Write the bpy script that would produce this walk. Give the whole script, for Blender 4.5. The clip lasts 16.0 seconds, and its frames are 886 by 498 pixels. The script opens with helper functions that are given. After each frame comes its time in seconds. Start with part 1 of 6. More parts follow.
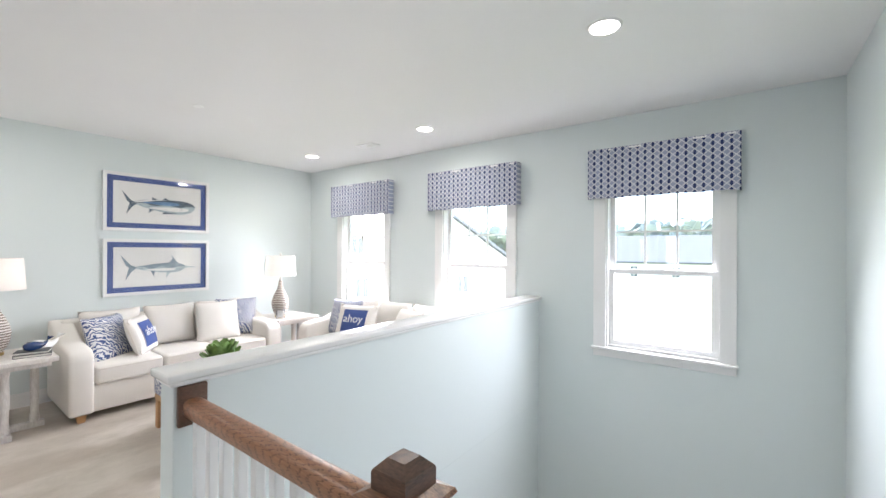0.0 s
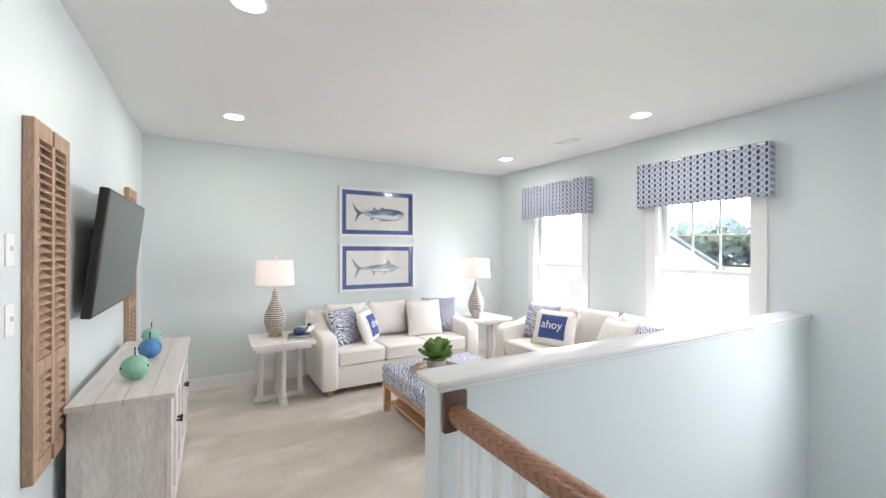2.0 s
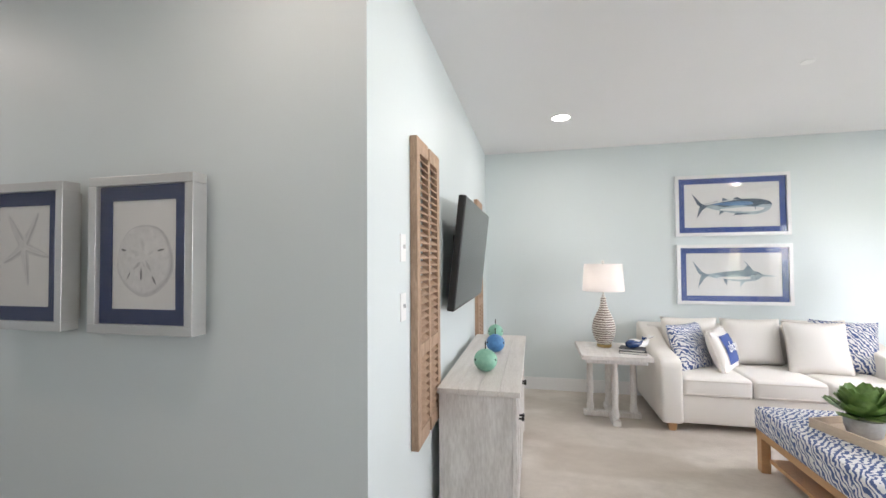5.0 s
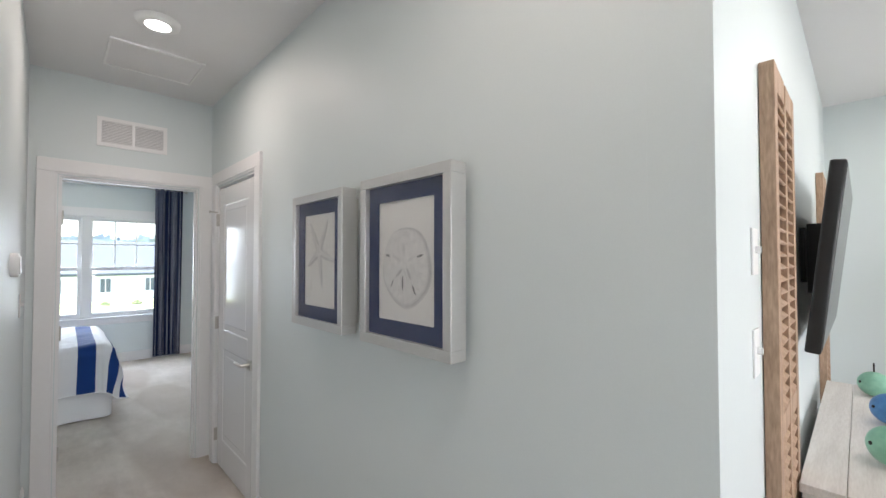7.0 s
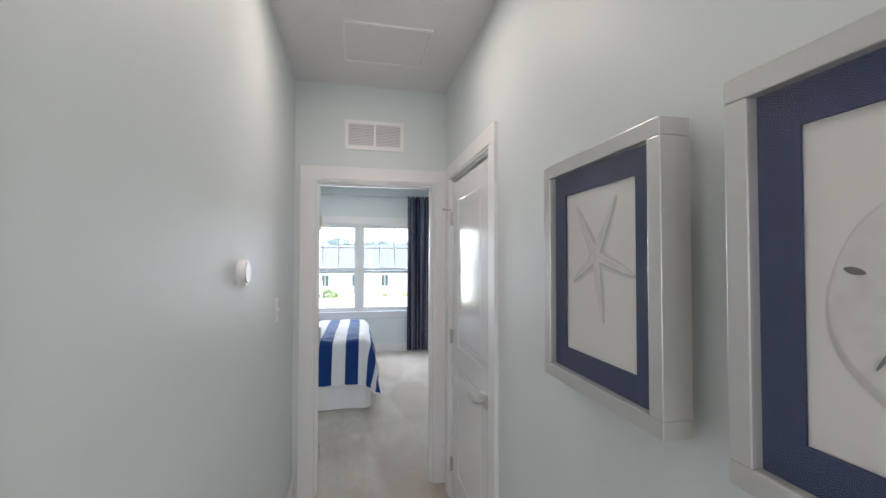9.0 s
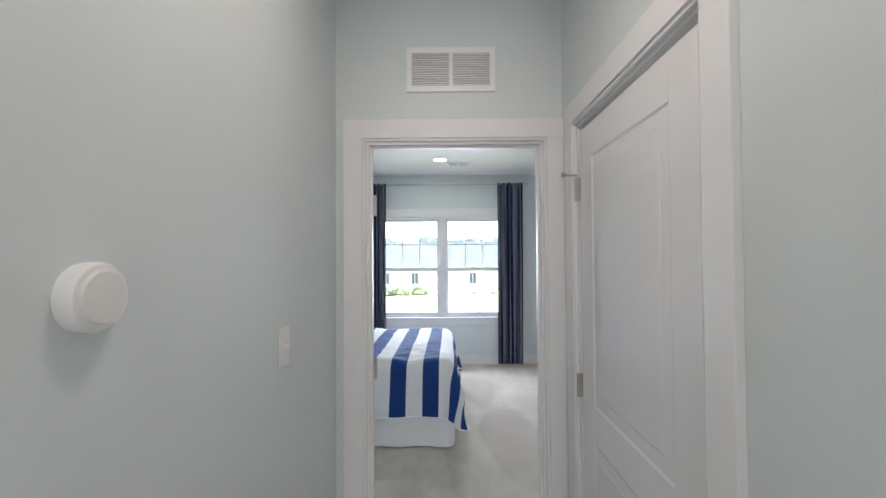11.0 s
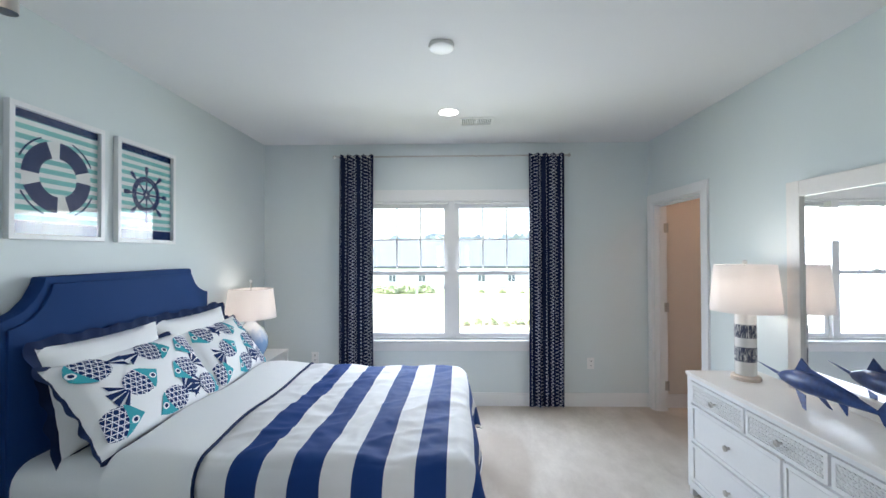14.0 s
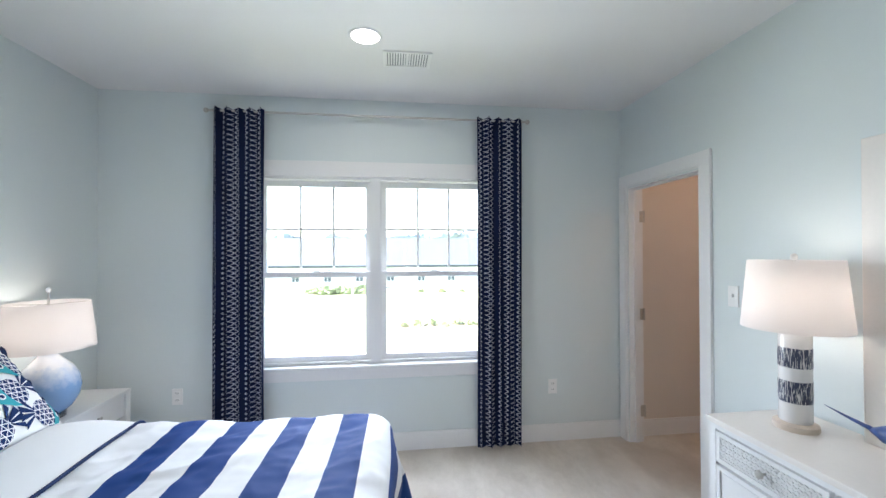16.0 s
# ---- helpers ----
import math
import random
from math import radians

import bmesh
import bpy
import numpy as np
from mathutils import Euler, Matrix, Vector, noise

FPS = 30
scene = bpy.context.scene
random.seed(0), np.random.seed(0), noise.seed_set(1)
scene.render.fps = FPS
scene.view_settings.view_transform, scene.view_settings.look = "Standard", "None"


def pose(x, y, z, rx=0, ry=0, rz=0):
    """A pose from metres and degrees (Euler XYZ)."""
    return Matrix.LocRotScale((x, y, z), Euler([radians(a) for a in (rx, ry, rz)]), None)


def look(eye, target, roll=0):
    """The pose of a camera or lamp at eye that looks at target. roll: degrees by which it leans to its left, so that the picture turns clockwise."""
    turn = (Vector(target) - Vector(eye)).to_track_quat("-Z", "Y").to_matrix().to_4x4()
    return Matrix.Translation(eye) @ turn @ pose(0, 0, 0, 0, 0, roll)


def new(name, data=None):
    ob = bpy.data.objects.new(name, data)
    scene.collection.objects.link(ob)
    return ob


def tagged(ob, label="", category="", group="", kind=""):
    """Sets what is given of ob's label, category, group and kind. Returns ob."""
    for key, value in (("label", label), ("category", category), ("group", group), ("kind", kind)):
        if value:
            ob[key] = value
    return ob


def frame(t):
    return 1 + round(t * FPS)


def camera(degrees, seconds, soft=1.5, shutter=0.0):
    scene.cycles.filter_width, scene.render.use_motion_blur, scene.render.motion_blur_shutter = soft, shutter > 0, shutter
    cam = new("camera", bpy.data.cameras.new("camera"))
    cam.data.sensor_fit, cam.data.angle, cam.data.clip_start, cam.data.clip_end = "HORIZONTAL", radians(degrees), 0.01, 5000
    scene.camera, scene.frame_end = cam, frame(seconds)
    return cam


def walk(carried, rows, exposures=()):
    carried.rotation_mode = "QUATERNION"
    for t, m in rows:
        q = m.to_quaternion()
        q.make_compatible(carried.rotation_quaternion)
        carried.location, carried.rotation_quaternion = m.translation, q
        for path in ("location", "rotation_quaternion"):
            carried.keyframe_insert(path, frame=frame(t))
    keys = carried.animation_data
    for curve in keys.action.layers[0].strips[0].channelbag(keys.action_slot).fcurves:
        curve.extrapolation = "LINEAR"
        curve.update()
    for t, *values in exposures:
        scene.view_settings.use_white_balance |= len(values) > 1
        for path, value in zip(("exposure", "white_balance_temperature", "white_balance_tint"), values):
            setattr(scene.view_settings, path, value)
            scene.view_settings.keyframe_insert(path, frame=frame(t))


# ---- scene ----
cam = camera(95.3, 16.0)
PATH = [
    (0, (0.386, 0.203, 1.498), (-0.817, 1.801, 1.503), 0.3),
    (0.5, (0.317, 0.182, 1.498), (-1.049, 1.643, 1.504), 0.3),
    (1, (0.23, 0.156, 1.503), (-1.281, 1.466, 1.508), 0.1),
    (1.5, (0.124, 0.115, 1.511), (-1.508, 1.272, 1.515), 0.0),
    (2, (0.03, 0.058, 1.523), (-1.708, 1.049, 1.527), 0.1),
    (2.5, (-0.042, 0.018, 1.53), (-1.873, 0.824, 1.533), -0.2),
    (3, (-0.107, 0.0, 1.531), (-2.016, 0.597, 1.54), -0.3),
    (3.2, (-0.136, -0.005, 1.536), (-2.07, 0.508, 1.542), -0.3),
    (5.3, (-0.408, -0.044, 1.467), (-2.309, -0.662, 1.523), -0.3),
    (5.5, (-0.456, -0.07, 1.474), (-2.314, -0.809, 1.531), -0.2),
    (6, (-0.547, -0.174, 1.492), (-2.279, -1.174, 1.539), -0.1),
    (6.5, (-0.618, -0.273, 1.499), (-2.197, -1.499, 1.543), -0.1),
    (7, (-0.719, -0.385, 1.503), (-2.11, -1.821, 1.549), -0.0),
    (7.5, (-0.821, -0.531, 1.506), (-2.009, -2.139, 1.552), 0.1),
    (8, (-0.906, -0.728, 1.509), (-1.868, -2.48, 1.557), -0.0),
    (8.5, (-0.953, -0.947, 1.523), (-1.657, -2.818, 1.575), 0.1),
    (9, (-0.994, -1.152, 1.525), (-1.417, -3.106, 1.574), 0.1),
    (9.5, (-1.049, -1.377, 1.526), (-1.258, -3.365, 1.576), 0.2),
    (10, (-1.092, -1.603, 1.527), (-1.147, -3.601, 1.576), 0.1),
    (10.2, (-1.104, -1.706, 1.525), (-1.121, -3.705, 1.569), -0.0),
    (12.3, (-1.017, -2.847, 1.533), (-1.0, -4.847, 1.567), -0.4),
    (12.5, (-1.011, -2.968, 1.533), (-0.992, -4.968, 1.565), -0.0),
    (13, (-0.986, -3.23, 1.553), (-0.97, -5.23, 1.573), -0.2),
    (13.5, (-1.05, -3.475, 1.571), (-1.013, -5.474, 1.587), -0.2),
    (14, (-1.059, -3.718, 1.557), (-1.014, -5.718, 1.579), -0.2),
    (14.5, (-1.07, -3.965, 1.557), (-1.031, -5.965, 1.577), -0.2),
    (15, (-1.097, -4.213, 1.542), (-1.083, -6.212, 1.559), -0.2),
    (15.5, (-1.139, -4.475, 1.542), (-1.221, -6.473, 1.556), -0.2),
    (16, (-1.177, -4.733, 1.521), (-1.428, -6.717, 1.537), -0.2),
]
# the clip's camera darkens its picture in the hall and lifts it again
EXPOSURES = [(0.0, 2.43), (1.5, 2.40), (3.2, 2.37), (5.4, 2.38), (6.2, 2.49), (7.5, 2.50), (9.0, 2.48), (10.2, 2.46), (12.5, 2.52), (15.0, 2.53), (16.0, 2.64)]
walk(cam, [(t, look(eye, target, roll)) for t, eye, target, roll in PATH], EXPOSURES)

# ---- world, sun and large lights ----
SUN_EL, SUN_ROT = 52.0, 92.0
world = bpy.data.worlds.new("sky")
scene.world = world
world.use_nodes = True
sky = world.node_tree.nodes.new("ShaderNodeTexSky")
sky.sky_type, sky.sun_disc = "NISHITA", False
sky.sun_elevation, sky.sun_rotation = radians(SUN_EL), radians(SUN_ROT)
world.node_tree.links.new(sky.outputs[0], world.node_tree.nodes["Background"].inputs[0])
world.node_tree.nodes["Background"].inputs[1].default_value = 0.15


def lamp(name, kind, matrix, power, color=(1, 1, 1), **settings):
    data = bpy.data.lights.new(name, kind)
    data.energy, data.color = power, color
    for key, value in settings.items():
        if key == "angle":
            data.angle = value
        elif key == "size":
            data.size = value
        elif key == "size_y":
            data.shape, data.size_y = "RECTANGLE", value
        elif key == "radius":
            data.shadow_soft_size = value
        elif key == "spot":
            data.spot_size, data.spot_blend = value, 0.9
        elif key == "spread":
            data.spread = value
    ob = new(name, data)
    ob.matrix_world = matrix
    return ob


el, az = radians(SUN_EL), radians(SUN_ROT)
sun_from = Vector((math.sin(az) * math.cos(el), math.cos(az) * math.cos(el), math.sin(el)))
lamp("sun", "SUN", look(sun_from * 50, (0, 0, 0)), 5.0, (1.0, 0.95, 0.88), angle=radians(0.6))
DAY = (0.97, 0.945, 1.0)
COOL = (0.79, 0.875, 1.0)
WARM = (1.0, 0.925, 0.87)
for x, low, power in ((-3.86, -0.9, 7.2), (-2.05, -0.9, 7.4), (-0.205, -1.2, 8.2)):
    lamp("window_daylight", "AREA", look((x, 4.10, 1.30), (x, 0.4, low)), power, DAY, size=0.8, size_y=1.3, spread=radians(140))
lamp("window_daylight", "AREA", look((-1.08, -7.98, 1.38), (-1.08, -4.4, 0.1)), 9.2, COOL, size=1.6, size_y=1.3, spread=radians(145))


# ---- materials ----
def calc(m, op, a, b=0.0, c=0.0):
    n = m.node_tree.nodes.new("ShaderNodeMath")
    n.operation = op
    for i, v in enumerate((a, b, c)):
        if isinstance(v, (int, float)):
            n.inputs[i].default_value = v
        else:
            m.node_tree.links.new(v, n.inputs[i])
    return n.outputs[0]


def material(name, base, rough=0.6, metal=0.0, vary=0.05, big=1.5, fine=60.0, bump=0.06, depth=0.002, spec=0.5, stretch=(1, 1, 1), tint=None):
    """A surface with variation at two scales: broad blotches and fine grain, the grain raised a little."""
    m = bpy.data.materials.new(name)
    m.use_nodes = True
    nt = m.node_tree
    b = nt.nodes["Principled BSDF"]
    b.inputs["Roughness"].default_value, b.inputs["Metallic"].default_value = rough, metal
    b.inputs["Specular IOR Level"].default_value = spec
    tc = nt.nodes.new("ShaderNodeTexCoord")
    mp = nt.nodes.new("ShaderNodeMapping")
    mp.inputs["Scale"].default_value = stretch
    nt.links.new(tc.outputs["Object"], mp.inputs[0])
    n1, n2 = nt.nodes.new("ShaderNodeTexNoise"), nt.nodes.new("ShaderNodeTexNoise")
    n1.inputs["Scale"].default_value, n2.inputs["Scale"].default_value = big, fine
    n1.inputs["Detail"].default_value, n2.inputs["Detail"].default_value = 3, 4
    for n in (n1, n2):
        nt.links.new(mp.outputs[0], n.inputs["Vector"])
    add = nt.nodes.new("ShaderNodeMath")
    add.operation = "ADD"
    nt.links.new(n1.outputs["Fac"], add.inputs[0])
    nt.links.new(n2.outputs["Fac"], add.inputs[1])
    ramp = nt.nodes.new("ShaderNodeMapRange")
    ramp.inputs["From Min"].default_value, ramp.inputs["From Max"].default_value = 0.7, 1.3
    nt.links.new(add.outputs[0], ramp.inputs["Value"])
    mix = nt.nodes.new("ShaderNodeMix")
    mix.data_type = "RGBA"
    low = tint or tuple(c * (1 - vary) for c in base)
    high = base if tint else tuple(min(1, c * (1 + vary)) for c in base)
    mix.inputs["A"].default_value, mix.inputs["B"].default_value = (*low, 1), (*high, 1)
    nt.links.new(ramp.outputs[0], mix.inputs["Factor"])
    nt.links.new(mix.outputs["Result"], b.inputs["Base Color"])
    if bump:
        bp = nt.nodes.new("ShaderNodeBump")
        bp.inputs["Strength"].default_value, bp.inputs["Distance"].default_value = bump, depth
        nt.links.new(n2.outputs["Fac"], bp.inputs["Height"])
        nt.links.new(bp.outputs[0], b.inputs["Normal"])
    return m


def color_mix(m, fac, color_a, color_b):
    """Make the base colour of m go from color_a to color_b by the socket fac."""
    nt = m.node_tree
    mix = nt.nodes.new("ShaderNodeMix")
    mix.data_type = "RGBA"
    for key, c in (("A", color_a), ("B", color_b)):
        if isinstance(c, tuple):
            mix.inputs[key].default_value = (*c, 1)
        else:
            nt.links.new(c, mix.inputs[key])
    nt.links.new(fac, mix.inputs["Factor"])
    nt.links.new(mix.outputs["Result"], nt.nodes["Principled BSDF"].inputs["Base Color"])
    return mix


def axes(m, which="UV"):
    tc, sep = m.node_tree.nodes.new("ShaderNodeTexCoord"), m.node_tree.nodes.new("ShaderNodeSeparateXYZ")
    m.node_tree.links.new(tc.outputs[which], sep.inputs[0])
    return sep.outputs


def line(m, value, period, width):
    """1 on thin lines every period of the value, else 0."""
    f = calc(m, "FRACT", calc(m, "DIVIDE", value, period))
    return calc(m, "LESS_THAN", calc(m, "ABSOLUTE", calc(m, "SUBTRACT", f, 0.5)), width / period / 2)


def emitter(name, color, strength):
    m = material(name, (0.9, 0.9, 0.9), 0.5, bump=0)
    b = m.node_tree.nodes["Principled BSDF"]
    b.inputs["Emission Color"].default_value, b.inputs["Emission Strength"].default_value = (*color, 1), strength
    return m


def glass(name):
    m = bpy.data.materials.new(name)
    m.use_nodes = True
    nt = m.node_tree
    nt.nodes.remove(nt.nodes["Principled BSDF"])
    tr, gl, mx, lw = (nt.nodes.new("ShaderNode" + k) for k in ("BsdfTransparent", "BsdfGlossy", "MixShader", "LayerWeight"))
    gl.inputs["Roughness"].default_value = 0.02
    nt.links.new(calc(m, "MULTIPLY_ADD", calc(m, "POWER", lw.outputs["Facing"], 5.0), 0.8, 0.045), mx.inputs[0])
    nt.links.new(tr.outputs[0], mx.inputs[1])
    nt.links.new(gl.outputs[0], mx.inputs[2])
    nt.links.new(mx.outputs[0], nt.nodes["Material Output"].inputs[0])
    return m


PAINT = material("aqua_wall_paint", (0.69, 0.745, 0.748), 0.5, vary=0.012, big=0.8, fine=180, bump=0.05, depth=0.001)
CEIL = material("ceiling_paint", (0.80, 0.795, 0.80), 0.75, vary=0.01, fine=140, bump=0.05)
TRIM = material("white_trim_paint", (0.82, 0.82, 0.82), 0.4, vary=0.012, fine=40, bump=0.02)
CAPPAINT = material("white_gloss_paint", (0.82, 0.82, 0.82), 0.2, vary=0.012, fine=40, bump=0.02)
DOORPAINT = material("semigloss_door_paint", (0.82, 0.82, 0.82), 0.13, vary=0.012, fine=30, bump=0.015)
# same wall paint turned tan: warm lamplight put into its colour
CLOSET = material("warm_light_tinted_wall_paint", (0.72, 0.66, 0.60), 0.6, vary=0.012, fine=180)
CARPET = material("beige_cut_pile_carpet", (0.80, 0.745, 0.68), 0.95, vary=0.1, big=2.6, fine=260, bump=0.9, depth=0.006, spec=0.1, tint=(0.66, 0.605, 0.54))
nz = CARPET.node_tree.nodes.new("ShaderNodeTexNoise")
nz.inputs["Scale"].default_value, nz.inputs["Detail"].default_value, nz.inputs["Roughness"].default_value = 13.0, 7, 0.75
worn = calc(CARPET, "MULTIPLY", calc(CARPET, "SUBTRACT", nz.outputs["Fac"], 0.42), 4.2)
worn.node.use_clamp = True
pile = CARPET.node_tree.nodes["Principled BSDF"].inputs["Base Color"].links[0].from_socket
pile = color_mix(CARPET, calc(CARPET, "MULTIPLY", worn, 0.72), pile, (0.50, 0.445, 0.39)).outputs["Result"]
# swaths left by the vacuum cleaner
swath, mpg, tc = (CARPET.node_tree.nodes.new("ShaderNode" + k) for k in ("TexVoronoi", "Mapping", "TexCoord"))
mpg.inputs["Scale"].default_value, mpg.inputs["Rotation"].default_value = (2.3, 0.85, 1.0), (0, 0, 0.5)
swath.feature = "SMOOTH_F1"
swath.inputs["Scale"].default_value, swath.inputs["Smoothness"].default_value = 1.0, 0.28
CARPET.node_tree.links.new(tc.outputs["Object"], mpg.inputs[0])
CARPET.node_tree.links.new(mpg.outputs[0], swath.inputs["Vector"])
tone = CARPET.node_tree.nodes.new("ShaderNodeSeparateColor")
CARPET.node_tree.links.new(swath.outputs["Color"], tone.inputs[0])
color_mix(CARPET, calc(CARPET, "MULTIPLY", calc(CARPET, "POWER", tone.outputs[0], 1.6), 0.62), pile, (0.46, 0.39, 0.325))
OAK = material("stained_oak", (0.36, 0.17, 0.088), 0.3, vary=0.3, big=2, fine=9, bump=0.12, stretch=(2, 34, 34), tint=(0.10, 0.042, 0.022))
DARKOAK = material("dark_stained_oak", (0.18, 0.09, 0.058), 0.3, vary=0.25, fine=22, bump=0.12, stretch=(3, 3, 14), tint=(0.055, 0.034, 0.025))
OAKRAIL = material("cathedral_grain_oak", (0.40, 0.195, 0.105), 0.28, vary=0.2, big=3, fine=9, bump=0.12, stretch=(2, 34, 34), tint=(0.24, 0.11, 0.06))
s = axes(OAKRAIL, "Object")
nz = OAKRAIL.node_tree.nodes.new("ShaderNodeTexNoise")
nz.inputs["Scale"].default_value, nz.inputs["Detail"].default_value = 16, 3
arch = calc(OAKRAIL, "ADD", calc(OAKRAIL, "ADD", s[0], calc(OAKRAIL, "MULTIPLY", calc(OAKRAIL, "MULTIPLY", s[1], s[1]), 75.0)), calc(OAKRAIL, "MULTIPLY", nz.outputs["Fac"], 0.075))
grain = OAKRAIL.node_tree.nodes["Principled BSDF"].inputs["Base Color"].links[0].from_socket
color_mix(OAKRAIL, calc(OAKRAIL, "MULTIPLY", line(OAKRAIL, arch, 0.042, 0.0085), 0.75), grain, (0.10, 0.045, 0.027))
RAWOAK = material("honey_oak", (0.50, 0.29, 0.14), 0.45, vary=0.15, fine=25, bump=0.08, stretch=(3, 3, 12))
SHUTTERWOOD = material("weathered_pine", (0.52, 0.36, 0.25), 0.65, vary=0.2, big=5, fine=30, bump=0.2, stretch=(6, 6, 1), tint=(0.30, 0.19, 0.125))
WHITEWASH = material("whitewashed_wood", (0.80, 0.77, 0.745), 0.6, vary=0.1, big=4, fine=28, bump=0.15, stretch=(4, 4, 0.8), tint=(0.58, 0.54, 0.51))
WHITEWASH_TOP = material("whitewashed_top", (0.76, 0.72, 0.69), 0.5, vary=0.1, big=4, fine=26, bump=0.12, stretch=(0.8, 7, 4), tint=(0.62, 0.575, 0.54))
LINEN = material("cream_linen", (0.80, 0.765, 0.72), 0.9, vary=0.04, fine=420, bump=0.4, depth=0.002, spec=0.2)
PIPING = material("cream_piping", (0.70, 0.65, 0.60), 0.9, vary=0.04, fine=300, bump=0.2, spec=0.2)
WHITECLOTH = material("white_cotton", (0.86, 0.86, 0.86), 0.85, vary=0.02, fine=300, bump=0.2, spec=0.2)
NAVY = material("navy_cotton", (0.006, 0.020, 0.075), 0.8, vary=0.1, fine=300, bump=0.2, spec=0.25)
HEADBLUE = material("blue_upholstery", (0.006, 0.040, 0.155), 0.75, vary=0.08, fine=380, bump=0.35, spec=0.25)
SILVER = material("silver_leaf_frame", (0.60, 0.60, 0.59), 0.34, metal=0.5, vary=0.02, fine=70, bump=0.05)
WHITEFRAME = material("white_lacquer_frame", (0.80, 0.80, 0.80), 0.3, vary=0.01, bump=0.02)
MAT_BLUE = material("blue_picture_mat", (0.013, 0.027, 0.105), 0.8, vary=0.04, fine=200, bump=0.05)
MAT_FISH = material("bright_blue_mat", (0.055, 0.095, 0.29), 0.8, vary=0.04, fine=200, bump=0.05)
PALESILVER = material("pale_silver_frame", (0.80, 0.80, 0.80), 0.32, metal=0.25, vary=0.02, fine=70, bump=0.04)
PAPER = material("print_paper", (0.76, 0.75, 0.73), 0.85, vary=0.02, fine=90, bump=0.03)
INK = material("fish_ink", (0.15, 0.20, 0.25), 0.8, vary=0.5, big=20, fine=70, bump=0, tint=(0.045, 0.065, 0.10))
INKPALE = material("pale_fish_ink", (0.50, 0.58, 0.60), 0.8, vary=0.2, big=18, fine=60, bump=0, tint=(0.30, 0.38, 0.42))
INKMID = material("grey_green_ink", (0.30, 0.38, 0.42), 0.8, vary=0.3, big=18, fine=60, bump=0, tint=(0.15, 0.20, 0.25))
INKBLUE = material("blue_flank_ink", (0.20, 0.36, 0.58), 0.8, vary=0.3, big=18, fine=60, bump=0, tint=(0.08, 0.15, 0.30))
SHELL = material("shell_print", (0.70, 0.69, 0.68), 0.85, vary=0.08, big=14, fine=60, bump=0.2)
SHELLDARK = material("shell_print_shade", (0.52, 0.51, 0.51), 0.85, vary=0.1, big=14, fine=60, bump=0.1)
SHELLSOFT = material("shell_print_soft_shade", (0.62, 0.61, 0.605), 0.85, vary=0.06, big=14, fine=60, bump=0.1)
PENCIL = material("pencil_grey", (0.20, 0.20, 0.20), 0.85, bump=0)
TVBLACK = material("black_plastic", (0.012, 0.012, 0.013), 0.35, vary=0.1, bump=0.03)
SCREEN = material("tv_screen", (0.022, 0.024, 0.025), 0.2, vary=0.02, bump=0)
NICKEL = material("brushed_nickel", (0.55, 0.53, 0.50), 0.28, metal=1.0, vary=0.05, fine=60, bump=0.03)
BRONZE = material("dark_iron", (0.03, 0.028, 0.027), 0.4, metal=0.8, vary=0.1)
PLASTIC = material("white_plastic", (0.86, 0.86, 0.855), 0.35, vary=0.01, bump=0)
# shade between ceiling vent slats, painted as a grey sheet
VENTGREY = material("vent_shadow_grey", (0.30, 0.31, 0.32), 0.8, bump=0)
DARK = material("dark_gap", (0.02, 0.02, 0.022), 0.8, bump=0)
SHADE = material("lamp_shade_linen", (0.80, 0.79, 0.785), 0.9, vary=0.02, fine=260, bump=0.15)
b = SHADE.node_tree.nodes["Principled BSDF"]
b.inputs["Transmission Weight"].default_value = 0.0
trl, mxs = SHADE.node_tree.nodes.new("ShaderNodeBsdfTranslucent"), SHADE.node_tree.nodes.new("ShaderNodeMixShader")
trl.inputs[0].default_value, mxs.inputs[0].default_value = (0.86, 0.83, 0.82, 1), 0.58
SHADE.node_tree.links.new(b.outputs[0], mxs.inputs[1])
SHADE.node_tree.links.new(trl.outputs[0], mxs.inputs[2])
SHADE.node_tree.links.new(mxs.outputs[0], SHADE.node_tree.nodes["Material Output"].inputs[0])
BULB = emitter("lit_bulb", (1.0, 0.80, 0.62), 1.8)
LEDDISC = emitter("lit_led_disc", (1.0, 0.96, 0.91), 2.2)
GLASS = glass("window_glass")
MIRROR = material("mirror_silver", (0.9, 0.9, 0.9), 0.01, metal=1.0, vary=0.0, bump=0)
FLOATGREEN = material("sea_green_float", (0.30, 0.56, 0.42), 0.4, vary=0.15, big=9, fine=35, bump=0.12, tint=(0.20, 0.44, 0.32))
FLOATBLUE = material("blue_float", (0.09, 0.27, 0.54), 0.4, vary=0.15, big=9, fine=35, bump=0.12, tint=(0.05, 0.17, 0.40))
LEAF = material("succulent_leaf", (0.22, 0.34, 0.10), 0.45, vary=0.3, big=12, fine=40, bump=0.05, tint=(0.10, 0.20, 0.05))
CONCRETE = material("grey_concrete_pot", (0.40, 0.41, 0.42), 0.8, vary=0.1, big=8, fine=60, bump=0.2)
TRAYWOOD = material("pale_wood_tray", (0.62, 0.50, 0.38), 0.6, vary=0.1, fine=30, bump=0.08, stretch=(1, 8, 4))
SHELLWHITE = material("white_ceramic", (0.80, 0.79, 0.77), 0.3, vary=0.02, bump=0.05)
WHALEBLUE = material("navy_ceramic", (0.015, 0.04, 0.13), 0.25, vary=0.1, bump=0)
MARLIN = material("painted_marlin", (0.025, 0.07, 0.24), 0.35, vary=0.3, big=9, fine=50, bump=0.15, tint=(0.012, 0.03, 0.12))
BOOKCOVER = material("dark_book_cover", (0.05, 0.05, 0.055), 0.5, bump=0.02)
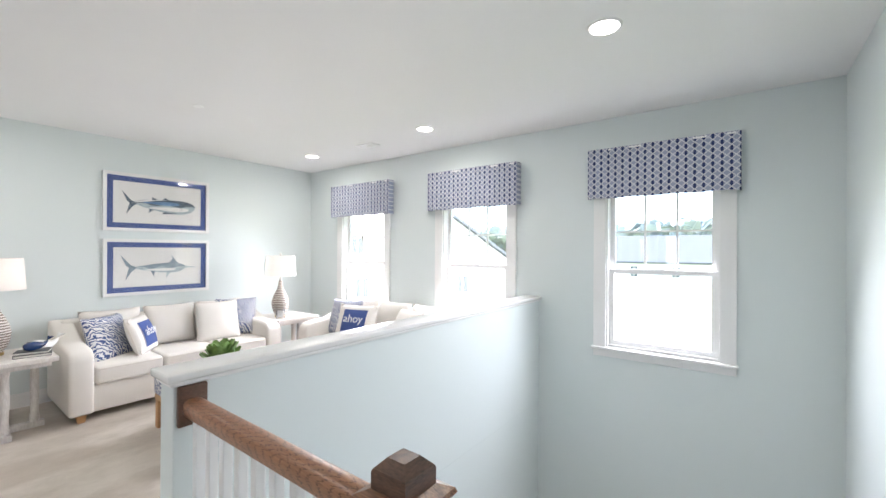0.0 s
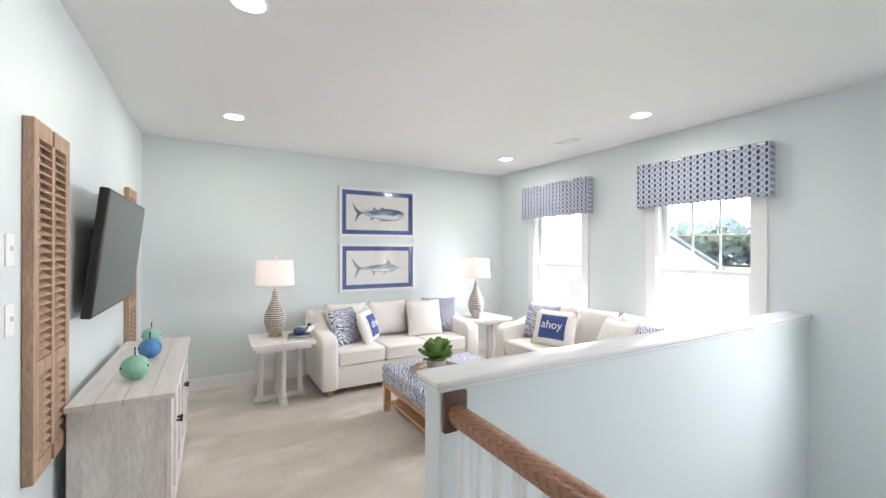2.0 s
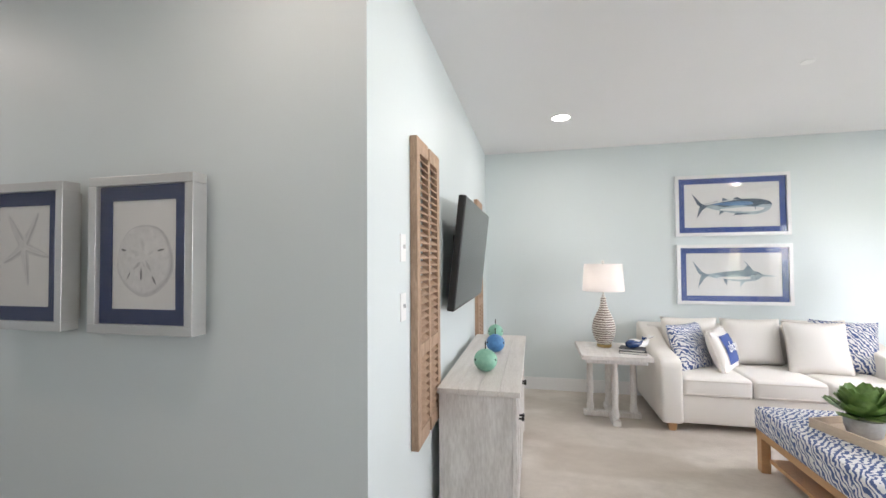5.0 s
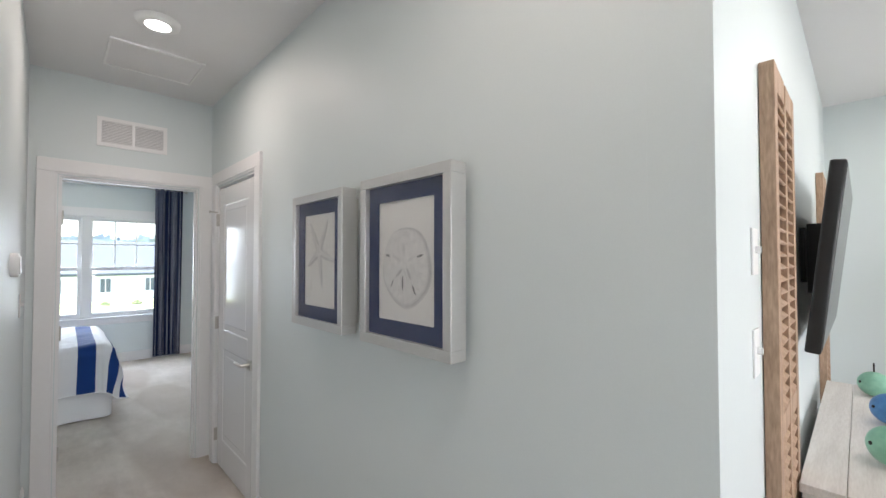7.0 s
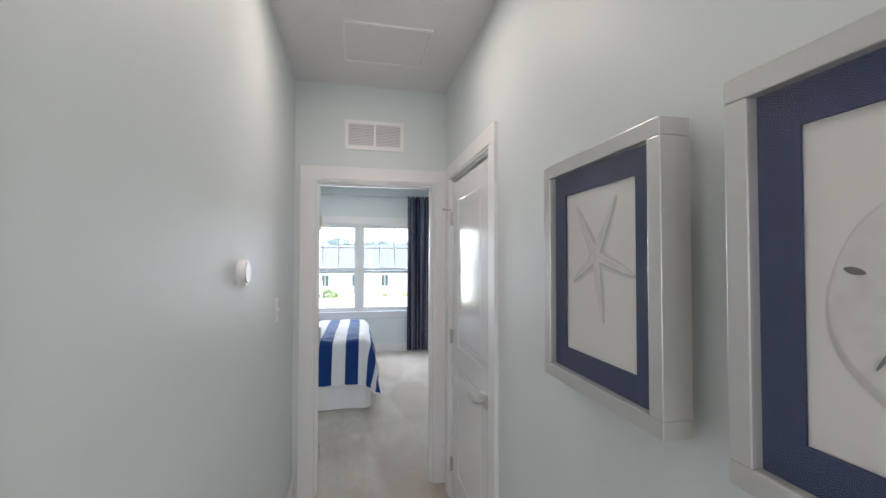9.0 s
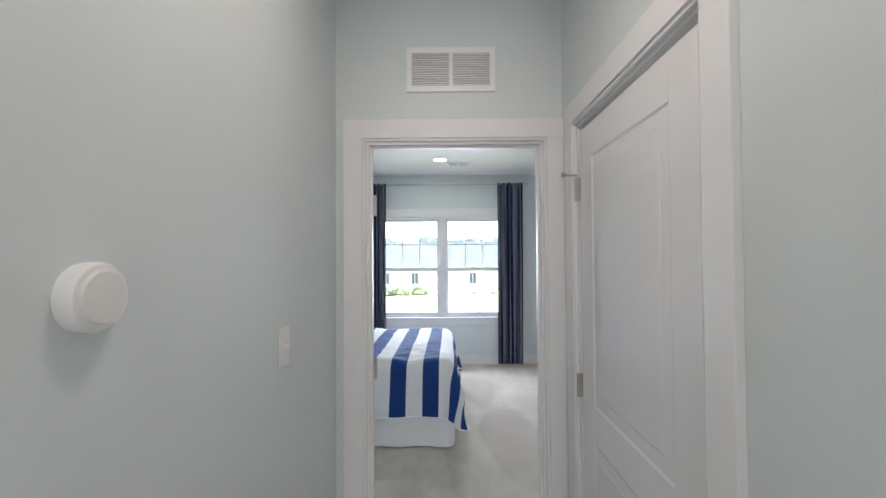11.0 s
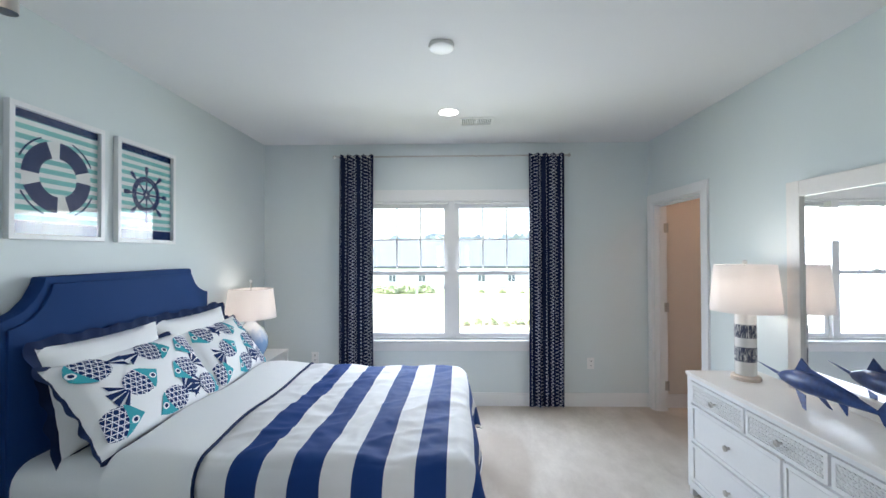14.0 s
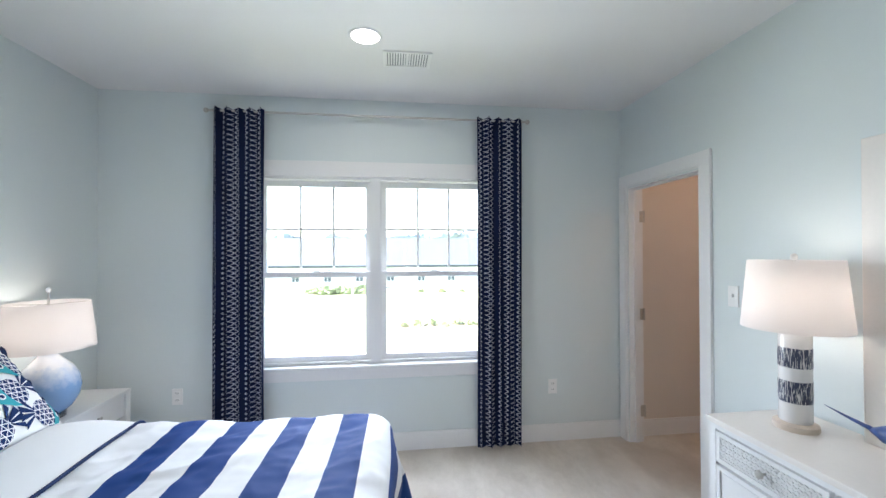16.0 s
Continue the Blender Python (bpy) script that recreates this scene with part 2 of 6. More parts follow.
PAGES = material("book_pages", (0.75, 0.73, 0.68), 0.8, fine=200)
BRASS = material("brushed_brass", (0.60, 0.43, 0.20), 0.3, metal=1.0, bump=0.02)
CLEARBASE = material("clear_acrylic", (0.85, 0.87, 0.88), 0.05, bump=0)
CLEARBASE.node_tree.nodes["Principled BSDF"].inputs["Transmission Weight"].default_value = 0.85
LAMPWOOD = material("turned_wood_plinth", (0.66, 0.55, 0.46), 0.5, vary=0.1, fine=30)
CANEWHITE = material("white_basketweave", (0.78, 0.775, 0.765), 0.5, vary=0.04, fine=120, bump=0.1)
DRESSERTOP = material("dresser_cream_paint", (0.80, 0.76, 0.72), 0.35, vary=0.02, bump=0.02)
DRESSER = material("dresser_white_paint", (0.80, 0.80, 0.80), 0.35, vary=0.015, bump=0.02)
BANDCER = material("white_glazed_ceramic", (0.80, 0.78, 0.76), 0.25, vary=0.02, bump=0.02)

# fabric of the valances: spindles and crossed lines
VALANCE = material("valance_fabric", (0.7, 0.7, 0.72), 0.9, fine=300, bump=0.2, spec=0.2)
s = axes(VALANCE, "Object")
slant = calc(VALANCE, "MULTIPLY", s[0], 0.0522 / 0.0585)
cross = calc(VALANCE, "MAXIMUM", line(VALANCE, calc(VALANCE, "ADD", s[2], slant), 0.0522, 0.0095), line(VALANCE, calc(VALANCE, "SUBTRACT", s[2], slant), 0.0522, 0.0095))
pulse = calc(VALANCE, "MULTIPLY_ADD", calc(VALANCE, "ABSOLUTE", calc(VALANCE, "SINE", calc(VALANCE, "MULTIPLY", s[2], 3.1416 / 0.0522))), 0.0045, 0.0055)
fx = calc(VALANCE, "ABSOLUTE", calc(VALANCE, "SUBTRACT", calc(VALANCE, "FRACT", calc(VALANCE, "DIVIDE", s[0], 0.0585)), 0.5))
spindle = calc(VALANCE, "LESS_THAN", calc(VALANCE, "MULTIPLY", fx, 0.0585), pulse)
field = color_mix(VALANCE, spindle, (0.33, 0.36, 0.47), (0.045, 0.06, 0.15))
color_mix(VALANCE, calc(VALANCE, "MULTIPLY", cross, 0.8), field.outputs["Result"], (0.72, 0.72, 0.74))

# curtain: navy with a white lattice
CURTAIN = material("navy_lattice_curtain", (0.01, 0.02, 0.07), 0.85, fine=300, bump=0.2, spec=0.25)
s = axes(CURTAIN)
swing = calc(CURTAIN, "MULTIPLY", calc(CURTAIN, "SINE", calc(CURTAIN, "MULTIPLY", s[1], 6.2832 / 0.072)), 0.0125)
lat = calc(CURTAIN, "MAXIMUM", line(CURTAIN, calc(CURTAIN, "ADD", s[0], swing), 0.050, 0.0036), line(CURTAIN, calc(CURTAIN, "SUBTRACT", s[0], swing), 0.050, 0.0036))
color_mix(CURTAIN, lat, (0.004, 0.010, 0.042), (0.62, 0.64, 0.70))

# comforter: broad stripes along its length
STRIPE = material("striped_comforter", (0.8, 0.8, 0.8), 0.75, fine=260, bump=0.15, spec=0.25)
s = axes(STRIPE)
f = calc(STRIPE, "FRACT", calc(STRIPE, "DIVIDE", s[0], 0.28))
inside = calc(STRIPE, "MULTIPLY", calc(STRIPE, "GREATER_THAN", f, 0.5), calc(STRIPE, "GREATER_THAN", s[0], 0.0))
color_mix(STRIPE, inside, (0.76, 0.755, 0.76), (0.007, 0.042, 0.19))


def zebra(name, scale, dark, pale):
    m = material(name, pale, 0.9, fine=300, bump=0.2, spec=0.2)
    nt = m.node_tree
    w, tc = nt.nodes.new("ShaderNodeTexWave"), nt.nodes.new("ShaderNodeTexCoord")
    w.inputs["Scale"].default_value, w.inputs["Distortion"].default_value = scale, 7.5
    w.inputs["Detail"].default_value, w.inputs["Detail Scale"].default_value = 1.0, 1.5
    w.bands_direction = "DIAGONAL"
    nt.links.new(tc.outputs["Object"], w.inputs[0])
    color_mix(m, calc(m, "GREATER_THAN", w.outputs["Fac"], 0.56), pale, dark)
    return m


ZEBRA = zebra("blue_wavy_print", 17, (0.08, 0.12, 0.27), (0.74, 0.74, 0.75))
ZEBRA_BENCH = zebra("blue_wavy_upholstery", 16, (0.10, 0.14, 0.29), (0.72, 0.72, 0.73))
# fish print: scales with white net lines
SCALES = material("printed_navy_scales", (0.02, 0.03, 0.15), 0.85, bump=0, spec=0.2)
s = axes(SCALES, "Object")
net = line(SCALES, calc(SCALES, "ADD", s[2], calc(SCALES, "MULTIPLY", s[0], 0.15)), 0.026, 0.0042)
for slope in (1.55, -1.75):
    net = calc(SCALES, "MAXIMUM", net, line(SCALES, calc(SCALES, "ADD", s[2], calc(SCALES, "MULTIPLY", s[0], slope)), 0.052, 0.0075))
color_mix(SCALES, net, (0.009, 0.028, 0.115), (0.80, 0.80, 0.83))
TEAL = material("printed_teal", (0.05, 0.36, 0.42), 0.85, vary=0.05, bump=0, spec=0.2)
PRINTNAVY = material("printed_navy", (0.009, 0.028, 0.11), 0.85, vary=0.05, bump=0, spec=0.2)
AQUASTRIPE = material("aqua_striped_print", (0.7, 0.7, 0.7), 0.8, bump=0)
s = axes(AQUASTRIPE, "Object")
color_mix(AQUASTRIPE, line(AQUASTRIPE, s[2], 0.046, 0.024), (0.78, 0.79, 0.78), (0.20, 0.52, 0.50))
# ribbed lamp of the loft: bands of brown and cream
RIBLAMP = material("banded_stoneware", (0.6, 0.55, 0.5), 0.5, fine=60, bump=0.1)
s = axes(RIBLAMP, "Object")
nz = RIBLAMP.node_tree.nodes.new("ShaderNodeTexNoise")
nz.inputs["Scale"].default_value = 14
wob = calc(RIBLAMP, "ADD", s[2], calc(RIBLAMP, "MULTIPLY", nz.outputs["Fac"], 0.016))
color_mix(RIBLAMP, line(RIBLAMP, wob, 0.021, 0.0105), (0.66, 0.61, 0.56), (0.20, 0.15, 0.125))
# bedside lamp: white glaze running into blue
GLAZE = material("blue_glazed_lamp", (0.5, 0.6, 0.8), 0.15, fine=20, bump=0.02)
s = axes(GLAZE, "Object")
nz = GLAZE.node_tree.nodes.new("ShaderNodeTexNoise")
nz.inputs["Scale"].default_value, nz.inputs["Detail"].default_value = 9, 4
hgt = calc(GLAZE, "ADD", s[2], calc(GLAZE, "MULTIPLY", nz.outputs["Fac"], 0.13))
mr = GLAZE.node_tree.nodes.new("ShaderNodeMapRange")
mr.inputs["From Min"].default_value, mr.inputs["From Max"].default_value = 0.24, 0.37
GLAZE.node_tree.links.new(hgt, mr.inputs["Value"])
color_mix(GLAZE, mr.outputs[0], (0.24, 0.40, 0.68), (0.80, 0.82, 0.86))
# banded dresser lamp
BANDS = material("brushed_navy_bands", (0.8, 0.8, 0.8), 0.3, bump=0.02)
nt = BANDS.node_tree
nz, mpg, tc = nt.nodes.new("ShaderNodeTexNoise"), nt.nodes.new("ShaderNodeMapping"), nt.nodes.new("ShaderNodeTexCoord")
mpg.inputs["Scale"].default_value = (1, 1, 0.09)
nz.inputs["Scale"].default_value, nz.inputs["Detail"].default_value = 290, 2
nt.links.new(tc.outputs["Object"], mpg.inputs[0])
nt.links.new(mpg.outputs[0], nz.inputs["Vector"])
color_mix(BANDS, calc(BANDS, "GREATER_THAN", nz.outputs["Fac"], 0.56), (0.045, 0.055, 0.10), (0.70, 0.68, 0.66))

# out of doors
GRASS = material("mown_grass", (0.19, 0.24, 0.11), 0.9, vary=0.2, big=0.15, fine=3, bump=0.2, tint=(0.30, 0.31, 0.20))
ROAD = material("pale_asphalt", (0.25, 0.25, 0.25), 0.9, vary=0.1, big=0.4, fine=6)
SIDING = material("white_lap_siding", (0.84, 0.84, 0.83), 0.6, vary=0.03, fine=4)
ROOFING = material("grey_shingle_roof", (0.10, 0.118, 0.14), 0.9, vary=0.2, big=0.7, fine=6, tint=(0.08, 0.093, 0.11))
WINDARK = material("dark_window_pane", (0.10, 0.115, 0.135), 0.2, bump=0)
# far foliage paled and blued: distance haze painted into the base colour
FARWOOD = material("far_foliage_painted_haze", (0.40, 0.455, 0.48), 0.9, vary=0.25, big=0.05, fine=0.4, bump=0, tint=(0.31, 0.36, 0.39))
SHRUBLEAF = material("pale_green_shrub", (0.42, 0.48, 0.28), 0.8, vary=0.3, big=2, fine=8, bump=0, tint=(0.28, 0.33, 0.18))
MULCH = material("brown_mulch", (0.24, 0.19, 0.15), 0.95, vary=0.3, fine=8, bump=0.3)


# ---- mesh helpers ----
def box(bm, x0, x1, y0, y1, z0, z1, m=None):
    c = [(x, y, z) for x in (x0, x1) for y in (y0, y1) for z in (z0, z1)]
    v = [bm.verts.new(m @ Vector(p) if m else p) for p in c]
    for f in ((0, 1, 3, 2), (4, 6, 7, 5), (0, 4, 5, 1), (2, 3, 7, 6), (0, 2, 6, 4), (1, 5, 7, 3)):
        bm.faces.new([v[i] for i in f])
    return bm


def boxes(*dims, bevel=0.0, seg=2):
    bm = bmesh.new()
    for d in dims:
        box(bm, *d)
    return rounded(bm, bevel, seg) if bevel else bm


def rounded(bm, width, seg=2):
    bmesh.ops.recalc_face_normals(bm, faces=bm.faces)
    bmesh.ops.bevel(bm, geom=list(bm.edges), offset=width, segments=seg, profile=0.5, affect="EDGES")
    return bm


def lathe(profile, n=32, top=True, bottom=True):
    """A turned body from (radius, height) pairs."""
    bm = bmesh.new()
    rings = [[bm.verts.new((r * math.cos(a), r * math.sin(a), z)) for a in [2 * math.pi * i / n for i in range(n)]] for r, z in profile]
    for a, b2 in zip(rings, rings[1:]):
        for i in range(n):
            bm.faces.new((a[i], a[(i + 1) % n], b2[(i + 1) % n], b2[i]))
    if bottom:
        bm.faces.new(rings[0][::-1])
    if top:
        bm.faces.new(rings[-1])
    return bm


def tube(points, radius, n=10):
    """A round bar along points; radius a number or one for each point."""
    bm = bmesh.new()
    pts = [Vector(p) for p in points]
    radii = radius if isinstance(radius, (list, tuple)) else [radius] * len(pts)
    rings = []
    for i, p in enumerate(pts):
        d = (pts[min(i + 1, len(pts) - 1)] - pts[max(i - 1, 0)]).normalized()
        u = d.cross(Vector((0, 0, 1)) if abs(d.z) < 0.9 else Vector((1, 0, 0))).normalized()
        w = d.cross(u)
        rings.append([bm.verts.new(p + radii[i] * (u * math.cos(2 * math.pi * k / n) + w * math.sin(2 * math.pi * k / n))) for k in range(n)])
    for a, b2 in zip(rings, rings[1:]):
        for k in range(n):
            bm.faces.new((a[k], a[(k + 1) % n], b2[(k + 1) % n], b2[k]))
    bm.faces.new(rings[0][::-1])
    bm.faces.new(rings[-1])
    return bm


def prism(outline, depth, m=None):
    """A flat plate from an outline in x and z, depth along y."""
    bm = bmesh.new()
    a = [bm.verts.new((x, 0, z)) for x, z in outline]
    b2 = [bm.verts.new((x, depth, z)) for x, z in outline]
    bm.faces.new(a)
    bm.faces.new(b2[::-1])
    for i in range(len(a)):
        j = (i + 1) % len(a)
        bm.faces.new((a[i], b2[i], b2[j], a[j]))
    if m:
        bm.transform(m)
    return bm


def sheet(fn, nu, nv, uvs=None):
    """A grid of points fn(u, v), u and v from 0 to 1, with a UV map from uvs(u, v)."""
    bm = bmesh.new()
    g = [[bm.verts.new(fn(i / nu, j / nv)) for j in range(nv + 1)] for i in range(nu + 1)]
    lay = bm.loops.layers.uv.new("UVMap") if uvs else None
    for i in range(nu):
        for j in range(nv):
            f = bm.faces.new((g[i][j], g[i + 1][j], g[i + 1][j + 1], g[i][j + 1]))
            if lay:
                for lp, (a, b2) in zip(f.loops, ((i, j), (i + 1, j), (i + 1, j + 1), (i, j + 1))):
                    lp[lay].uv = uvs(a / nu, b2 / nv)
    return bm


def mesh_of(name, bm, mat, smooth=None):
    me = bpy.data.meshes.new(name)
    bmesh.ops.recalc_face_normals(bm, faces=bm.faces)
    bm.to_mesh(me)
    bm.free()
    me.materials.append(mat)
    if smooth is not None:
        for p in me.polygons:
            p.use_smooth = True
        me.set_sharp_from_angle(angle=radians(smooth))
    return me


def part(name, bm, mat, parent=None, label="", smooth=None, at=None):
    ob = new(name, mesh_of(name, bm, mat, smooth))
    if parent:
        ob.parent = parent
    if at:
        ob.matrix_basis = at
    if label:
        ob["label"] = label
    return ob


def thing(name, label, category, group="", at=None, kind=""):
    ob = new(name)
    ob.empty_display_size = 0.1
    if at:
        ob.matrix_basis = at
    return tagged(ob, label, category, group, kind)


def setting(name, bm, mat, label, category, smooth=None):
    return tagged(part(name, bm, mat, smooth=smooth), label, category, kind="structure")


def wall_mesh(axis, p0, p1, u0, u1, z0, z1, holes=()):
    """A wall between p0 and p1 on one axis, from u0 to u1 along the other, with holes (u0, u1, z0, z1) through it."""
    us = sorted({u0, u1, *[h[0] for h in holes], *[h[1] for h in holes]})
    zs = sorted({z0, z1, *[h[2] for h in holes], *[h[3] for h in holes]})
    bm = bmesh.new()
    open_ = lambda a, c: any(h[0] - 1e-6 < a < h[1] and h[2] - 1e-6 < c < h[3] for h in holes) or not (u0 < a < u1 and z0 < c < z1)
    P = (lambda p, u, z: (p, u, z)) if axis == "x" else (lambda p, u, z: (u, p, z))
    for ua, ub in zip(us, us[1:]):
        for za, zb in zip(zs, zs[1:]):
            mu, mz = (ua + ub) / 2, (za + zb) / 2
            if open_(mu, mz):
                continue
            for p in (p0, p1):
                bm.faces.new([bm.verts.new(P(p, *q)) for q in ((ua, za), (ub, za), (ub, zb), (ua, zb))])
            for du, dz, (a, c) in ((-1, 0, ((ua, za), (ua, zb))), (1, 0, ((ub, za), (ub, zb))), (0, -1, ((ua, za), (ub, za))), (0, 1, ((ua, zb), (ub, zb)))):
                if open_(mu + du * (ub - ua) / 2 + du * 1e-4, mz + dz * (zb - za) / 2 + dz * 1e-4):
                    bm.faces.new([bm.verts.new(p) for p in (P(p0, *a), P(p1, *a), P(p1, *c), P(p0, *c))])
    bmesh.ops.remove_doubles(bm, verts=bm.verts, dist=1e-5)
    return bm


# ---- the shell ----
H = 2.69
XF, YW, YT, XC, XS = -5.06, 4.0, -0.57, -1.605, 0.92   # fish wall, window wall, TV wall, its outer corner, stair wall
HL, HR, YE = -0.605, -1.605, -3.895                    # hall walls and its end
BL, BR, YB, YD = 0.89, -3.058, -7.875, -3.975            # bedroom: headboard wall, dresser wall, window wall, door wall
WINX = (-3.86, -2.05, -0.205)
WZ0, WZ1, WHALF = 0.635, 2.06, 0.43
setting("wall_north", wall_mesh("y", YW, YW + 0.16, XF - 0.12, XS + 0.12, -1.5, H, [(x - WHALF, x + WHALF, WZ0, WZ1) for x in WINX]), PAINT, "pale aqua painted plaster wall with three windows", "wall")
setting("wall_west", wall_mesh("x", XF - 0.12, XF, YT - 0.12, YW, 0, H), PAINT, "pale aqua painted wall behind the sofa", "wall")
setting("wall_television", wall_mesh("y", YT - 0.12, YT, XF, XC, 0, H), PAINT, "pale aqua painted wall behind the television", "wall")
setting("wall_east", wall_mesh("x", XS, XS + 0.12, -0.62, YW, -1.5, H), PAINT, "pale aqua painted stair wall", "wall")
setting("wall_landing", wall_mesh("y", -0.62, -0.50, HL + 0.12, XS, 0, H), PAINT, "pale aqua painted wall beside the landing", "wall")
CLO = (-3.70, -2.93, 0.0, 2.035)
setting("wall_hall_west", wall_mesh("x", HR - 0.12, HR, YE, YT - 0.1201, 0, H, [CLO]), PAINT, "pale aqua painted hall wall with a closet door", "wall")
setting("wall_hall_east", wall_mesh("x", HL, HL + 0.12, YE, -0.50, 0, H), PAINT, "pale aqua painted hall wall", "wall")
DX0, DX1, DZ = -1.515, -0.742, 2.03
setting("wall_bedroom_door", wall_mesh("y", YD, YE, BR - 0.12, BL + 0.12, 0, H, [(DX0, DX1, 0.0, DZ)]), PAINT, "pale aqua painted wall with the bedroom doorway", "wall")
BWX0, BWX1, BWZ0, BWZ1 = -1.945, -0.165, 0.67, 2.095
setting("wall_south", wall_mesh("y", YB - 0.16, YB, BR - 1.4, BL + 0.12, 0, H, [(BWX0, BWX1, BWZ0, BWZ1)]), PAINT, "pale aqua painted bedroom wall with a double window", "wall")
setting("wall_headboard", wall_mesh("x", BL, BL + 0.12, YB, YD, 0, H), PAINT, "pale aqua painted wall behind the bed", "wall")
CDY0, CDY1 = -7.76, -7.00
setting("wall_dresser", wall_mesh("x", BR - 0.12, BR, YB, YD, 0, H, [(CDY0, CDY1, 0.0, 2.03)]), PAINT, "pale aqua painted wall with the closet doorway", "wall")
setting("wall_closet_end", wall_mesh("x", BR - 1.4, BR - 1.28, YB, -5.6, 0, H), CLOSET, "plain closet wall, warm lamplight tinted into its paint", "wall")
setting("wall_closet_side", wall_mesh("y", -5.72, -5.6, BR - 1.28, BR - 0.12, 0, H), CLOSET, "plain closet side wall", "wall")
setting("wall_closet_lining", wall_mesh("y", YB + 0.004, YB + 0.02, BR - 1.28, BR - 0.12, 0, H), CLOSET, "plain closet wall, warm lamplight tinted into its paint", "wall")
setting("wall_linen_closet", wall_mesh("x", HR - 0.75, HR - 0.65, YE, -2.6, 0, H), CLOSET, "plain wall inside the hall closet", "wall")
floor = bmesh.new()
for d in ((XF, XC, YT, 0.82), (XF, -1.386, 0.82, YW), (XC, XS, -0.50, 0.82), (HR, HL, YE, -0.50), (BR, BL, YB, YE), (HR - 0.65, HR, YE, YT - 0.12), (BR - 1.28, BR, YB, -5.72)):
    box(floor, d[0], d[1], d[2], d[3], -0.25, 0.0)
setting("floor", floor, CARPET, "beige cut-pile carpet with vacuum tracks", "carpet")
setting("floor_stair_landing", boxes((-1.386, XS, 0.82, YW, -1.5, -1.4)), CARPET, "beige carpet on the lower stair landing", "carpet")
setting("wall_stair", boxes((-1.385, XS, 0.80, 0.82, -1.4, -0.001), (-1.386, -1.27, 0.821, YW, -1.4, -0.001)), PAINT, "pale aqua painted side of the stairwell", "wall")
setting("ceiling", boxes((XF - 0.12, XS + 0.12, -0.62, YW + 0.16, H, H + 0.15), (BR - 1.4, BL + 0.12, YB - 0.16, -0.62, H, H + 0.15)), CEIL, "smooth white painted ceiling", "ceiling")


# ---- half wall and stair rail ----
half = setting("wall_half", boxes((-1.386, -1.266, 0.784, YW, 0, 1.0), bevel=0.004), PAINT, "pale aqua half wall beside the stairwell", "wall")
cap = bmesh.new()
box(cap, -1.413, -1.239, 0.757, YW, 1.016, 1.047)
rounded(cap, 0.008, 3)
part("cap", cap, CAPPAINT, half, "white painted cap", smooth=35)
part("moulding", rounded(boxes((-1.400, -1.252, 0.770, YW, 0.998, 1.017)), 0.006, 2), TRIM, half, "white moulding under the cap")
RY = 0.843
rail = thing("stair_railing", "stained oak handrail with white balusters", "railing", at=pose(-0.681, RY, 0))
part("rosette", rounded(boxes((-0.585, -0.563, -0.05, 0.05, 0.849, 0.996)), 0.006, 3), DARKOAK, rail, "dark oak end plate", smooth=40)
hand = bmesh.new()
prof = [(-0.027, 0.0), (-0.031, 0.012), (-0.034, 0.03), (-0.034, 0.046), (-0.028, 0.056), (-0.016, 0.062), (0.016, 0.062), (0.028, 0.056), (0.034, 0.046), (0.034, 0.03), (0.031, 0.012), (0.027, 0.0)]
ends = [[hand.verts.new((x, y, 0.885 + z)) for y, z in prof] for x in (-0.565, 0.43)]
for i in range(len(prof)):
    hand.faces.new((ends[0][i], ends[0][(i + 1) % len(prof)], ends[1][(i + 1) % len(prof)], ends[1][i]))
hand.faces.new(ends[0])
hand.faces.new(ends[1][::-1])
part("handrail", hand, OAKRAIL, rail, smooth=50)
for i in range(9):
    x = -0.515 + i * 0.102
    part("baluster", rounded(boxes((x - 0.016, x + 0.016, -0.016, 0.016, 0.03, 0.887)), 0.003, 1), TRIM, rail, "white painted square baluster")
part("shoe_rail", boxes((-0.56, 0.42, -0.03, 0.03, 0.0, 0.032), bevel=0.004), TRIM, rail)
newel = thing("newel_post", "white square newel post with dark oak cap", "newel post", at=pose(-0.208, RY + 0.012, 0))
part("post", rounded(boxes((-0.045, 0.045, -0.045, 0.045, -0.3, 0.93)), 0.004), TRIM, newel)
sq = lambda bm, r, z: [bm.verts.new((sx * r, sy * r, z)) for sx, sy in ((-1, -1), (1, -1), (1, 1), (-1, 1))]


def stacked(levels):
    """A square body from (half width, height) levels."""
    bm = bmesh.new()
    rings = [sq(bm, r, z) for r, z in levels]
    for a, b2 in zip(rings, rings[1:]):
        for i in range(4):
            bm.faces.new((a[i], a[(i + 1) % 4], b2[(i + 1) % 4], b2[i]))
    bm.faces.new(rings[0][::-1])
    bm.faces.new(rings[-1])
    return bm


part("collar", stacked([(0.047, 0.925), (0.056, 0.94), (0.078, 0.955), (0.084, 0.964), (0.080, 0.974), (0.052, 0.986)]), OAK, newel, "oak collar")
part("cap", stacked([(0.047, 0.978), (0.050, 0.982), (0.050, 1.022), (0.047, 1.028), (0.026, 1.049), (0.0255, 1.050)]), DARKOAK, newel, "dark oak block cap")


# ---- trim ----
def baseboard(x0, x1, y0, y1):
    bm = boxes((x0, x1, y0, y1, 0, 0.118))
    t = 0.004
    box(bm, x0 + (t if x1 - x0 < 0.05 else 0), x1 - (t if x1 - x0 < 0.05 else 0), y0 + (t if y1 - y0 < 0.05 else 0), y1 - (t if y1 - y0 < 0.05 else 0), 0.118, 0.135)
    return setting("baseboard", bm, TRIM, "white painted baseboard", "baseboard")


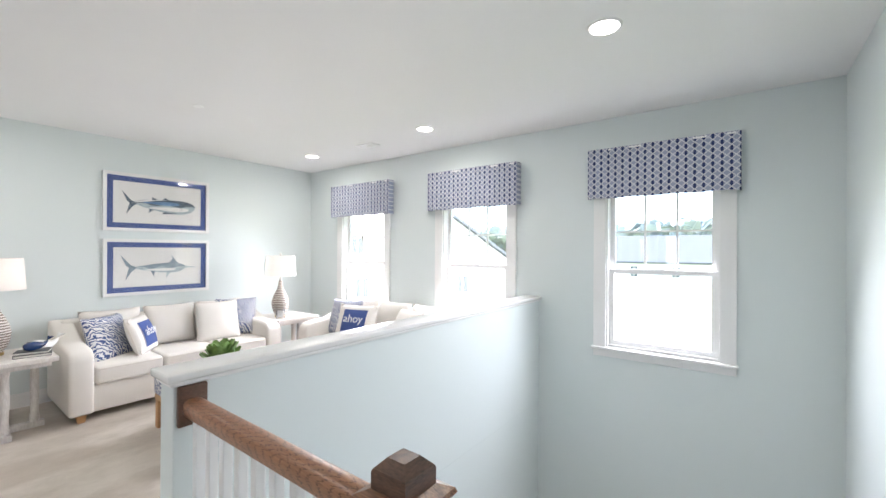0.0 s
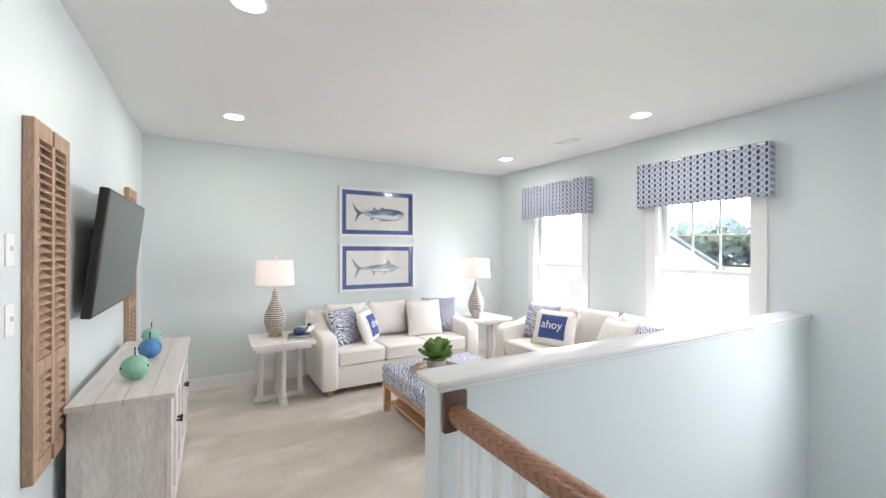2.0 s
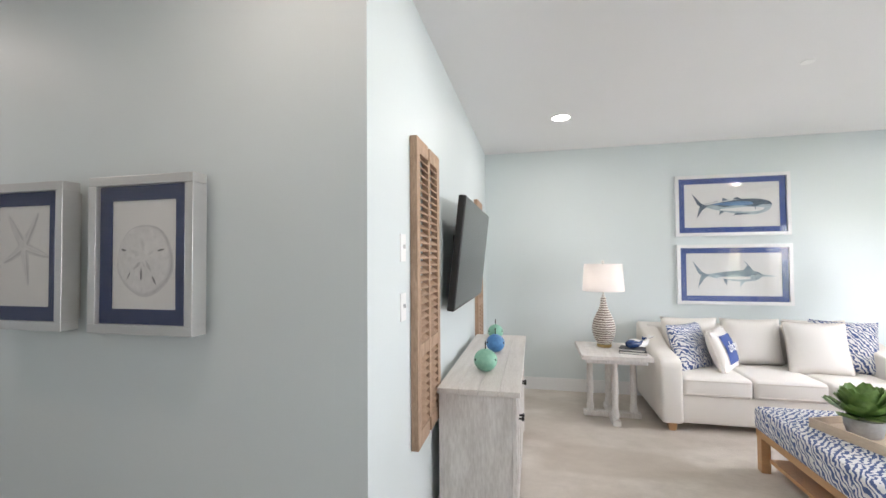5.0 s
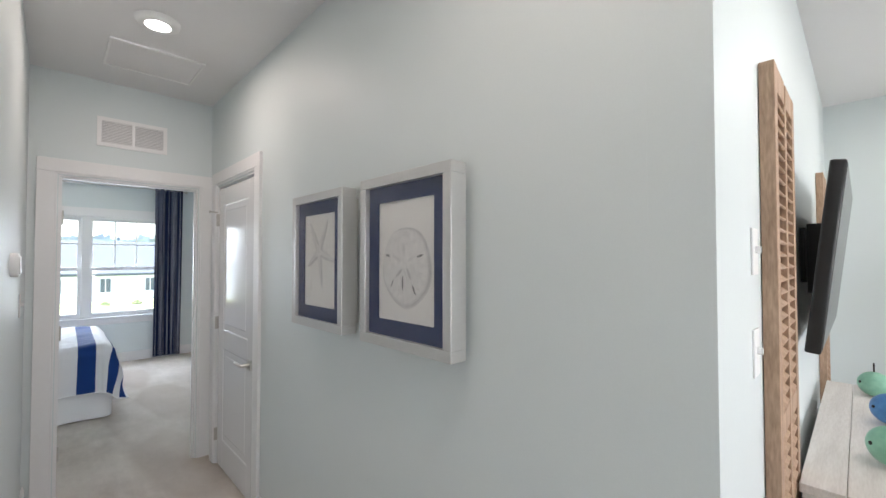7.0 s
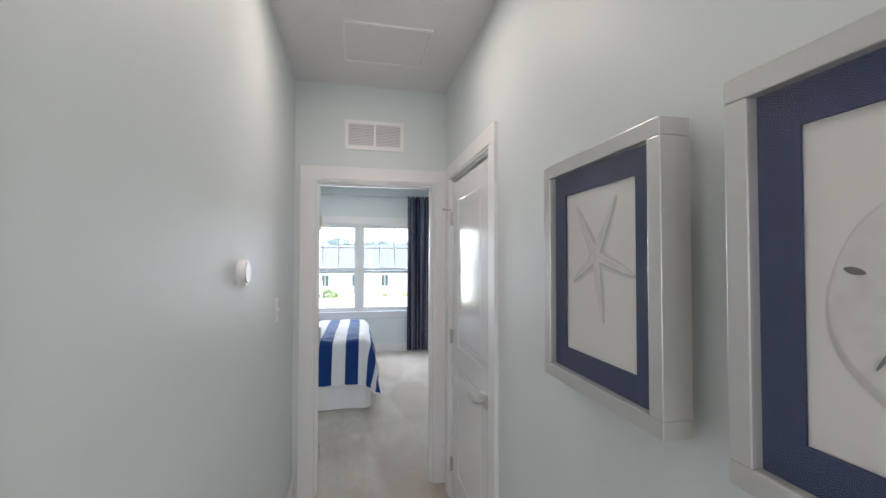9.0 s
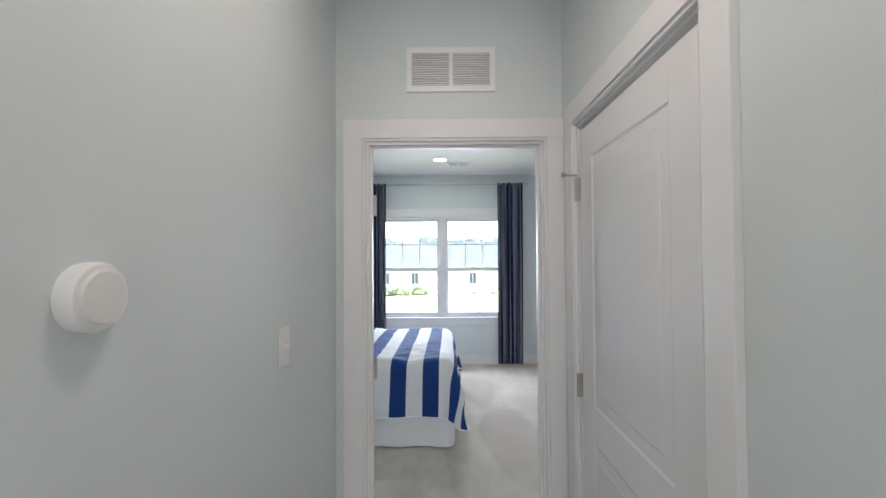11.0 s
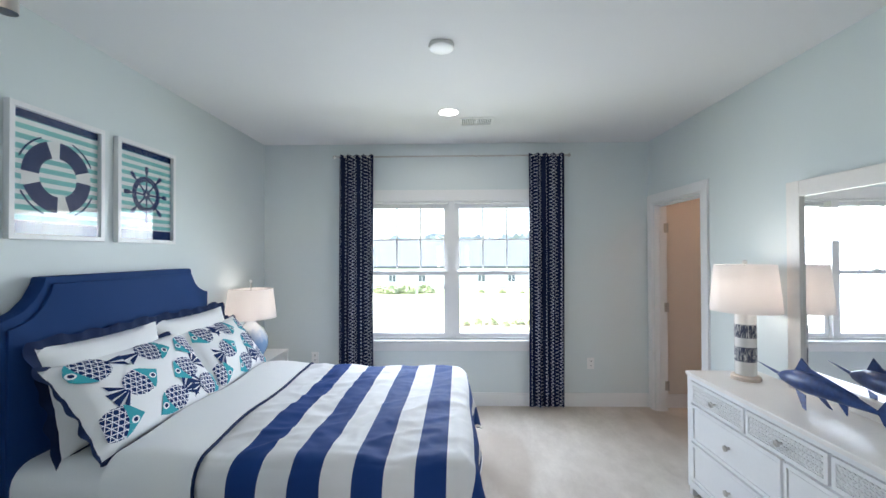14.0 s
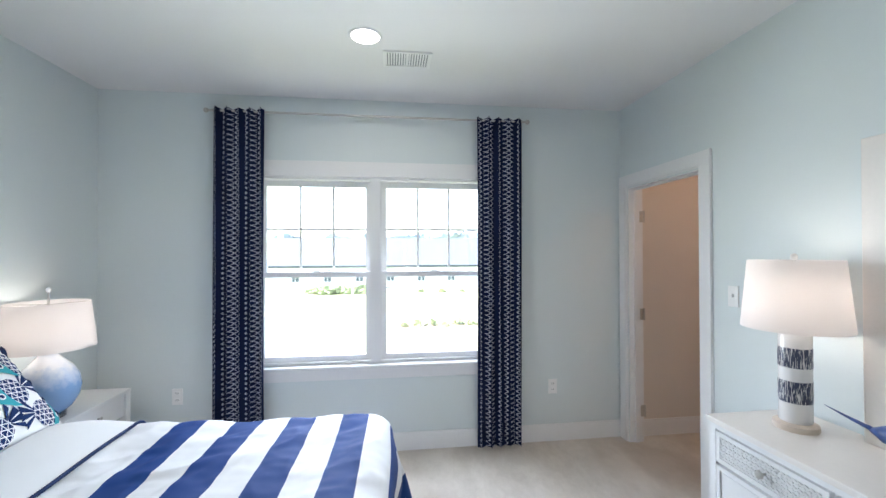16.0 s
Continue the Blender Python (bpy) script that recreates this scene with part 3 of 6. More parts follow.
B = 0.016
baseboard(XF, XF + B, YT + B, YW - B)
baseboard(XF, XC, YT, YT + B)
baseboard(XF, -1.386, YW - B, YW)
baseboard(HR, HR + B, -2.82, YT)
baseboard(HL - B, HL, YE, -1.655)
baseboard(-1.386 - B, -1.386, 0.784, YW - B)
baseboard(BR, BL, YB, YB + B)
baseboard(BL - B, BL, YB + B, YD)
baseboard(BR, BR + B, -6.905, YD)
baseboard(DX1 + 0.11, BL - B, YD - B, YD)
baseboard(BR + B, DX0 - 0.11, YD - B, YD)
baseboard(BR - 1.28, BR - 1.28 + B, YB + 0.02, -5.72)
baseboard(BR - 1.264, BR - 0.12, YB + 0.02, YB + 0.036)
baseboard(XS - B, XS, -0.5, 0.82)


def casing(axis, face, out, u0, u1, ztop, width, parent):
    """Door casing on a wall face: two legs and a head, with an inner bead. out: +1 or -1, the way it stands proud."""
    def bx(ua, ub, za, zb, d0, d1):
        lo, hi = sorted((face + out * d0, face + out * d1))
        return (lo, hi, ua, ub, za, zb) if axis == "x" else (ua, ub, lo, hi, za, zb)
    w = width
    for sgn, u in ((-1, u0), (1, u1)):
        lo = lambda a, c: tuple(sorted((u + sgn * a, u + sgn * c)))
        part("casing", boxes(bx(*lo(0.017, w), 0, ztop + 0.017, 0, 0.019), bx(*lo(0.005, 0.017), 0, ztop + 0.005, 0, 0.013), bevel=0.002), TRIM, parent, "white painted casing")
    part("casing", boxes(bx(u0 - w, u1 + w, ztop + 0.017, ztop + w, 0, 0.019), bx(u0 - 0.017, u1 + 0.017, ztop + 0.005, ztop + 0.017, 0, 0.013), bevel=0.002), TRIM, parent, "white painted head casing")


def jamb(axis, a, b2, u0, u1, ztop, parent):
    lo, hi = sorted((a, b2))
    t = 0.008
    dims = [(u0, u0 + t, 0, ztop), (u1 - t, u1, 0, ztop), (u0 + t, u1 - t, ztop - t, ztop)]
    mid = (lo + hi) / 2
    stops = [(u0 + t, u0 + t + 0.01, 0, ztop - t), (u1 - t - 0.01, u1 - t, 0, ztop - t), (u0 + t + 0.01, u1 - t - 0.01, ztop - t - 0.01, ztop - t)]
    bm = bmesh.new()
    for d in dims:
        box(bm, *((lo, hi, *d) if axis == "x" else (d[0], d[1], lo, hi, d[2], d[3])))
    for d in stops:
        box(bm, *((mid - 0.017, mid + 0.017, *d) if axis == "x" else (d[0], d[1], mid - 0.017, mid + 0.017, d[2], d[3])))
    part("jamb", bm, TRIM, parent, "white painted door jamb")


def hinge(parent, m):
    h = part("hinge", boxes((-0.002, 0.002, -0.016, 0.016, -0.045, 0.045), bevel=0.001), NICKEL, parent, "brushed nickel hinge", at=m)
    part("knuckle", tube([(0.004, 0.018, -0.047), (0.004, 0.018, 0.047)], 0.0065), NICKEL, h, smooth=40)
    return h


def door_leaf(name, parent, w, h, m, label="", handle_side=1):
    """A two-panel moulded leaf: its hinge edge at the origin, width along x, the face at y = 0 looking to -y."""
    leaf = part(name, boxes((0, w, 0.004, 0.035, 0.012, h)), DOORPAINT, parent, label, at=m)
    st, mid = 0.115, 0.86
    part("stile", boxes((0, st, 0, 0.004, 0.012, h), bevel=0.0015), DOORPAINT, leaf)
    part("stile", boxes((w - st, w, 0, 0.004, 0.012, h), bevel=0.0015), DOORPAINT, leaf)
    for z0, z1 in ((0.012, 0.21), (mid, mid + 0.13), (h - 0.12, h)):
        part("door_rail", boxes((st, w - st, 0, 0.004, z0, z1), bevel=0.0015), DOORPAINT, leaf)
    for z0, z1 in ((0.21, mid), (mid + 0.13, h - 0.12)):
        bm = bmesh.new()
        r = [[(st + d, y, z0 + d), (w - st - d, y, z0 + d), (w - st - d, y, z1 - d), (st + d, y, z1 - d)] for d, y in ((0, 0.001), (0.02, 0.0105), (0.032, 0.0105), (0.05, 0.002))]
        vs = [[bm.verts.new(p) for p in ring] for ring in r]
        for a, c in zip(vs, vs[1:]):
            for i in range(4):
                bm.faces.new((a[i], a[(i + 1) % 4], c[(i + 1) % 4], c[i]))
        bm.faces.new(vs[-1])
        part("panel", bm, DOORPAINT, leaf, "raised moulded panel")
    hx = w - 0.065 if handle_side > 0 else 0.065
    hd = part("door_handle", rounded(boxes((hx - 0.032, hx + 0.032, -0.009, 0, 0.813, 0.877)), 0.002), NICKEL, leaf, "brushed nickel lever handle")
    part("lever", tube([(hx, -0.005, 0.845), (hx, -0.05, 0.845), (hx - handle_side * 0.012, -0.056, 0.845), (hx - handle_side * 0.11, -0.056, 0.845)], [0.010, 0.010, 0.0095, 0.0085]), NICKEL, hd, smooth=50)
    return leaf


# bedroom doorway, its leaf folded back against the wall
d1 = thing("door_1", "white two-panel bedroom door standing wide open", "door", kind="structure")
casing("y", YE, 1, DX0, DX1, DZ, 0.10, d1)
casing("y", YD, -1, DX0, DX1, DZ, 0.10, d1)
jamb("y", YD, YE, DX0, DX1, DZ, d1)
door_leaf("leaf", d1, 0.74, 2.0, pose(DX1 + 0.06, YD - 0.024, 0, 0, 0, -3), "white moulded door leaf")
for z in (0.25, 1.02, 1.765):
    hinge(d1, pose(DX1 - 0.018, YD + 0.016, z, 0, 0, 180))
# hall closet, shut
d2 = thing("door_2", "white two-panel hall closet door, shut", "door", kind="structure")
casing("x", HR, 1, CLO[0], CLO[1], CLO[3], 0.10, d2)
jamb("x", HR - 0.12, HR, CLO[0], CLO[1], CLO[3], d2)
door_leaf("leaf", d2, 0.728, 2.008, pose(HR - 0.004, CLO[0] + 0.02, 0, 0, 0, 90), "white moulded closet door leaf")
for z in (0.22, 1.03, 1.785):
    hinge(d2, pose(HR + 0.001, CLO[0] + 0.012, z, 0, 0, 90))
part("door_stop", tube([(HR + 0.008, CLO[0] + 0.018, 1.84), (HR + 0.045, CLO[0] + 0.0, 1.845), (HR + 0.06, CLO[0] + 0.0, 1.845)], [0.005, 0.005, 0.011]), NICKEL, d2, "hinge-pin door stop", smooth=40)
# bedroom closet doorway; the leaf stands open inside the closet
d3 = thing("door_3", "white closet doorway with its door open inwards", "door", kind="structure")
casing("x", BR, 1, CDY0, CDY1, 2.03, 0.10, d3)
jamb("x", BR - 0.12, BR, CDY0, CDY1, 2.03, d3)
for z in (0.25, 1.02, 1.80):
    hinge(d3, pose(BR - 0.103, CDY0 + 0.018, z, 0, 0, 90))
# door on the other side of the hall
d4 = thing("door_4", "white hall door casing", "door", kind="structure")
bm = boxes((HL - 0.019, HL, -1.655, -1.56, 0, 2.05), bevel=0.002)
part("casing", bm, TRIM, d4)
bm = boxes((HL - 0.019, HL, -1.655, -0.70, 2.052, 2.14), bevel=0.002)
part("casing", bm, TRIM, d4)
bm = boxes((HL - 0.019, HL, -0.795, -0.70, 0, 2.05), bevel=0.002)
part("casing", bm, TRIM, d4)
door_leaf("leaf", d4, 0.755, 2.04, pose(HL - 0.006, -0.80, 0, 0, 0, -90), "white moulded door leaf")


# ---- windows ----
def sash(parent, x0, x1, z0, z1, y, cols, rows, wide=0.042):
    """A glazed sash: frame, glass, and bars between the panes."""
    s = part("sash", boxes((x0, x1, y - 0.018, y + 0.018, z0, z0 + wide), (x0, x1, y - 0.018, y + 0.018, z1 - wide, z1), (x0, x0 + wide, y - 0.018, y + 0.018, z0 + wide, z1 - wide), (x1 - wide, x1, y - 0.018, y + 0.018, z0 + wide, z1 - wide)), TRIM, parent, "white vinyl sash")
    gx0, gx1, gz0, gz1 = x0 + wide, x1 - wide, z0 + wide, z1 - wide
    for i in range(1, cols):
        x = gx0 + (gx1 - gx0) * i / cols
        part("glazing_bar", boxes((x - 0.008, x + 0.008, y - 0.006, y + 0.006, gz0, gz1)), TRIM, s)
    for j in range(1, rows):
        z = gz0 + (gz1 - gz0) * j / rows
        for i in range(cols):
            xa, xb = gx0 + (gx1 - gx0) * i / cols, gx0 + (gx1 - gx0) * (i + 1) / cols
            part("glazing_bar", boxes((xa + (0.008 if i else 0), xb - (0.008 if i < cols - 1 else 0), y - 0.006, y + 0.006, z - 0.008, z + 0.008)), TRIM, s)
    p = part("pane", boxes((gx0, gx1, y + 0.008, y + 0.011, gz0, gz1)), GLASS, s, "clear window glass")
    p.visible_shadow = False
    return s


def window(name, x0, x1, z0, z1, face, out, lights, label, low=0.55, head=0.105, side=0.10):
    """A hung window in a wall along x; face is the room side, out the way to the open air."""
    win = thing(name, label, "window", kind="structure")
    Y = lambda d: face + out * d
    yy = lambda a, c: tuple(sorted((Y(a), Y(c))))
    part("window_frame", boxes((x0, x0 + 0.02, *yy(0, 0.15), z0, z1), (x1 - 0.02, x1, *yy(0, 0.15), z0, z1), (x0 + 0.02, x1 - 0.02, *yy(0, 0.15), z1 - 0.02, z1), (x0 + 0.02, x1 - 0.02, *yy(0.02, 0.15), z0, z0 + 0.02)), TRIM, win, "white window frame")
    part("casing", boxes((x0 - side, x0 + 0.006, *yy(-0.019, 0), z0 - 0.0, z1), bevel=0.002), TRIM, win)
    part("casing", boxes((x1 - 0.006, x1 + side, *yy(-0.019, 0), z0 - 0.0, z1), bevel=0.002), TRIM, win)
    part("casing", boxes((x0 - side, x1 + side, *yy(-0.022, 0), z1, z1 + head), bevel=0.002), TRIM, win)
    part("window_sill", rounded(boxes((x0 - side - 0.012, x1 + side + 0.012, *yy(-0.05, 0.019), z0 - 0.022, z0)), 0.005), TRIM, win, "white window stool")
    part("apron", boxes((x0 - side, x1 + side, *yy(-0.018, 0), low, z0 - 0.022), bevel=0.002), TRIM, win)
    n = lights
    mull = 0.075
    w = (x1 - x0 - 0.04 - mull * (n - 1)) / n
    zm = z0 + (z1 - z0) * 0.478
    for i in range(n):
        a = x0 + 0.02 + i * (w + mull)
        sash(win, a, a + w, z0 + 0.02, zm + 0.022, Y(0.065), 1, 1)
        sash(win, a, a + w, zm - 0.02, z1 - 0.02, Y(0.105), 3, 2)
        part("sash_lock", rounded(boxes((a + w / 2 - 0.03, a + w / 2 + 0.03, *yy(0.04, 0.07), zm + 0.022, zm + 0.036)), 0.004), TRIM, win)
        if i:
            part("mullion", boxes((a - mull, a, *yy(0.0, 0.13), z0 + 0.02, z1 - 0.02)), TRIM, win, "white mullion")
    return win


for i, x in enumerate(WINX):
    window("window_%d" % (i + 1), x - WHALF, x + WHALF, WZ0, WZ1, YW, 1, 1, "white hung window looking on neighbouring houses")
window("window_4", BWX0, BWX1, BWZ0, BWZ1, YB, -1, 2, "white double hung window looking on lawn and houses", low=0.56, head=0.115)


# ---- shared kinds of things ----
def downlight(x, y, z, power, label="white recessed downlight, lit", color=(1.0, 0.96, 0.91)):
    o = thing("recessed_light", label, "downlight", "recessed ceiling lights", pose(x, y, z))
    part("trim_ring", lathe([(0.074, -0.006), (0.078, -0.007), (0.086, -0.004), (0.09, 0.0), (0.074, 0.0)], 36, False, False), PLASTIC, o, smooth=50)
    part("lens", lathe([(0.001, -0.0055), (0.075, -0.0055), (0.075, -0.002), (0.001, -0.002)], 36), LEDDISC, o, "glowing white lens")
    lamp("downlight_glow", "AREA", pose(x, y, z - 0.012), power * 0.223, color, size=0.13)
    return o


def ceiling_vent(x0, x1, y0, y1, z, along="x"):
    o = thing("ceiling_vent", "white louvred ceiling air vent", "air vent", at=pose(x0, y0, z))
    w, d = x1 - x0, y1 - y0
    part("backing", boxes((0.012, w - 0.012, 0.012, d - 0.012, -0.002, 0.0)), VENTGREY, o)
    part("frame", boxes((0, w, 0, 0.014, -0.008, 0), (0, w, d - 0.014, d, -0.008, 0), (0, 0.014, 0.014, d - 0.014, -0.008, 0), (w - 0.014, w, 0.014, d - 0.014, -0.008, 0), (w / 2 - 0.008, w / 2 + 0.008, 0.014, d - 0.014, -0.008, 0)), PLASTIC, o)
    n = int(w / 0.016)
    for i in range(n):
        x = 0.018 + i * (w - 0.036) / (n - 1)
        if abs(x - w / 2) > 0.012:
            part("slat", boxes((x - 0.0045, x + 0.0045, 0.014, d - 0.014, -0.006, -0.003)), PLASTIC, o)
    return o


def turned_lamp(name, label, m, base, base_mat, shade, fin_z, neck, power, group="", bulb_z=None, extra=()):
    """A table lamp: turned body, linen drum, finial and a lit bulb. shade: bottom radius, top radius, bottom and top height."""
    o = thing(name, label, "table lamp", group, m)
    part("base", lathe(base, 40), base_mat, o, smooth=45)
    for nm, prof, mt, lb in extra:
        part(nm, lathe(prof, 40), mt, o, lb, smooth=40)
    rb, rt, z0, z1 = shade
    part("shade", lathe([(rb - 0.002, z0), (rb, z0), (rt, z1), (rt - 0.002, z1), (rb - 0.004, z0 + 0.001)], 48, False, False), SHADE, o, "white linen drum shade", smooth=60)
    part("stem", tube([(0, 0, neck), (0, 0, fin_z - 0.02)], 0.006), NICKEL, o)
    part("finial", lathe([(0.004, fin_z - 0.03), (0.012, fin_z - 0.022), (0.013, fin_z - 0.008), (0.006, fin_z), (0.001, fin_z + 0.001)], 20), SHELLWHITE, o, smooth=50)
    for k in range(3):
        a = k * 2.094
        part("spider_arm", tube([(0, 0, z1 - 0.012), ((rt - 0.003) * math.cos(a), (rt - 0.003) * math.sin(a), z1 - 0.012)], 0.002, 6), NICKEL, o)
    bz = bulb_z or (z0 + z1) / 2
    part("bulb", lathe([(0.008, bz - 0.05), (0.02, bz - 0.03), (0.03, bz), (0.022, bz + 0.024), (0.002, bz + 0.032)], 16), BULB, o, smooth=60)
    lamp("lamp_glow", "POINT", m @ pose(0, 0, bz - 0.01), power * 0.88, WARM, radius=0.10)
    return o


def pillow_point(w, h, t):
    def fn(u, v, side=1):
        a, c = 2 * u - 1, 2 * v - 1
        bulge = max(0.0, (1 - a ** 2) * (1 - c ** 2)) ** 0.42
        return Vector((w / 2 * a * (0.94 + 0.06 * c * c), side * t / 2 * bulge, h / 2 * c * (0.94 + 0.06 * a * a)))
    return fn


def pillow(name, label, w, h, t, mat, m, category="pillow", group="", trim=None, body="cover"):
    """A stuffed cushion: width on x, height on z, its front to -y."""
    o = thing(name, label, category, group, m)
    fn, n = pillow_point(w, h, t), 18
    rnd = random.Random(name + label)
    ph = rnd.uniform(0, 6)
    bm = bmesh.new()
    for side in (-1, 1):
        crease = lambda p: Vector((0, side * 0.002 * math.sin(p.x * 21 + ph) * math.sin(p.z * 17 + ph), 0))
        g = [[bm.verts.new(fn(i / n, j / n, side) + (crease(fn(i / n, j / n, side)) if 0 < i < n and 0 < j < n else Vector())) for j in range(n + 1)] for i in range(n + 1)]
        for i in range(n):
            for j in range(n):
                bm.faces.new((g[i][j], g[i + 1][j], g[i + 1][j + 1], g[i][j + 1]))
    bmesh.ops.remove_doubles(bm, verts=bm.verts, dist=1e-5)
    part(body, bm, mat, o, smooth=80)
    if trim:
        edge = [fn(k / 12, 0) for k in range(12)] + [fn(1, k / 12) for k in range(12)] + [fn(1 - k / 12, 1) for k in range(12)] + [fn(0, 1 - k / 12) for k in range(13)]
        part("piping", tube(edge, 0.0055, 6), trim, o, smooth=60)
    return o


def decal(name, outline, fn, mat, parent, lift=0.004, side=-1):
    """A printed shape on a cushion: outline in the cushion's u and v, laid on its surface."""
    bm = bmesh.new()
    c = (sum(p[0] for p in outline) / len(outline), sum(p[1] for p in outline) / len(outline))
    rings = []
    for q in (0.0, 0.35, 0.7, 1.0):
        rings.append([fn(c[0] + (u - c[0]) * q, c[1] + (v - c[1]) * q, side) + Vector((0, side * lift, 0)) for u, v in outline] if q else None)
    centre = bm.verts.new(fn(*c, side) + Vector((0, side * lift, 0)))
    prev = None
    for r in rings[1:]:
        vs = [bm.verts.new(p) for p in r]
        k = len(vs)
        for i in range(k):
            if prev is None:
                bm.faces.new((centre, vs[i], vs[(i + 1) % k]))
            else:
                bm.faces.new((prev[i], vs[i], vs[(i + 1) % k], prev[(i + 1) % k]))
        prev = vs
    return part(name, bm, mat, parent)


def lettering(text, size, mat, parent, m, name="lettering"):
    cu = bpy.data.curves.new(name, "FONT")
    cu.body, cu.size, cu.align_x, cu.align_y, cu.extrude = text, size, "CENTER", "CENTER", 0.0012
    tmp = new("lettering_curve", cu)
    me = bpy.data.meshes.new_from_object(tmp.evaluated_get(bpy.context.evaluated_depsgraph_get()))
    bpy.data.objects.remove(tmp)
    me.materials.clear()
    me.materials.append(mat)
    ob = new(name, me)
    ob.parent, ob.matrix_basis = parent, m
    return ob


def switch_plate(m, label, toggles=1, w=0.07):
    o = thing("light_switch", label, "light switch", at=m)
    part("plate", rounded(boxes((-w / 2, w / 2, -0.005, 0, -0.058, 0.058)), 0.002), PLASTIC, o)
    for k in range(toggles):
        x = (k - (toggles - 1) / 2) * 0.046
        part("toggle", rounded(boxes((x - 0.005, x + 0.005, -0.017, -0.004, -0.004, 0.014)), 0.002), PLASTIC, o)
    return o


def outlet(m):
    o = thing("wall_outlet", "white double wall outlet on the aqua wall", "outlet", "wall outlets", m)
    part("plate", rounded(boxes((-0.036, 0.036, -0.005, 0, -0.058, 0.058)), 0.002), PLASTIC, o)
    for z in (-0.024, 0.024):
        s2 = part("socket", rounded(boxes((-0.017, 0.017, -0.007, -0.004, z - 0.014, z + 0.014)), 0.002), PLASTIC, o)
        part("slots", boxes((-0.008, -0.005, -0.0078, -0.0068, z - 0.005, z + 0.007), (0.005, 0.008, -0.0078, -0.0068, z - 0.005, z + 0.007)), DARK, s2)
    return o


def picture(name, label, w, h, depth, face, frame_mat, mat_w, mat_mat, paper_mat, m, group=""):
    """A framed print: back at y = 0, front to -y, middle at the origin."""
    o = thing(name, label, "framed picture", group, m)
    f = face
    part("frame", boxes((-w / 2, w / 2, -depth, 0, h / 2 - f, h / 2), (-w / 2, w / 2, -depth, 0, -h / 2, -h / 2 + f), (-w / 2, -w / 2 + f, -depth, 0, -h / 2 + f, h / 2 - f), (w / 2 - f, w / 2, -depth, 0, -h / 2 + f, h / 2 - f), bevel=0.002), frame_mat, o)
    iw, ih = w / 2 - f, h / 2 - f
    if mat_w:
        part("mat", boxes((-iw, iw, -depth + 0.018, -depth + 0.022, ih - mat_w, ih), (-iw, iw, -depth + 0.018, -depth + 0.022, -ih, -ih + mat_w), (-iw, -iw + mat_w, -depth + 0.018, -depth + 0.022, -ih + mat_w, ih - mat_w), (iw - mat_w, iw, -depth + 0.018, -depth + 0.022, -ih + mat_w, ih - mat_w)), mat_mat, o, "deep blue mat")
    part("print", boxes((-iw + mat_w, iw - mat_w, -depth + 0.023, -depth + 0.026, -ih + mat_w, ih - mat_w)), paper_mat, o)
    g = part("glazing", boxes((-iw, iw, -depth + 0.007, -depth + 0.009, -ih, ih)), GLASS, o, "clear picture glass")
    g.visible_shadow = False
    return o, -depth + 0.0222


def flat(parent, name, outline, y, mat, thick=0.001):
    """A printed shape on a picture, its outline in x and z."""
    return part(name, prism(outline, -thick, Matrix.Translation((0, y, 0))), mat, parent)


def smooth_shape(top, bottom):
    return top + bottom[::-1]


# ---- loft: lights and vents ----
for x, y in ((-2.15, 3.265), (-4.07, 3.325), (-0.223, 2.43), (-3.956, 0.217), (-2.079, 0.204)):
    downlight(x, y, H, 6.4)
downlight(-1.08, -0.85, H, 2.7, color=(1.0, 0.80, 0.70))
ceiling_vent(-3.21, -2.95, 3.297, 3.437, H)
spr = thing("sprinkler_head", "small white ceiling sprinkler cover", "sprinkler", at=pose(-3.283, 1.66, H))
part("cover", lathe([(0.001, -0.006), (0.036, -0.006), (0.04, 0.0)], 24), PLASTIC, spr, smooth=40)


# ---- loft: valances ----
for x, w in ((-3.838, 1.155), (-2.041, 1.145), (-0.204, 1.10)):
    o = thing("window_valance", "blue and white geometric print valance", "valance", "window valances", pose(x, YW, 0))
    part("front", sheet(lambda u, v, w=w: (w * (u - 0.5), -0.115 - 0.004 * math.sin(u * 31) - 0.003 * math.sin(u * 12 + 1), 1.958 + (2.395 - 1.958) * v + 0.003 * math.sin(u * 23) * (1 - v)), 60, 6), VALANCE, o, smooth=60)
    for sx in (-1, 1):
        part("return", boxes((sx * w / 2 - 0.006, sx * w / 2 + 0.006, -0.117, -0.022, 1.960, 2.394), bevel=0.003), VALANCE, o)
    part("board", boxes((-w / 2, w / 2, -0.112, -0.0005, 2.374, 2.389)), TRIM, o)


# ---- loft: fish pictures ----
def tail(x, zc, s):
    return [(x + 0.03, zc + 0.008), (x - 0.02 * s, zc + 0.03 * s), (x - 0.10 * s, zc + 0.13 * s), (x - 0.055 * s, zc + 0.02 * s), (x - 0.03 * s, zc), (x - 0.04 * s, zc - 0.03 * s), (x - 0.06 * s, zc - 0.12 * s), (x - 0.01 * s, zc - 0.04 * s), (x + 0.03, zc - 0.008)]


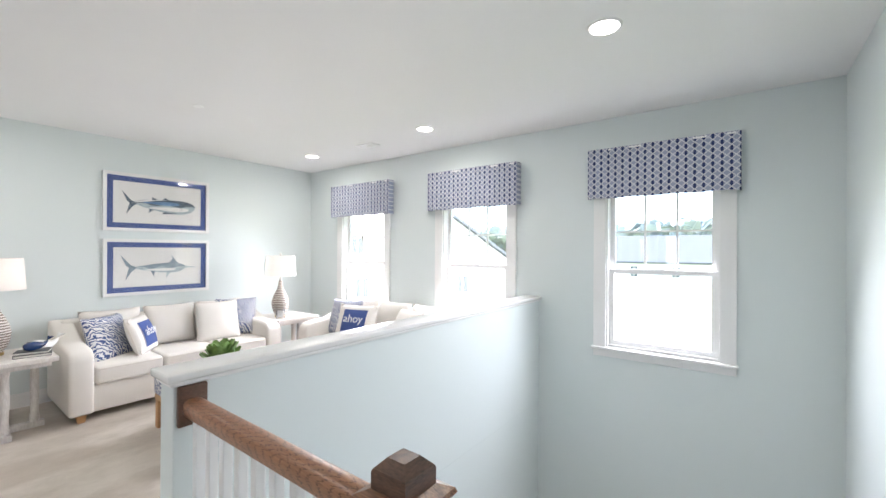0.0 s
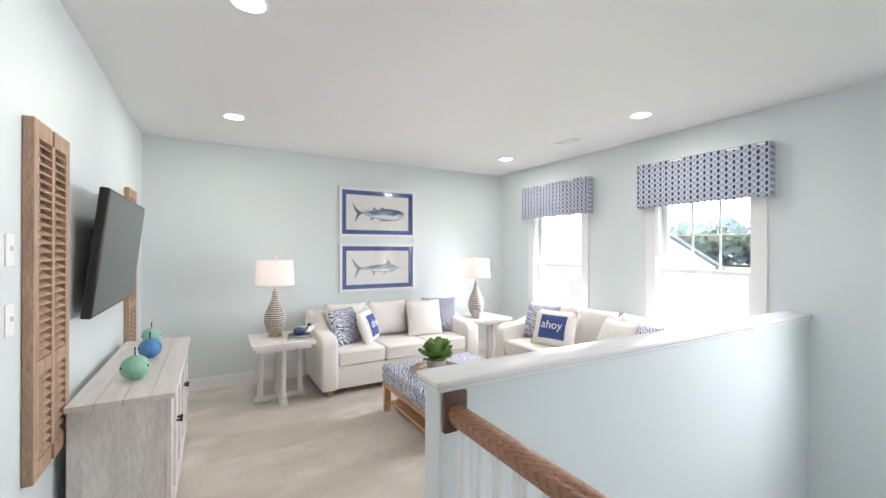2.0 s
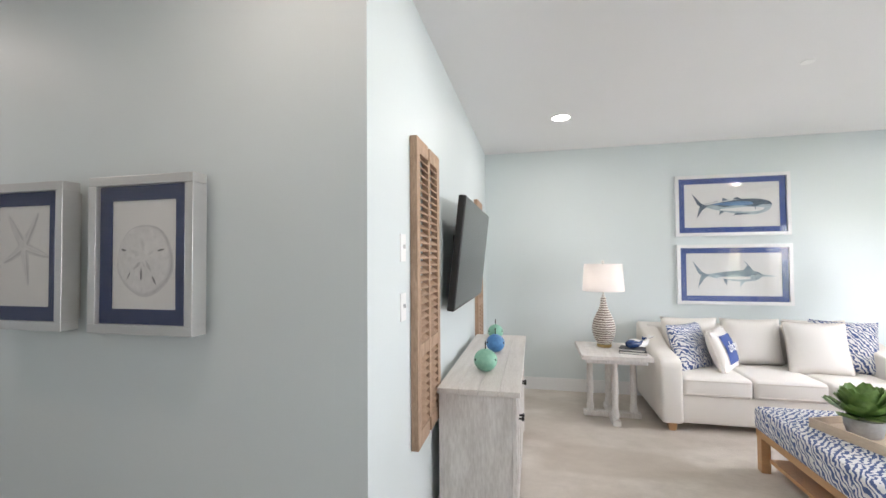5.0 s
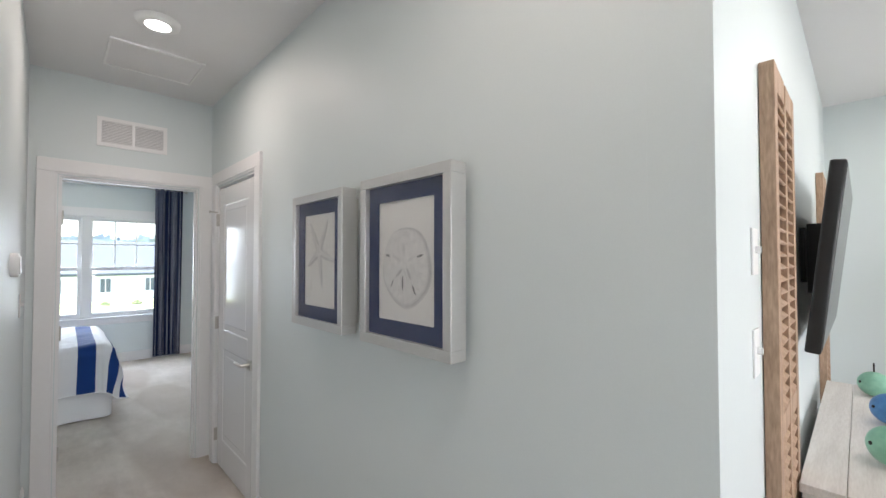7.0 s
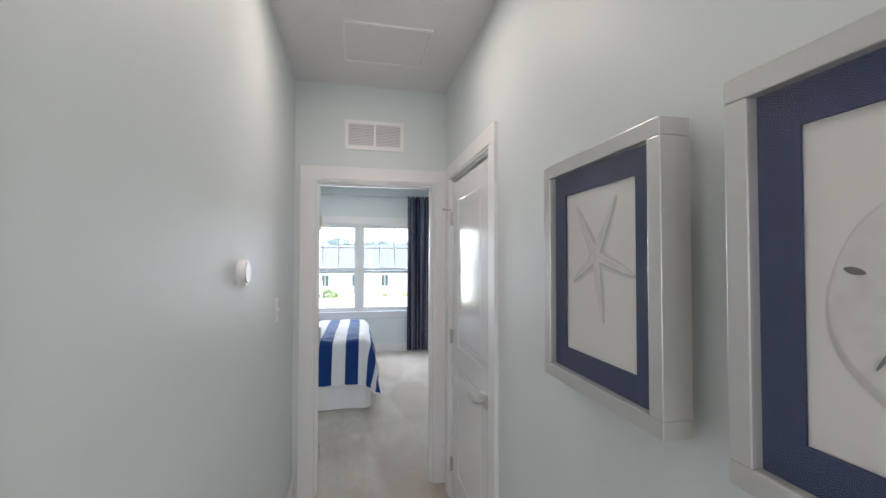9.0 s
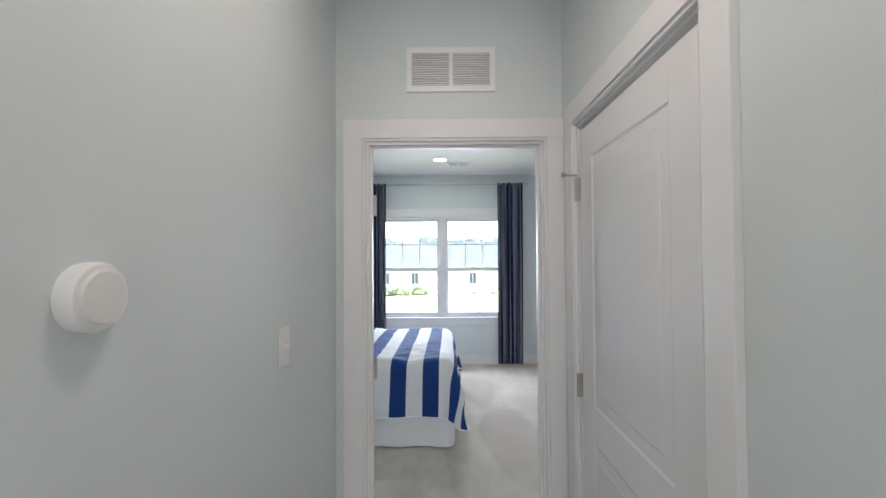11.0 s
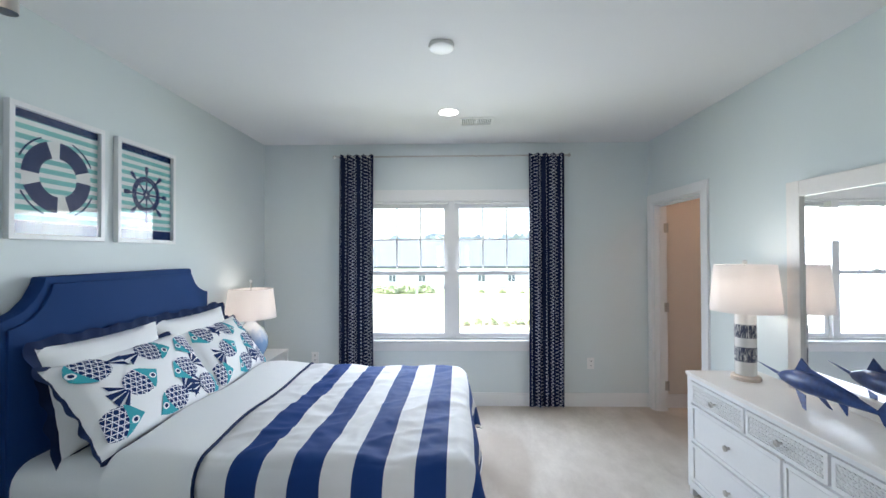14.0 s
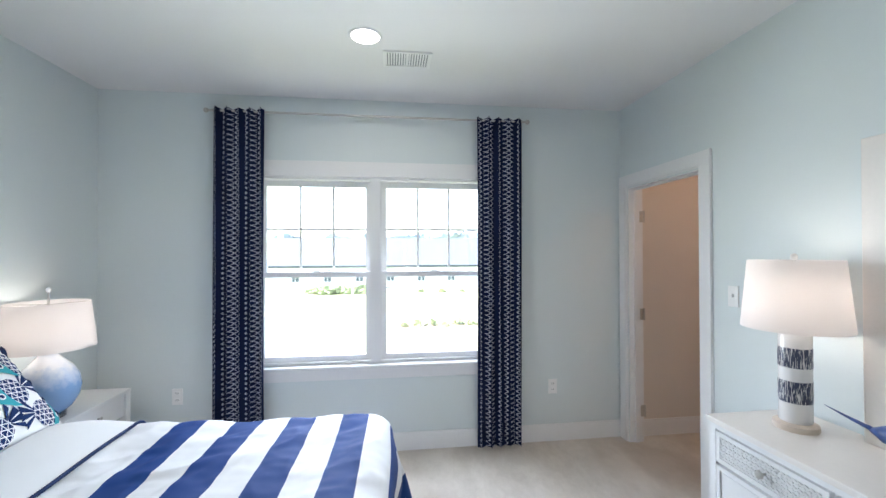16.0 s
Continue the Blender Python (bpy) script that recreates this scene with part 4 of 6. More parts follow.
fa, y = picture("fish_picture", "silver framed tuna print with a blue mat", 1.05, 0.635, 0.03, 0.034, PALESILVER, 0.056, MAT_FISH, PAPER, pose(XF, 1.967, 2.007, 0, 0, 90), "fish pictures over the sofa")
def fish_shape(nose, tail_x, zc, up, down, cut=0.0):
    """A fish's side view, thickest a third of the way back; cut trims the belly to leave the back alone."""
    top, bot = [], []
    for i in range(29):
        t = i / 28
        b = (math.sin(math.pi * t ** 0.62)) ** 0.9
        x = nose + (tail_x - nose) * t
        top.append((x, zc + up * b + 0.005))
        bot.append((x, zc - (down * b + 0.005) * (1 - cut) + cut * 0.012 * math.sin(t * 16)))
    return smooth_shape(top, bot)


flat(fa, "fish_body", fish_shape(0.37, -0.235, -0.01, 0.062, 0.088), y + 0.0005, INKPALE)
flat(fa, "fish_back", fish_shape(0.37, -0.235, -0.005, 0.060, 0.080, 0.92), y - 0.0006, INK)
flat(fa, "fish_flank", fish_shape(0.20, -0.16, 0.012, 0.018, 0.014), y - 0.0014, INKBLUE)
flat(fa, "fish_belly", fish_shape(0.30, -0.10, -0.045, 0.016, 0.024), y - 0.0012, PAPER)
flat(fa, "gill", [(0.235, 0.03), (0.215, 0.0), (0.225, -0.05), (0.219, -0.05), (0.207, 0.0), (0.228, 0.032)], y - 0.0020, INK)
flat(fa, "eye", [(0.31 + 0.008 * math.cos(k * 0.785), -0.004 + 0.008 * math.sin(k * 0.785)) for k in range(8)], y - 0.0020, PENCIL)
flat(fa, "fish_tail", tail(-0.255, -0.006, 1.05), y + 0.0003, INK)
flat(fa, "fin", [(0.11, 0.052), (0.055, 0.082), (0.02, 0.058)], y + 0.0003, INK)
flat(fa, "fin", [(-0.02, 0.052), (-0.075, 0.078), (-0.08, 0.042)], y + 0.0003, INK)
flat(fa, "fin", [(0.18, -0.095), (0.02, -0.108), (0.05, -0.085)], y - 0.0016, INK)
flat(fa, "fin", [(-0.06, -0.07), (-0.11, -0.10), (-0.10, -0.055)], y + 0.0003, INK)
for k in range(6):
    x = -0.12 - 0.02 * k
    flat(fa, "finlet", [(x, 0.042 - 0.005 * k), (x - 0.012, 0.052 - 0.005 * k), (x - 0.01, 0.036 - 0.005 * k)], y + 0.0003, INK)
fb, y = picture("fish_picture", "silver framed swordfish print with a blue mat", 1.05, 0.62, 0.03, 0.034, PALESILVER, 0.056, MAT_FISH, PAPER, pose(XF, 1.972, 1.29, 0, 0, 90), "fish pictures over the sofa")
flat(fb, "fish_body", fish_shape(0.26, -0.24, -0.012, 0.045, 0.055), y + 0.0005, INKPALE)
flat(fb, "fish_back", fish_shape(0.26, -0.24, -0.005, 0.042, 0.05, 0.9), y - 0.0006, INKMID)
flat(fb, "fish_belly", fish_shape(0.16, -0.14, -0.035, 0.010, 0.012), y - 0.0012, PAPER)
flat(fb, "fish_tail", tail(-0.26, -0.008, 1.12), y + 0.0003, INKMID)
flat(fb, "fin", [(0.19, 0.03), (0.10, 0.15), (0.13, 0.09), (0.08, 0.03)], y + 0.0003, INKMID)
flat(fb, "bill", [(0.25, 0.002), (0.40, -0.018), (0.25, -0.022)], y + 0.0003, INKPALE)
flat(fb, "fin", [(0.12, -0.055), (0.06, -0.13), (0.07, -0.055)], y + 0.0003, INKPALE)
flat(fb, "fin", [(-0.10, -0.035), (-0.06, -0.11), (-0.05, -0.045)], y + 0.0003, INKMID)
flat(fb, "eye", [(0.20 + 0.007 * math.cos(k * 0.785), -0.002 + 0.007 * math.sin(k * 0.785)) for k in range(8)], y - 0.0020, PENCIL)


# ---- loft: sofas ----
def sofa(label, width, m, seats, backs, group="cream sofas"):
    """A sofa with its back along y = 0, the front to -y, width along x from 0."""
    o = thing("sofa", label, "sofa", group, m)
    D, arm = 0.90, 0.17
    part("base", rounded(boxes((0.03, width - 0.03, -D + 0.05, -0.04, 0.065, 0.30)), 0.012, 3), LINEN, o, "cream linen upholstered base", smooth=40)
    part("back", rounded(boxes((0.06, width - 0.06, -0.20, -0.015, 0.29, 0.80)), 0.045, 4), LINEN, o, smooth=50)
    for sx in (0, 1):
        x0 = 0 if sx == 0 else width - arm
        outline = [(-D + 0.0, 0.065), (-D + 0.0, 0.555), (-D + 0.03, 0.60), (-D + 0.10, 0.625), (-0.55, 0.645), (-0.30, 0.735), (-0.12, 0.80), (-0.03, 0.80), (-0.02, 0.065)]
        bm = bmesh.new()
        a = [bm.verts.new((x0, p, q)) for p, q in outline]
        c = [bm.verts.new((x0 + arm, p, q)) for p, q in outline]
        bm.faces.new(a)
        bm.faces.new(c[::-1])
        for i in range(len(a)):
            j = (i + 1) % len(a)
            bm.faces.new((a[i], c[i], c[j], a[j]))
        part("arm", rounded(bm, 0.028, 3), LINEN, o, "sloped cream arm", smooth=50)
    iw = width - 2 * arm
    for k in range(seats):
        x0, x1 = arm + iw * k / seats + 0.004, arm + iw * (k + 1) / seats - 0.004
        part("seat_cushion", rounded(boxes((x0, x1, -D + 0.012, -0.19, 0.298, 0.462)), 0.035, 4), LINEN, o, smooth=50)
        for z in (0.325, 0.436):
            part("piping", tube([(x0 + 0.02, -D + 0.012, z), (x1 - 0.02, -D + 0.012, z)], 0.005, 6), PIPING, o)
    for k in range(backs):
        x0, x1 = arm + iw * k / backs + 0.01, arm + iw * (k + 1) / backs - 0.01
        fn = pillow_point(x1 - x0, 0.44, 0.24)
        bm = bmesh.new()
        n = 14
        for side in (-1, 1):
            g = [[bm.verts.new(fn(i / n, j / n, side)) for j in range(n + 1)] for i in range(n + 1)]
            for i in range(n):
                for j in range(n):
                    bm.faces.new((g[i][j], g[i + 1][j], g[i + 1][j + 1], g[i][j + 1]))
        bmesh.ops.remove_doubles(bm, verts=bm.verts, dist=1e-5)
        part("back_cushion", bm, LINEN, o, smooth=80, at=pose((x0 + x1) / 2, -0.275, 0.665, -12))
    for x in (0.05, width - 0.13):
        for yy in (-D + 0.03, -0.12):
            part("foot", lathe([(0.034, 0.0), (0.046, 0.05), (0.046, 0.075)], 4), RAWOAK, o, "honey oak block foot", at=pose(x + 0.04, yy + 0.03, 0, 0, 0, 45))
    return o


sofa("cream linen sofa with sloped arms against the wall", 1.92, pose(XF + 0.04, 1.02, 0, 0, 0, 90), 3, 3)
sofa("cream linen loveseat under the windows", 1.95, pose(-3.93 + 1.95, YW - 0.06, 0, 0, 0, 0) @ pose(-1.95, 0, 0), 2, 3)
S1 = pose(XF + 0.04, 1.02, 0, 0, 0, 90)
pillow("throw_pillow", "blue and white wavy print pillow on the sofa", 0.47, 0.45, 0.17, ZEBRA, S1 @ pose(0.36, -0.48, 0.635, -18, 0, 38), "cushion", "throw pillows")
ap = pillow("throw_pillow", "cream pillow with a blue ahoy panel", 0.46, 0.40, 0.16, LINEN, S1 @ pose(0.62, -0.50, 0.625, -20, 0, 54), "cushion", "throw pillows", PIPING)
pillow("throw_pillow", "plain cream linen pillow on the sofa", 0.46, 0.46, 0.17, LINEN, S1 @ pose(1.36, -0.50, 0.665, -18, 0, -6), "cushion", "throw pillows", PIPING)
pillow("throw_pillow", "blue and white wavy print pillow on the sofa", 0.46, 0.46, 0.16, ZEBRA, S1 @ pose(1.62, -0.40, 0.67, -16, 0, -22), "cushion", "throw pillows")
S2 = pose(-3.93, YW - 0.06, 0)
pillow("throw_pillow", "blue and white wavy print pillow on the loveseat", 0.46, 0.44, 0.16, ZEBRA, S2 @ pose(0.33, -0.46, 0.665, -20, 0, 12), "cushion", "throw pillows")
ap2 = pillow("throw_pillow", "cream pillow with a blue ahoy panel", 0.52, 0.42, 0.16, LINEN, S2 @ pose(0.66, -0.56, 0.645, -24, 0, 18), "cushion", "throw pillows", PIPING)
pillow("throw_pillow", "plain cream linen pillow on the loveseat", 0.44, 0.42, 0.17, LINEN, S2 @ pose(1.38, -0.50, 0.645, -26, 0, -14), "cushion", "throw pillows", PIPING)
pillow("throw_pillow", "blue and white wavy print pillow on the loveseat", 0.46, 0.44, 0.16, ZEBRA, S2 @ pose(1.60, -0.44, 0.64, -24, 0, -20), "cushion", "throw pillows")
for o, w, h in ((ap, 0.46, 0.40), (ap2, 0.52, 0.42)):
    fn = pillow_point(w, h, 0.16)
    ring = [(0.19 + 0.62 * k / 8, 0.17) for k in range(8)] + [(0.81, 0.17 + 0.66 * k / 8) for k in range(8)] + [(0.81 - 0.62 * k / 8, 0.83) for k in range(8)] + [(0.19, 0.83 - 0.66 * k / 8) for k in range(8)]
    decal("panel", ring, fn, MAT_FISH, o, 0.007)
    lettering("ahoy", 0.13, WHITECLOTH, o, pose(0, -0.094, 0.015, 90))
    for sx in (-1, 1):
        for sz in (-1, 1):
            part("rope_corner", tube([(sx * w * 0.41 + 0.028 * math.cos(a), -0.022, sz * h * 0.40 + 0.028 * math.sin(a)) for a in [k * 0.63 for k in range(11)]], 0.005, 6), PIPING, o)


# ---- loft: side tables and lamps ----
def side_table(label, m):
    """A square-topped pedestal table with four posts on a cross of feet, its top 0.62 high."""
    o = thing("side_table", label, "side table", "whitewashed side tables", m)
    for k in range(5):
        part("plank", boxes((-0.315 + k * 0.126, -0.315 + (k + 1) * 0.126 - 0.002, -0.29, 0.29, 0.582, 0.62), bevel=0.003), WHITEWASH_TOP, o)
    part("apron", boxes((-0.275, 0.275, -0.25, 0.25, 0.545, 0.582)), WHITEWASH, o)
    for dx, dy in ((-0.17, 0), (0.17, 0), (0, -0.19), (0, 0.19)):
        part("post", lathe([(0.030, 0.045), (0.034, 0.09), (0.026, 0.13), (0.030, 0.30), (0.026, 0.49), (0.036, 0.53), (0.036, 0.546)], 20), WHITEWASH, o, smooth=45, at=pose(dx, dy, 0))
    part("foot", rounded(boxes((-0.25, 0.25, -0.035, 0.035, 0.0, 0.048)), 0.006), WHITEWASH, o)
    part("foot", rounded(boxes((-0.035, 0.035, 0.036, 0.25, 0.0, 0.048)), 0.006), WHITEWASH, o)
    part("foot", rounded(boxes((-0.035, 0.035, -0.25, -0.036, 0.0, 0.048)), 0.006), WHITEWASH, o)
    return o


side_table("whitewashed wooden side table beside the sofa", pose(-4.39, 0.665, 0))
side_table("whitewashed wooden side table in the corner", pose(-4.50, 3.24, 0))
RIB = [(0.062, 0.0), (0.066, 0.012), (0.062, 0.024)]
body = [(0.055, 0.024), (0.078, 0.06), (0.098, 0.12), (0.104, 0.175), (0.094, 0.235), (0.066, 0.30), (0.040, 0.35), (0.028, 0.40), (0.024, 0.44), (0.026, 0.452)]
ribbed = []
for k in range(61):
    z = 0.024 + (0.452 - 0.024) * k / 60
    i = max(j for j in range(len(body) - 1) if body[j][1] <= z + 1e-9)
    q = (z - body[i][1]) / (body[i + 1][1] - body[i][1])
    ribbed.append((body[i][0] + (body[i + 1][0] - body[i][0]) * q + 0.0022 * math.sin(k * 1.9), z))
for lb, m in (("brown and cream banded stoneware lamp, lit", pose(-4.50, 0.625, 0.62) @ Matrix.Scale(1.035, 4)), ("brown and cream banded stoneware lamp in the corner, lit", pose(-4.46, 3.13, 0.62) @ Matrix.Scale(1.035, 4))):
    turned_lamp("table_lamp", lb, m, ribbed, RIBLAMP, (0.185, 0.168, 0.515, 0.765), 0.80, 0.45, 0.62, "banded loft lamps", extra=(("plinth", RIB, BRASS, "brass plinth"), ("collar", [(0.012, 0.45), (0.014, 0.455), (0.014, 0.475), (0.010, 0.482)], NICKEL, "slim metal collar")))
bk = thing("book", "dark covered book lying on the side table", "book", "stacked books", pose(-4.27, 0.83, 0.62, 0, 0, 80))
part("cover", boxes((-0.11, 0.11, -0.08, 0.08, 0.0, 0.003), (-0.11, 0.11, -0.08, 0.08, 0.019, 0.022), (-0.113, -0.11, -0.08, 0.08, 0.0, 0.022)), BOOKCOVER, bk)
part("pages", boxes((-0.109, 0.106, -0.077, 0.077, 0.003, 0.019)), PAGES, bk)
bk = thing("book", "pale book lying on the stack", "book", "stacked books", pose(-4.28, 0.83, 0.642, 0, 0, 72))
part("cover", boxes((-0.105, 0.105, -0.075, 0.075, 0.0, 0.002), (-0.105, 0.105, -0.075, 0.075, 0.016, 0.018)), BOOKCOVER, bk)
part("pages", boxes((-0.103, 0.10, -0.072, 0.072, 0.002, 0.016)), PAGES, bk)


def whale(label, m, mat, group=""):
    """A little whale: round head, tapering body, raised flukes."""
    o = thing("whale_figurine", label, "figurine", group, m)
    bm = bmesh.new()
    spine = [(-0.075, 0.035, 0.006), (-0.07, 0.036, 0.022), (-0.045, 0.038, 0.036), (-0.01, 0.037, 0.037), (0.03, 0.035, 0.028), (0.06, 0.042, 0.016), (0.08, 0.06, 0.009), (0.088, 0.078, 0.006)]
    bm = tube([(x, 0, z) for x, z, r in spine], [r for x, z, r in spine], 14)
    part("body", bm, mat, o, smooth=70)
    for s2 in (-1, 1):
        part("fluke", tube([(0.086, 0, 0.076), (0.10, s2 * 0.018, 0.09), (0.104, s2 * 0.036, 0.094)], [0.008, 0.009, 0.002], 8), mat, o, smooth=60)
    return o


whale("navy ceramic whale on the books", pose(-4.27, 0.84, 0.66, 0, 0, 110), WHALEBLUE)
whale("white and aqua ceramic whale behind", pose(-4.40, 0.90, 0.62, 0, 0, 110) @ Matrix.Scale(1.35, 4), SHELLWHITE)
jar = thing("glass_photo_block", "small clear glass block on the corner table", "ornament", at=pose(-4.34, 3.06, 0.62, 0, 0, 40))
part("block", rounded(boxes((-0.05, 0.05, -0.02, 0.02, 0, 0.12)), 0.004), CLEARBASE, jar)
part("card", boxes((-0.035, 0.035, -0.001, 0.001, 0.015, 0.10)), PAPER, jar)


# ---- loft: television wall ----
def shutter(x0, x1, label):
    o = thing("wood_shutter", label, "shutter", "wooden shutters beside the television", pose(x0, YT + 0.002, 0.62))
    w, h, st = x1 - x0, 1.41, 0.052
    part("stile", boxes((0, st, 0, 0.034, 0, h), bevel=0.002), SHUTTERWOOD, o)
    part("stile", boxes((w - st, w, 0, 0.034, 0, h), bevel=0.002), SHUTTERWOOD, o)
    part("mid_stile", boxes((w / 2 - 0.016, w / 2 + 0.016, 0, 0.034, 0.07, h - 0.07), bevel=0.002), SHUTTERWOOD, o)
    for z0, z1 in ((0, 0.07), (0.40, 0.46), (h - 0.07, h)):
        part("rail", boxes((st, w / 2 - 0.016, 0.001, 0.033, z0, z1), bevel=0.001), SHUTTERWOOD, o)
        part("rail", boxes((w / 2 + 0.016, w - st, 0.001, 0.033, z0, z1), bevel=0.001), SHUTTERWOOD, o)
    sl = mesh_of("louvre", rounded(boxes((-(w / 2 - 0.016 - st) / 2 + 0.001, (w / 2 - 0.016 - st) / 2 - 0.001, -0.019, 0.019, -0.004, 0.004)), 0.002, 1), SHUTTERWOOD)
    for xm in ((st + w / 2 - 0.016) / 2, (w - st + w / 2 + 0.016) / 2):
        for z0, z1 in ((0.07, 0.40), (0.46, h - 0.07)):
            n = int((z1 - z0) / 0.034)
            for k in range(n):
                lv = new("louvre", sl)
                lv.parent, lv.matrix_basis = o, pose(xm, 0.017, z0 + (k + 0.5) * (z1 - z0) / n, -38)
    return o


shutter(-2.52, -2.08, "weathered pine louvred shutter hung on the wall")
shutter(-4.47, -4.10, "weathered pine louvred shutter behind the television")
tv = thing("television", "black flat television tilted on a wall mount", "television", at=pose(-3.295, YT, 1.508))
part("housing", rounded(boxes((-0.625, 0.625, 0.0, 0.045, -0.345, 0.345)), 0.008, 3), TVBLACK, tv, at=pose(0, 0.078, 0, -6.5), smooth=40)
part("screen", boxes((-0.613, 0.613, 0.0452, 0.0468, -0.328, 0.333)), SCREEN, tv, "dark reflective screen", at=pose(0, 0.078, 0, -6.5))
part("wall_bracket", boxes((-0.2, 0.2, 0.001, 0.02, -0.11, 0.13), (-0.14, -0.11, 0.02, 0.09, -0.16, 0.15), (0.11, 0.14, 0.02, 0.09, -0.16, 0.15)), TVBLACK, tv, "black steel wall bracket")
con = thing("media_console", "whitewashed wooden media console under the television", "console", at=pose(-3.18, -0.525, 0))
CW, CD, CH = 0.745, 0.40, 0.80
part("side_panel", boxes((CW - 0.03, CW, 0.0, CD - 0.02, 0.0, CH - 0.03), bevel=0.003), WHITEWASH, con)
part("side_panel", boxes((-CW, -CW + 0.03, 0.0, CD - 0.02, 0.0, CH - 0.03), bevel=0.003), WHITEWASH, con)
part("carcass", boxes((-CW + 0.03, CW - 0.03, 0.0, CD - 0.03, 0.08, CH - 0.03)), WHITEWASH, con)
for k in range(4):
    part("top_plank", boxes((-CW - 0.02, CW + 0.02, -0.005 + k * 0.1075, -0.005 + (k + 1) * 0.1075 - 0.0015, CH - 0.03, CH), bevel=0.003), WHITEWASH_TOP, con, "whitewashed top plank")
part("corner_post", boxes((CW - 0.045, CW + 0.002, CD - 0.02, CD + 0.004, 0.0, CH - 0.032), bevel=0.003), WHITEWASH, con)
part("corner_post", boxes((-CW - 0.002, -CW + 0.045, CD - 0.02, CD + 0.004, 0.0, CH - 0.032), bevel=0.003), WHITEWASH, con)
part("plinth", boxes((-CW + 0.045, CW - 0.045, CD - 0.03, CD - 0.004, 0.03, 0.09)), WHITEWASH, con)
for k in range(4):
    x0 = -CW + 0.048 + k * (2 * CW - 0.096) / 4
    x1 = x0 + (2 * CW - 0.096) / 4 - 0.004
    dr = part("door", boxes((x0, x1, CD - 0.03, CD - 0.012, 0.094, CH - 0.04)), WHITEWASH, con)
    part("door_frame", boxes((x0, x0 + 0.05, CD - 0.012, CD, 0.094, CH - 0.04), (x1 - 0.05, x1, CD - 0.012, CD, 0.094, CH - 0.04), (x0 + 0.05, x1 - 0.05, CD - 0.012, CD, CH - 0.09, CH - 0.04), (x0 + 0.05, x1 - 0.05, CD - 0.012, CD, 0.094, 0.15)), WHITEWASH, dr)
    kx = x1 - 0.025 if k % 2 == 0 else x0 + 0.025
    part("pull", lathe([(0.007, 0.0), (0.006, 0.014), (0.014, 0.022), (0.012, 0.03), (0.002, 0.033)], 14), BRONZE, dr, "dark iron knob", smooth=50, at=pose(kx, CD, 0.52, -90))


def float_ball(label, x, y, r, mat):
    o = thing("glass_float", label, "ornament", "fishing floats on the console", pose(x, y, CH))
    prof = [(max(0.012, r * math.cos(t)), r + r * 0.96 * math.sin(t)) for t in [-1.45 + 2.9 * k / 20 for k in range(21)]]
    part("ball", lathe(prof, 32), mat, o, smooth=70)
    part("hook", tube([(0, 0, 2 * r * 0.97), (0, 0, 2 * r + 0.012), (0.008, 0, 2 * r + 0.03), (-0.004, 0, 2 * r + 0.04), (-0.01, 0, 2 * r + 0.028)], 0.0035, 8), BRONZE, o, "iron loop", smooth=50)
    for k in range(3):
        part("rivet", lathe([(0.007, 0), (0.006, 0.003), (0.001, 0.004)], 10), BRONZE, o, at=pose(0, 0, r) @ pose(0, 0, 0, 90 - 8, 0, 35 + k * 120) @ pose(0, 0, r * 0.985))
    return o


float_ball("sea-green round fishing float", -2.76, -0.315, 0.069, FLOATGREEN)
float_ball("blue round fishing float", -3.27, -0.303, 0.066, FLOATBLUE)
float_ball("sea-green round fishing float at the back", -3.74, -0.345, 0.063, FLOATGREEN)


# ---- loft: ottoman bench with its tray ----
be = thing("ottoman_bench", "oak framed bench upholstered in blue wavy print", "bench", at=pose(-3.10, 1.945, 0))
part("cushion", rounded(boxes((-0.50, 0.50, -0.49, 0.49, 0.275, 0.435)), 0.03, 4), ZEBRA_BENCH, be, "blue and white wavy upholstery", smooth=50)
part("frame", boxes((-0.49, 0.49, -0.48, 0.48, 0.235, 0.285), bevel=0.003), RAWOAK, be)
for sx in (-1, 1):
    for sy in (-1, 1):
        part("leg", boxes((sx * 0.455 - 0.028, sx * 0.455 + 0.028, sy * 0.45 - 0.028, sy * 0.45 + 0.028, 0, 0.236), bevel=0.003), RAWOAK, be)
part("shelf", boxes((-0.43, 0.43, -0.43, 0.43, 0.075, 0.10), bevel=0.002), RAWOAK, be)
tr = thing("serving_tray", "pale wooden tray on the ottoman bench", "tray", at=pose(-3.08, 1.84, 0.435, 0, 0, 20))
part("tray_bottom", boxes((-0.25, 0.25, -0.17, 0.17, 0, 0.012)), TRAYWOOD, tr)
for d in ((-0.25, 0.25, -0.17, -0.156, 0.012, 0.055), (-0.25, 0.25, 0.156, 0.17, 0.012, 0.055), (-0.25, -0.236, -0.156, 0.156, 0.012, 0.055), (0.236, 0.25, -0.156, 0.156, 0.012, 0.055)):
    part("side", boxes(d, bevel=0.002), TRAYWOOD, tr)
pl = thing("potted_succulent", "green succulent in a grey concrete pot", "potted plant", at=pose(-3.14, 1.80, 0.447))
part("pot", lathe([(0.058, 0.0), (0.075, 0.01), (0.088, 0.06), (0.090, 0.10), (0.084, 0.10), (0.08, 0.085)], 28, True, True), CONCRETE, pl, smooth=45)
rnd = random.Random(5)
